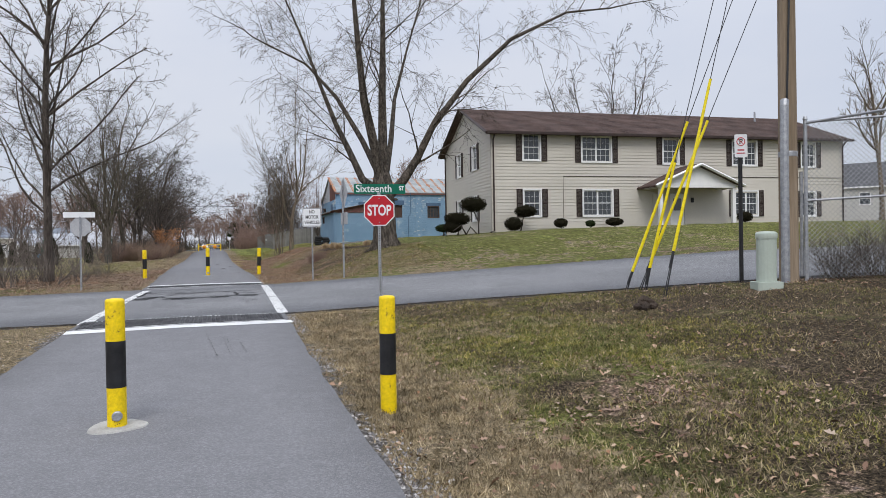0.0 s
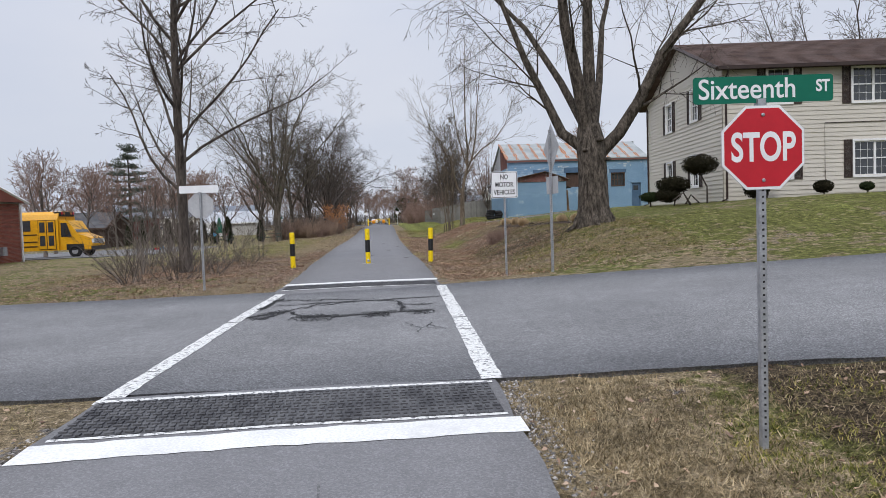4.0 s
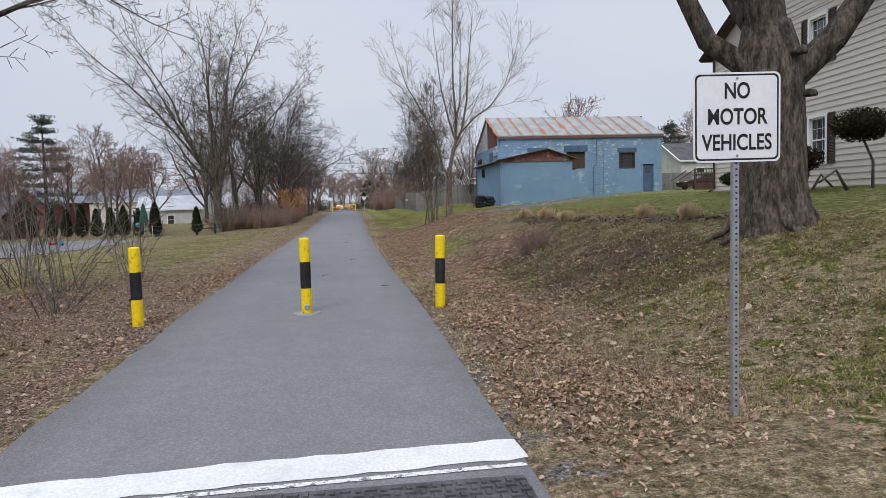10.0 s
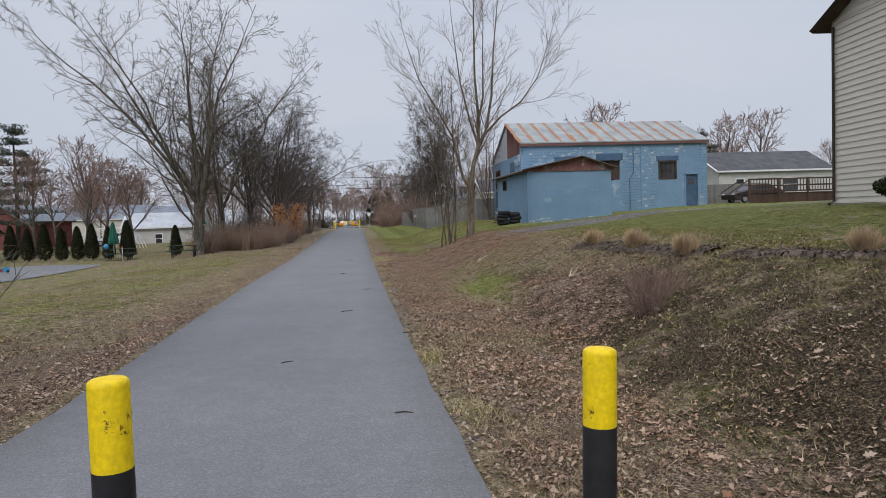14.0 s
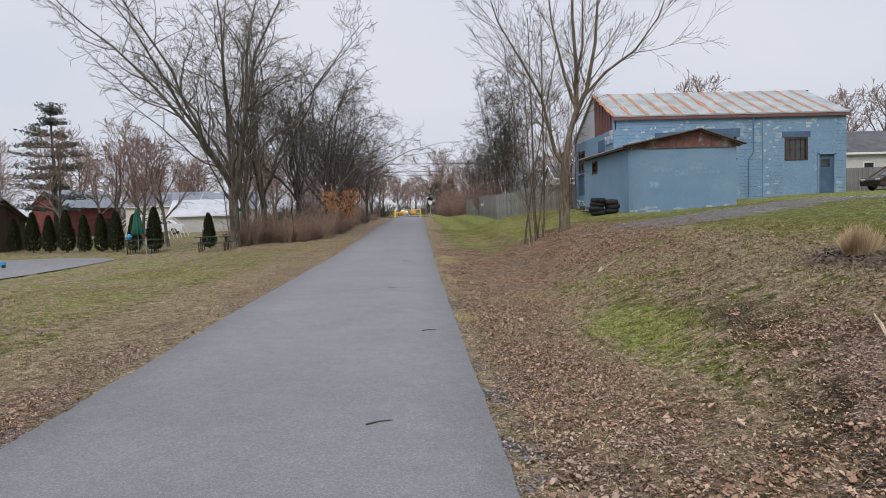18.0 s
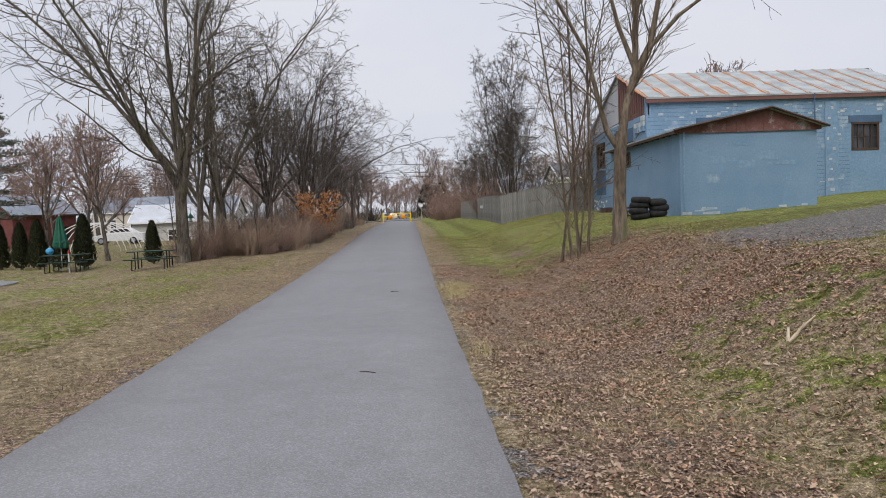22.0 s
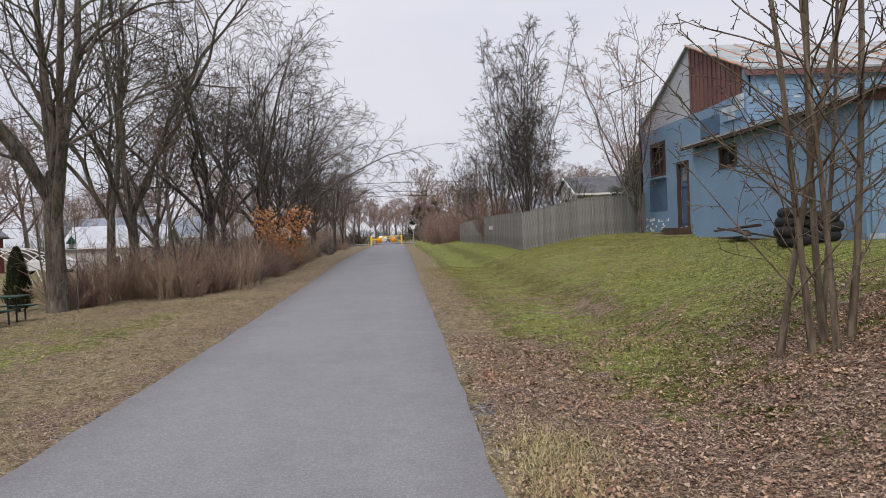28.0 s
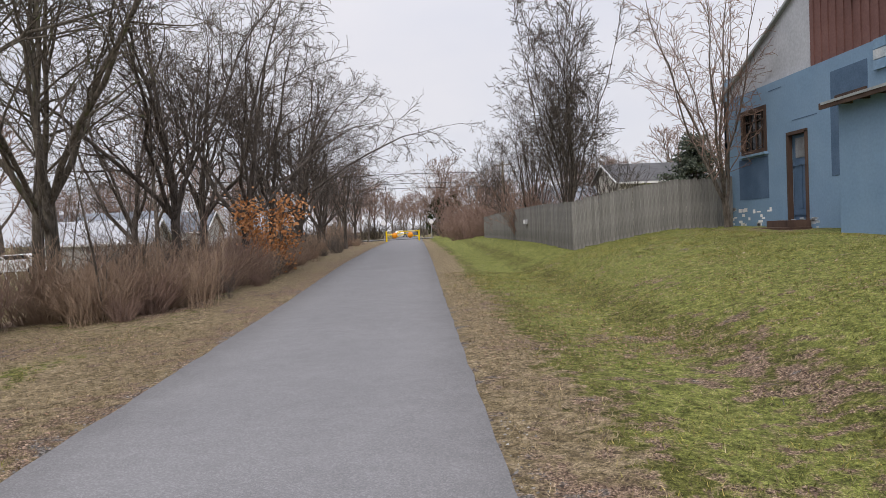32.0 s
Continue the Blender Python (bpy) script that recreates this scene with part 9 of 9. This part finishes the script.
def leaf_scatter():
    parts = []
    def chance(x, y, c, d):
        clump = np.clip((patches(x, y, 0.8) * 0.6 + patches(x + 40, y, 0.25) * 0.6) - 0.28, 0, 1)
        thin = np.where((x < -2) & (y > 44), 0.35, 1.0)
        return thin * np.clip(c[:, 1] * 1.25 * np.clip(2.2 * clump, 0.05, 1.4) + 0.2 * clump ** 2 + 0.015, 0, 1)
    for n, box in ((32000, (1.1, 10.5, 1.5, 14)), (120000, (1.3, 8.5, 21.5, 36)), (260000, (1.3, 8.5, 36, 62)), (70000, (-10.5, -2, 20, 42)), (40000, (-7, -2.2, 42, 100)), (25000, (1.4, 9, 66, 84)), (8000, (-5, -2, 2, 14))):
        parts.append(pick(n, *box, chance))
    x, y, z, c, d = [np.concatenate([p[i] for p in parts]) for i in range(5)]
    n = len(x)
    a = RS.uniform(0, 6.283, n)
    ln = RS.uniform(0.01, 0.026, n) * np.where(RS.rand(n) < 0.03, RS.uniform(1.3, 1.8, n), 1.0)
    ln *= np.where(y > 36, 0.85, 1.0)
    wd = ln * RS.uniform(0.45, 0.8, n)
    t1, t2 = RS.normal(0, 0.35, n), RS.normal(0, 0.35, n)
    ca, sa = np.cos(a), np.sin(a)
    lift = RS.uniform(0.004, 0.03, n)
    v = np.zeros((n, 6, 3))
    for k, (u, w, b) in enumerate(((-1, 0, 0), (-0.2, 0.9, 0.35), (0.55, 0.6, 0.25), (1, 0, 0.1), (0.5, -0.65, 0.3), (-0.25, -0.95, 0.3))):
        v[:, k, 0] = x + u * ln * ca - w * wd * sa
        v[:, k, 1] = y + u * ln * sa + w * wd * ca
        v[:, k, 2] = z + lift + u * ln * t1 + w * wd * t2 + b * ln * 1.3
    many("fallen_leaves", v, ((0, 1, 2, 3), (0, 3, 4, 5)), n, "leaf", "scattered brown fallen leaves", "leaves")


def oak_leaf_scatter():
    """Larger lobed, curled leaves lying in loose drifts."""
    def chance(x, y, c, d):
        return np.clip(c[:, 1] * 1.3 * np.clip(patches(x + 12, y + 5, 0.9) * 2.6 - 1.0, 0, 1) + 0.012, 0, 1)
    parts = [pick(n, *box, chance) for n, box in ((5200, (1.6, 9, 3, 13.5)), (6500, (1.5, 6, 22, 40)), (4000, (1.5, 7, 40, 60)), (2500, (-7, -2.3, 21, 40)))]
    x, y, z, c, d = [np.concatenate([p[i] for p in parts]) for i in range(5)]
    n = len(x)
    a, ln = RS.uniform(0, 6.283, n), RS.uniform(0.028, 0.054, n)
    curl, t1, t2 = RS.uniform(0.2, 0.9, n), RS.normal(0, 0.25, n), RS.normal(0, 0.3, n)
    v = np.zeros((n, 12, 3))
    rim = ((-1, 0.02), (-0.6, 0.2), (-0.35, 0.62), (-0.1, 0.24), (0.25, 0.6), (0.5, 0.22), (1, 0))
    for k, (u, w) in enumerate(rim + tuple((p, -q) for p, q in rim[-2:0:-1])):
        q = RS.uniform(0.75, 1.2, n)
        v[:, k, 0] = x + ln * (u * np.cos(a) - w * q * np.sin(a))
        v[:, k, 1] = y + ln * (u * np.sin(a) + w * q * np.cos(a))
        v[:, k, 2] = z + 0.02 + ln * (u * t1 + w * t2 + curl * (abs(w) * 0.8 + 0.35 * u * u))
    many("oak_leaves", v, ((0, 1, 2, 3, 4, 5, 6), (0, 6, 7, 8, 9, 10, 11)), n, "leaf", "larger lobed tan leaves lying in drifts", "leaves")


def blade_scatter(name, material, spans, chance, lo, hi, wlo, whi, lean, label):
    parts = [pick(n, *box, chance) for n, box in spans]
    x, y, z, c, d = [np.concatenate([p[i] for p in parts]) for i in range(5)]
    n = len(x)
    a, ln = RS.uniform(0, 6.283, n), RS.uniform(lo, hi, n)
    w, le, b = RS.uniform(wlo, whi, n), lean - (lean - 0.3) * RS.rand(n) ** 2, RS.uniform(0, 6.283, n)
    v = np.zeros((n, 3, 3))
    v[:, 0, 0], v[:, 0, 1] = x - w * np.cos(a), y - w * np.sin(a)
    v[:, 1, 0], v[:, 1, 1] = x + w * np.cos(a), y + w * np.sin(a)
    v[:, 0, 2] = v[:, 1, 2] = z - 0.008
    v[:, 2, 0], v[:, 2, 1], v[:, 2, 2] = x + ln * le * np.cos(b), y + ln * le * np.sin(b), z + ln * np.sqrt(np.clip(1 - le * le, 0.05, 1)) * 0.8
    many(name, v, ((0, 1, 2),), n, material, label, "grass")


def green_chance(x, y, c, d):
    k = patches(x, y, 1.7) * 0.7 + patches(x + 9, y + 70, 0.45) * 0.5
    soil = np.clip(1 - 2.2 * np.clip(c[:, 3] - 0.5, 0, 1), 0.1, 1) 
    return np.clip((1 - 0.85 * c[:, 0] - 0.9 * c[:, 1] - 1.2 * c[:, 2]) * (k * 3.2 - 1.0), 0.0, 1) * np.clip(d * 3, 0, 1) * soil


def dry_chance(x, y, c, d):
    k = patches(x + 31, y + 7, 0.9) * 0.6 + patches(x + 3, y + 11, 0.3) * 0.5
    return np.clip((0.2 + 0.7 * c[:, 0] + 0.25 * c[:, 1] - 0.6 * c[:, 2]) * (k * 1.7 - 0.3), 0, 1) * np.clip(d * 4, 0.1, 1) * np.clip(1 - 1.6 * np.clip(c[:, 3] - 0.5, 0, 1), 0.2, 1)


NEAR = ((330000, (1.1, 6.5, 3.0, 12.5)), (70000, (6.5, 10.0, 3.0, 14.5)), (30000, (1.1, 6.5, 12.5, 14.5)), (230000, (1.5, 8.0, 22.5, 36)), (170000, (1.4, 9, 36, 66)), (130000, (1.4, 10.5, 66, 82)), (120000, (-9, -2, 20.5, 52)), (80000, (-9, -2.3, 52, 72)), (16000, (-6, -2.1, 4, 14)))
blade_scatter("grass_blades", "blade_g", NEAR, green_chance, 0.025, 0.07, 0.003, 0.008, 0.99, "short green winter grass blades")
blade_scatter("dry_grass_blades", "blade_d", NEAR, dry_chance, 0.035, 0.1, 0.003, 0.006, 0.995, "matted dry tan grass blades")


def stone_scatter():
    def chance(x, y, c, d):
        return np.clip(c[:, 2] * 1.4 * (patches(x, y, 1.6) * 2.2 - 0.75), 0, 1)
    parts = [pick(n, *box, chance) for n, box in ((32000, (0.8, 2.0, 2, 14)), (26000, (1.2, 2.1, 21, 64)), (12000, (-3.1, -1.8, 21, 70)), (3000, (-2.8, -2, 4, 13)), (14000, (6.5, 20, 50, 66)))]
    x, y, z, c, d = [np.concatenate([p[i] for p in parts]) for i in range(5)]
    n = len(x)
    r, a = RS.uniform(0.006, 0.018, n), RS.uniform(0, 6.283, n)
    v = np.zeros((n, 5, 3))
    for k in range(4):
        rr = r * RS.uniform(0.7, 1.3, n)
        v[:, k, 0], v[:, k, 1] = x + rr * np.cos(a + k * 1.571), y + rr * np.sin(a + k * 1.571)
        v[:, k, 2] = z - 0.002 + r * RS.uniform(0, 0.4, n)
    v[:, 4, 0], v[:, 4, 1], v[:, 4, 2] = x + r * 0.2, y, z + r * RS.uniform(0.6, 1.1, n)
    many("gravel_stones", v, ((0, 1, 4), (1, 2, 4), (2, 3, 4), (3, 0, 4)), n, "stone", "loose grey gravel along the asphalt edge", "gravel")


def chip_scatter():
    n = 4500
    f = RS.rand(n)
    first = RS.rand(n) < 0.55
    x = np.where(first, 6.2 + 0.3 * f, 6.6 + 0.7 * f) + RS.normal(0, 0.2, n)
    y = np.where(first, 42.0 - 6.0 * f, 35.5 - 4.9 * f)
    z = on_ground(x, y)[0] + 0.05 * np.clip(1 - np.abs(RS.normal(0, 0.3, n)), 0, 1)
    a, ln, t = RS.uniform(0, 6.283, n), RS.uniform(0.015, 0.05, n), RS.normal(0, 0.3, n)
    v = np.zeros((n, 4, 3))
    for k, (u, w) in enumerate(((-1, -0.25), (1, -0.3), (0.9, 0.3), (-0.8, 0.25))):
        v[:, k, 0], v[:, k, 1] = x + ln * (u * np.cos(a) - w * np.sin(a)), y + ln * (u * np.sin(a) + w * np.cos(a))
        v[:, k, 2] = z + 0.015 + u * ln * t
    many("bark_chips", v, ((0, 1, 2, 3),), n, "chips", "dark bark mulch chips under the grasses", "mulch")


M["chips"] = island_mat("bark_chip", ((0.0, (0.025, 0.018, 0.014)), (0.6, (0.07, 0.05, 0.038)), (1.0, (0.2, 0.15, 0.12))))
chip_scatter()
leaf_scatter()
oak_leaf_scatter()
stone_scatter()


# pale straw tufts at the asphalt's edge
def straw_tufts(spots):
    rng = random.Random(41)
    for tx, ty, n, rx, ry in spots:
        mb = MB()
        for _ in range(n):
            x, y = tx + rng.gauss(0, rx), ty + rng.gauss(0, ry)
            if x < trail_edges(y)[1] + 0.03:
                continue
            a, ln, w = rng.uniform(0, 6.28), rng.uniform(0.06, 0.16), rng.uniform(0.002, 0.0045)
            z, le = ground_z(x, y), rng.uniform(0.5, 0.95)
            o = len(mb.v)
            mb.v += [(x - w * math.sin(a), y + w * math.cos(a), z - 0.01), (x + w * math.sin(a), y - w * math.cos(a), z - 0.01), (x + ln * le * math.cos(a), y + ln * le * math.sin(a), z + ln * math.sqrt(1 - le * le) * 0.8 + 0.01)]
            mb.f.append((o, o + 1, o + 2))
        tagged(part("straw_tuft", mb, "straw"), "pale yellow straw tuft at the edge of the asphalt", "grass clump", "straw tufts", kind="stuff")


M["straw"] = island_mat("pale_straw", ((0.0, (0.22, 0.18, 0.08)), (0.5, (0.4, 0.34, 0.16)), (1.0, (0.52, 0.46, 0.25))))
straw_tufts(((1.62, 54.6, 1500, 0.14, 0.55), (1.7, 55.9, 1300, 0.2, 0.4), (1.4, 43.1, 500, 0.09, 0.16), (1.5, 33.4, 450, 0.1, 0.2), (1.6, 31.0, 350, 0.12, 0.2), (2.0, 56.2, 500, 0.2, 0.3), (1.5, 48.4, 300, 0.08, 0.3)))

# fallen twigs
rng0 = random.Random(8)
tw = MB()
for _ in range(260):
    x, y = (rng0.uniform(1.7, 7.0), rng0.uniform(24, 66)) if rng0.random() < 0.8 else (rng0.uniform(-8, -2.8), rng0.uniform(22, 44))
    a, ln = rng0.uniform(0, 6.28), rng0.uniform(0.1, 0.42) * rng0.random() ** 0.5
    pts = []
    for k in range(4):
        pts.append((x, y, ground_z(x, y) + 0.025))
        a += rng0.gauss(0, 0.45)
        x, y = x + ln / 3 * math.cos(a), y + ln / 3 * math.sin(a)
    tw.tube(pts, [0.006, 0.005, 0.004, 0.002], 4)
tagged(part("fallen_twigs", tw, "bark_grey"), "scattered fallen twigs on the verge", "twigs", kind="stuff")
for x0, y0, a, ln in ((0.3, 38.0, 0.4, 0.22), (0.75, 42.1, 0.05, 0.2), (0.05, 47.5, -0.5, 0.2), (0.2, 55.0, 0.1, 0.18), (-0.3, 33.4, 0.6, 0.16), (1.25, 35.2, 0.1, 0.24), (0.9, 31.0, -0.2, 0.16)):
    mb = MB().tube([(x0, y0, trail_top(x0, y0) + 0.006), (x0 + ln * 0.5 * math.cos(a), y0 + ln * 0.5 * math.sin(a) + 0.02, trail_top(x0, y0) + 0.008), (x0 + ln * math.cos(a), y0 + ln * math.sin(a), trail_top(x0, y0 + ln * math.sin(a)) + 0.006)], [0.007, 0.006, 0.004], 5)
    tagged(part("dropped_twig", mb, "bark_dark"), "small dark twig lying on the asphalt", "twig", "twigs on the trail")


# split pale branches on the bank
rng0 = random.Random(5)
for bx, by in ((4.45, 46.8), (4.9, 38.7)):
    t = thing("split_branch", pose(bx, by, ground_z(bx, by)), "split pale dead branch lying on the bank", "branch", "dead branches")
    for _ in range(4):
        a, ln = rng0.uniform(-0.6, 1.2), rng0.uniform(0.25, 0.6)
        pts = [(k * ln * math.cos(a), k * ln * math.sin(a), ground_z(bx + k * ln * math.cos(a), by + k * ln * math.sin(a)) - ground_z(bx, by) + 0.03 + 0.1 * k * rng0.random()) for k in (0, 0.5, 1)]
        part("splinter", MB().tube(pts, [0.018, 0.014, 0.006], 5), "palewood", t)
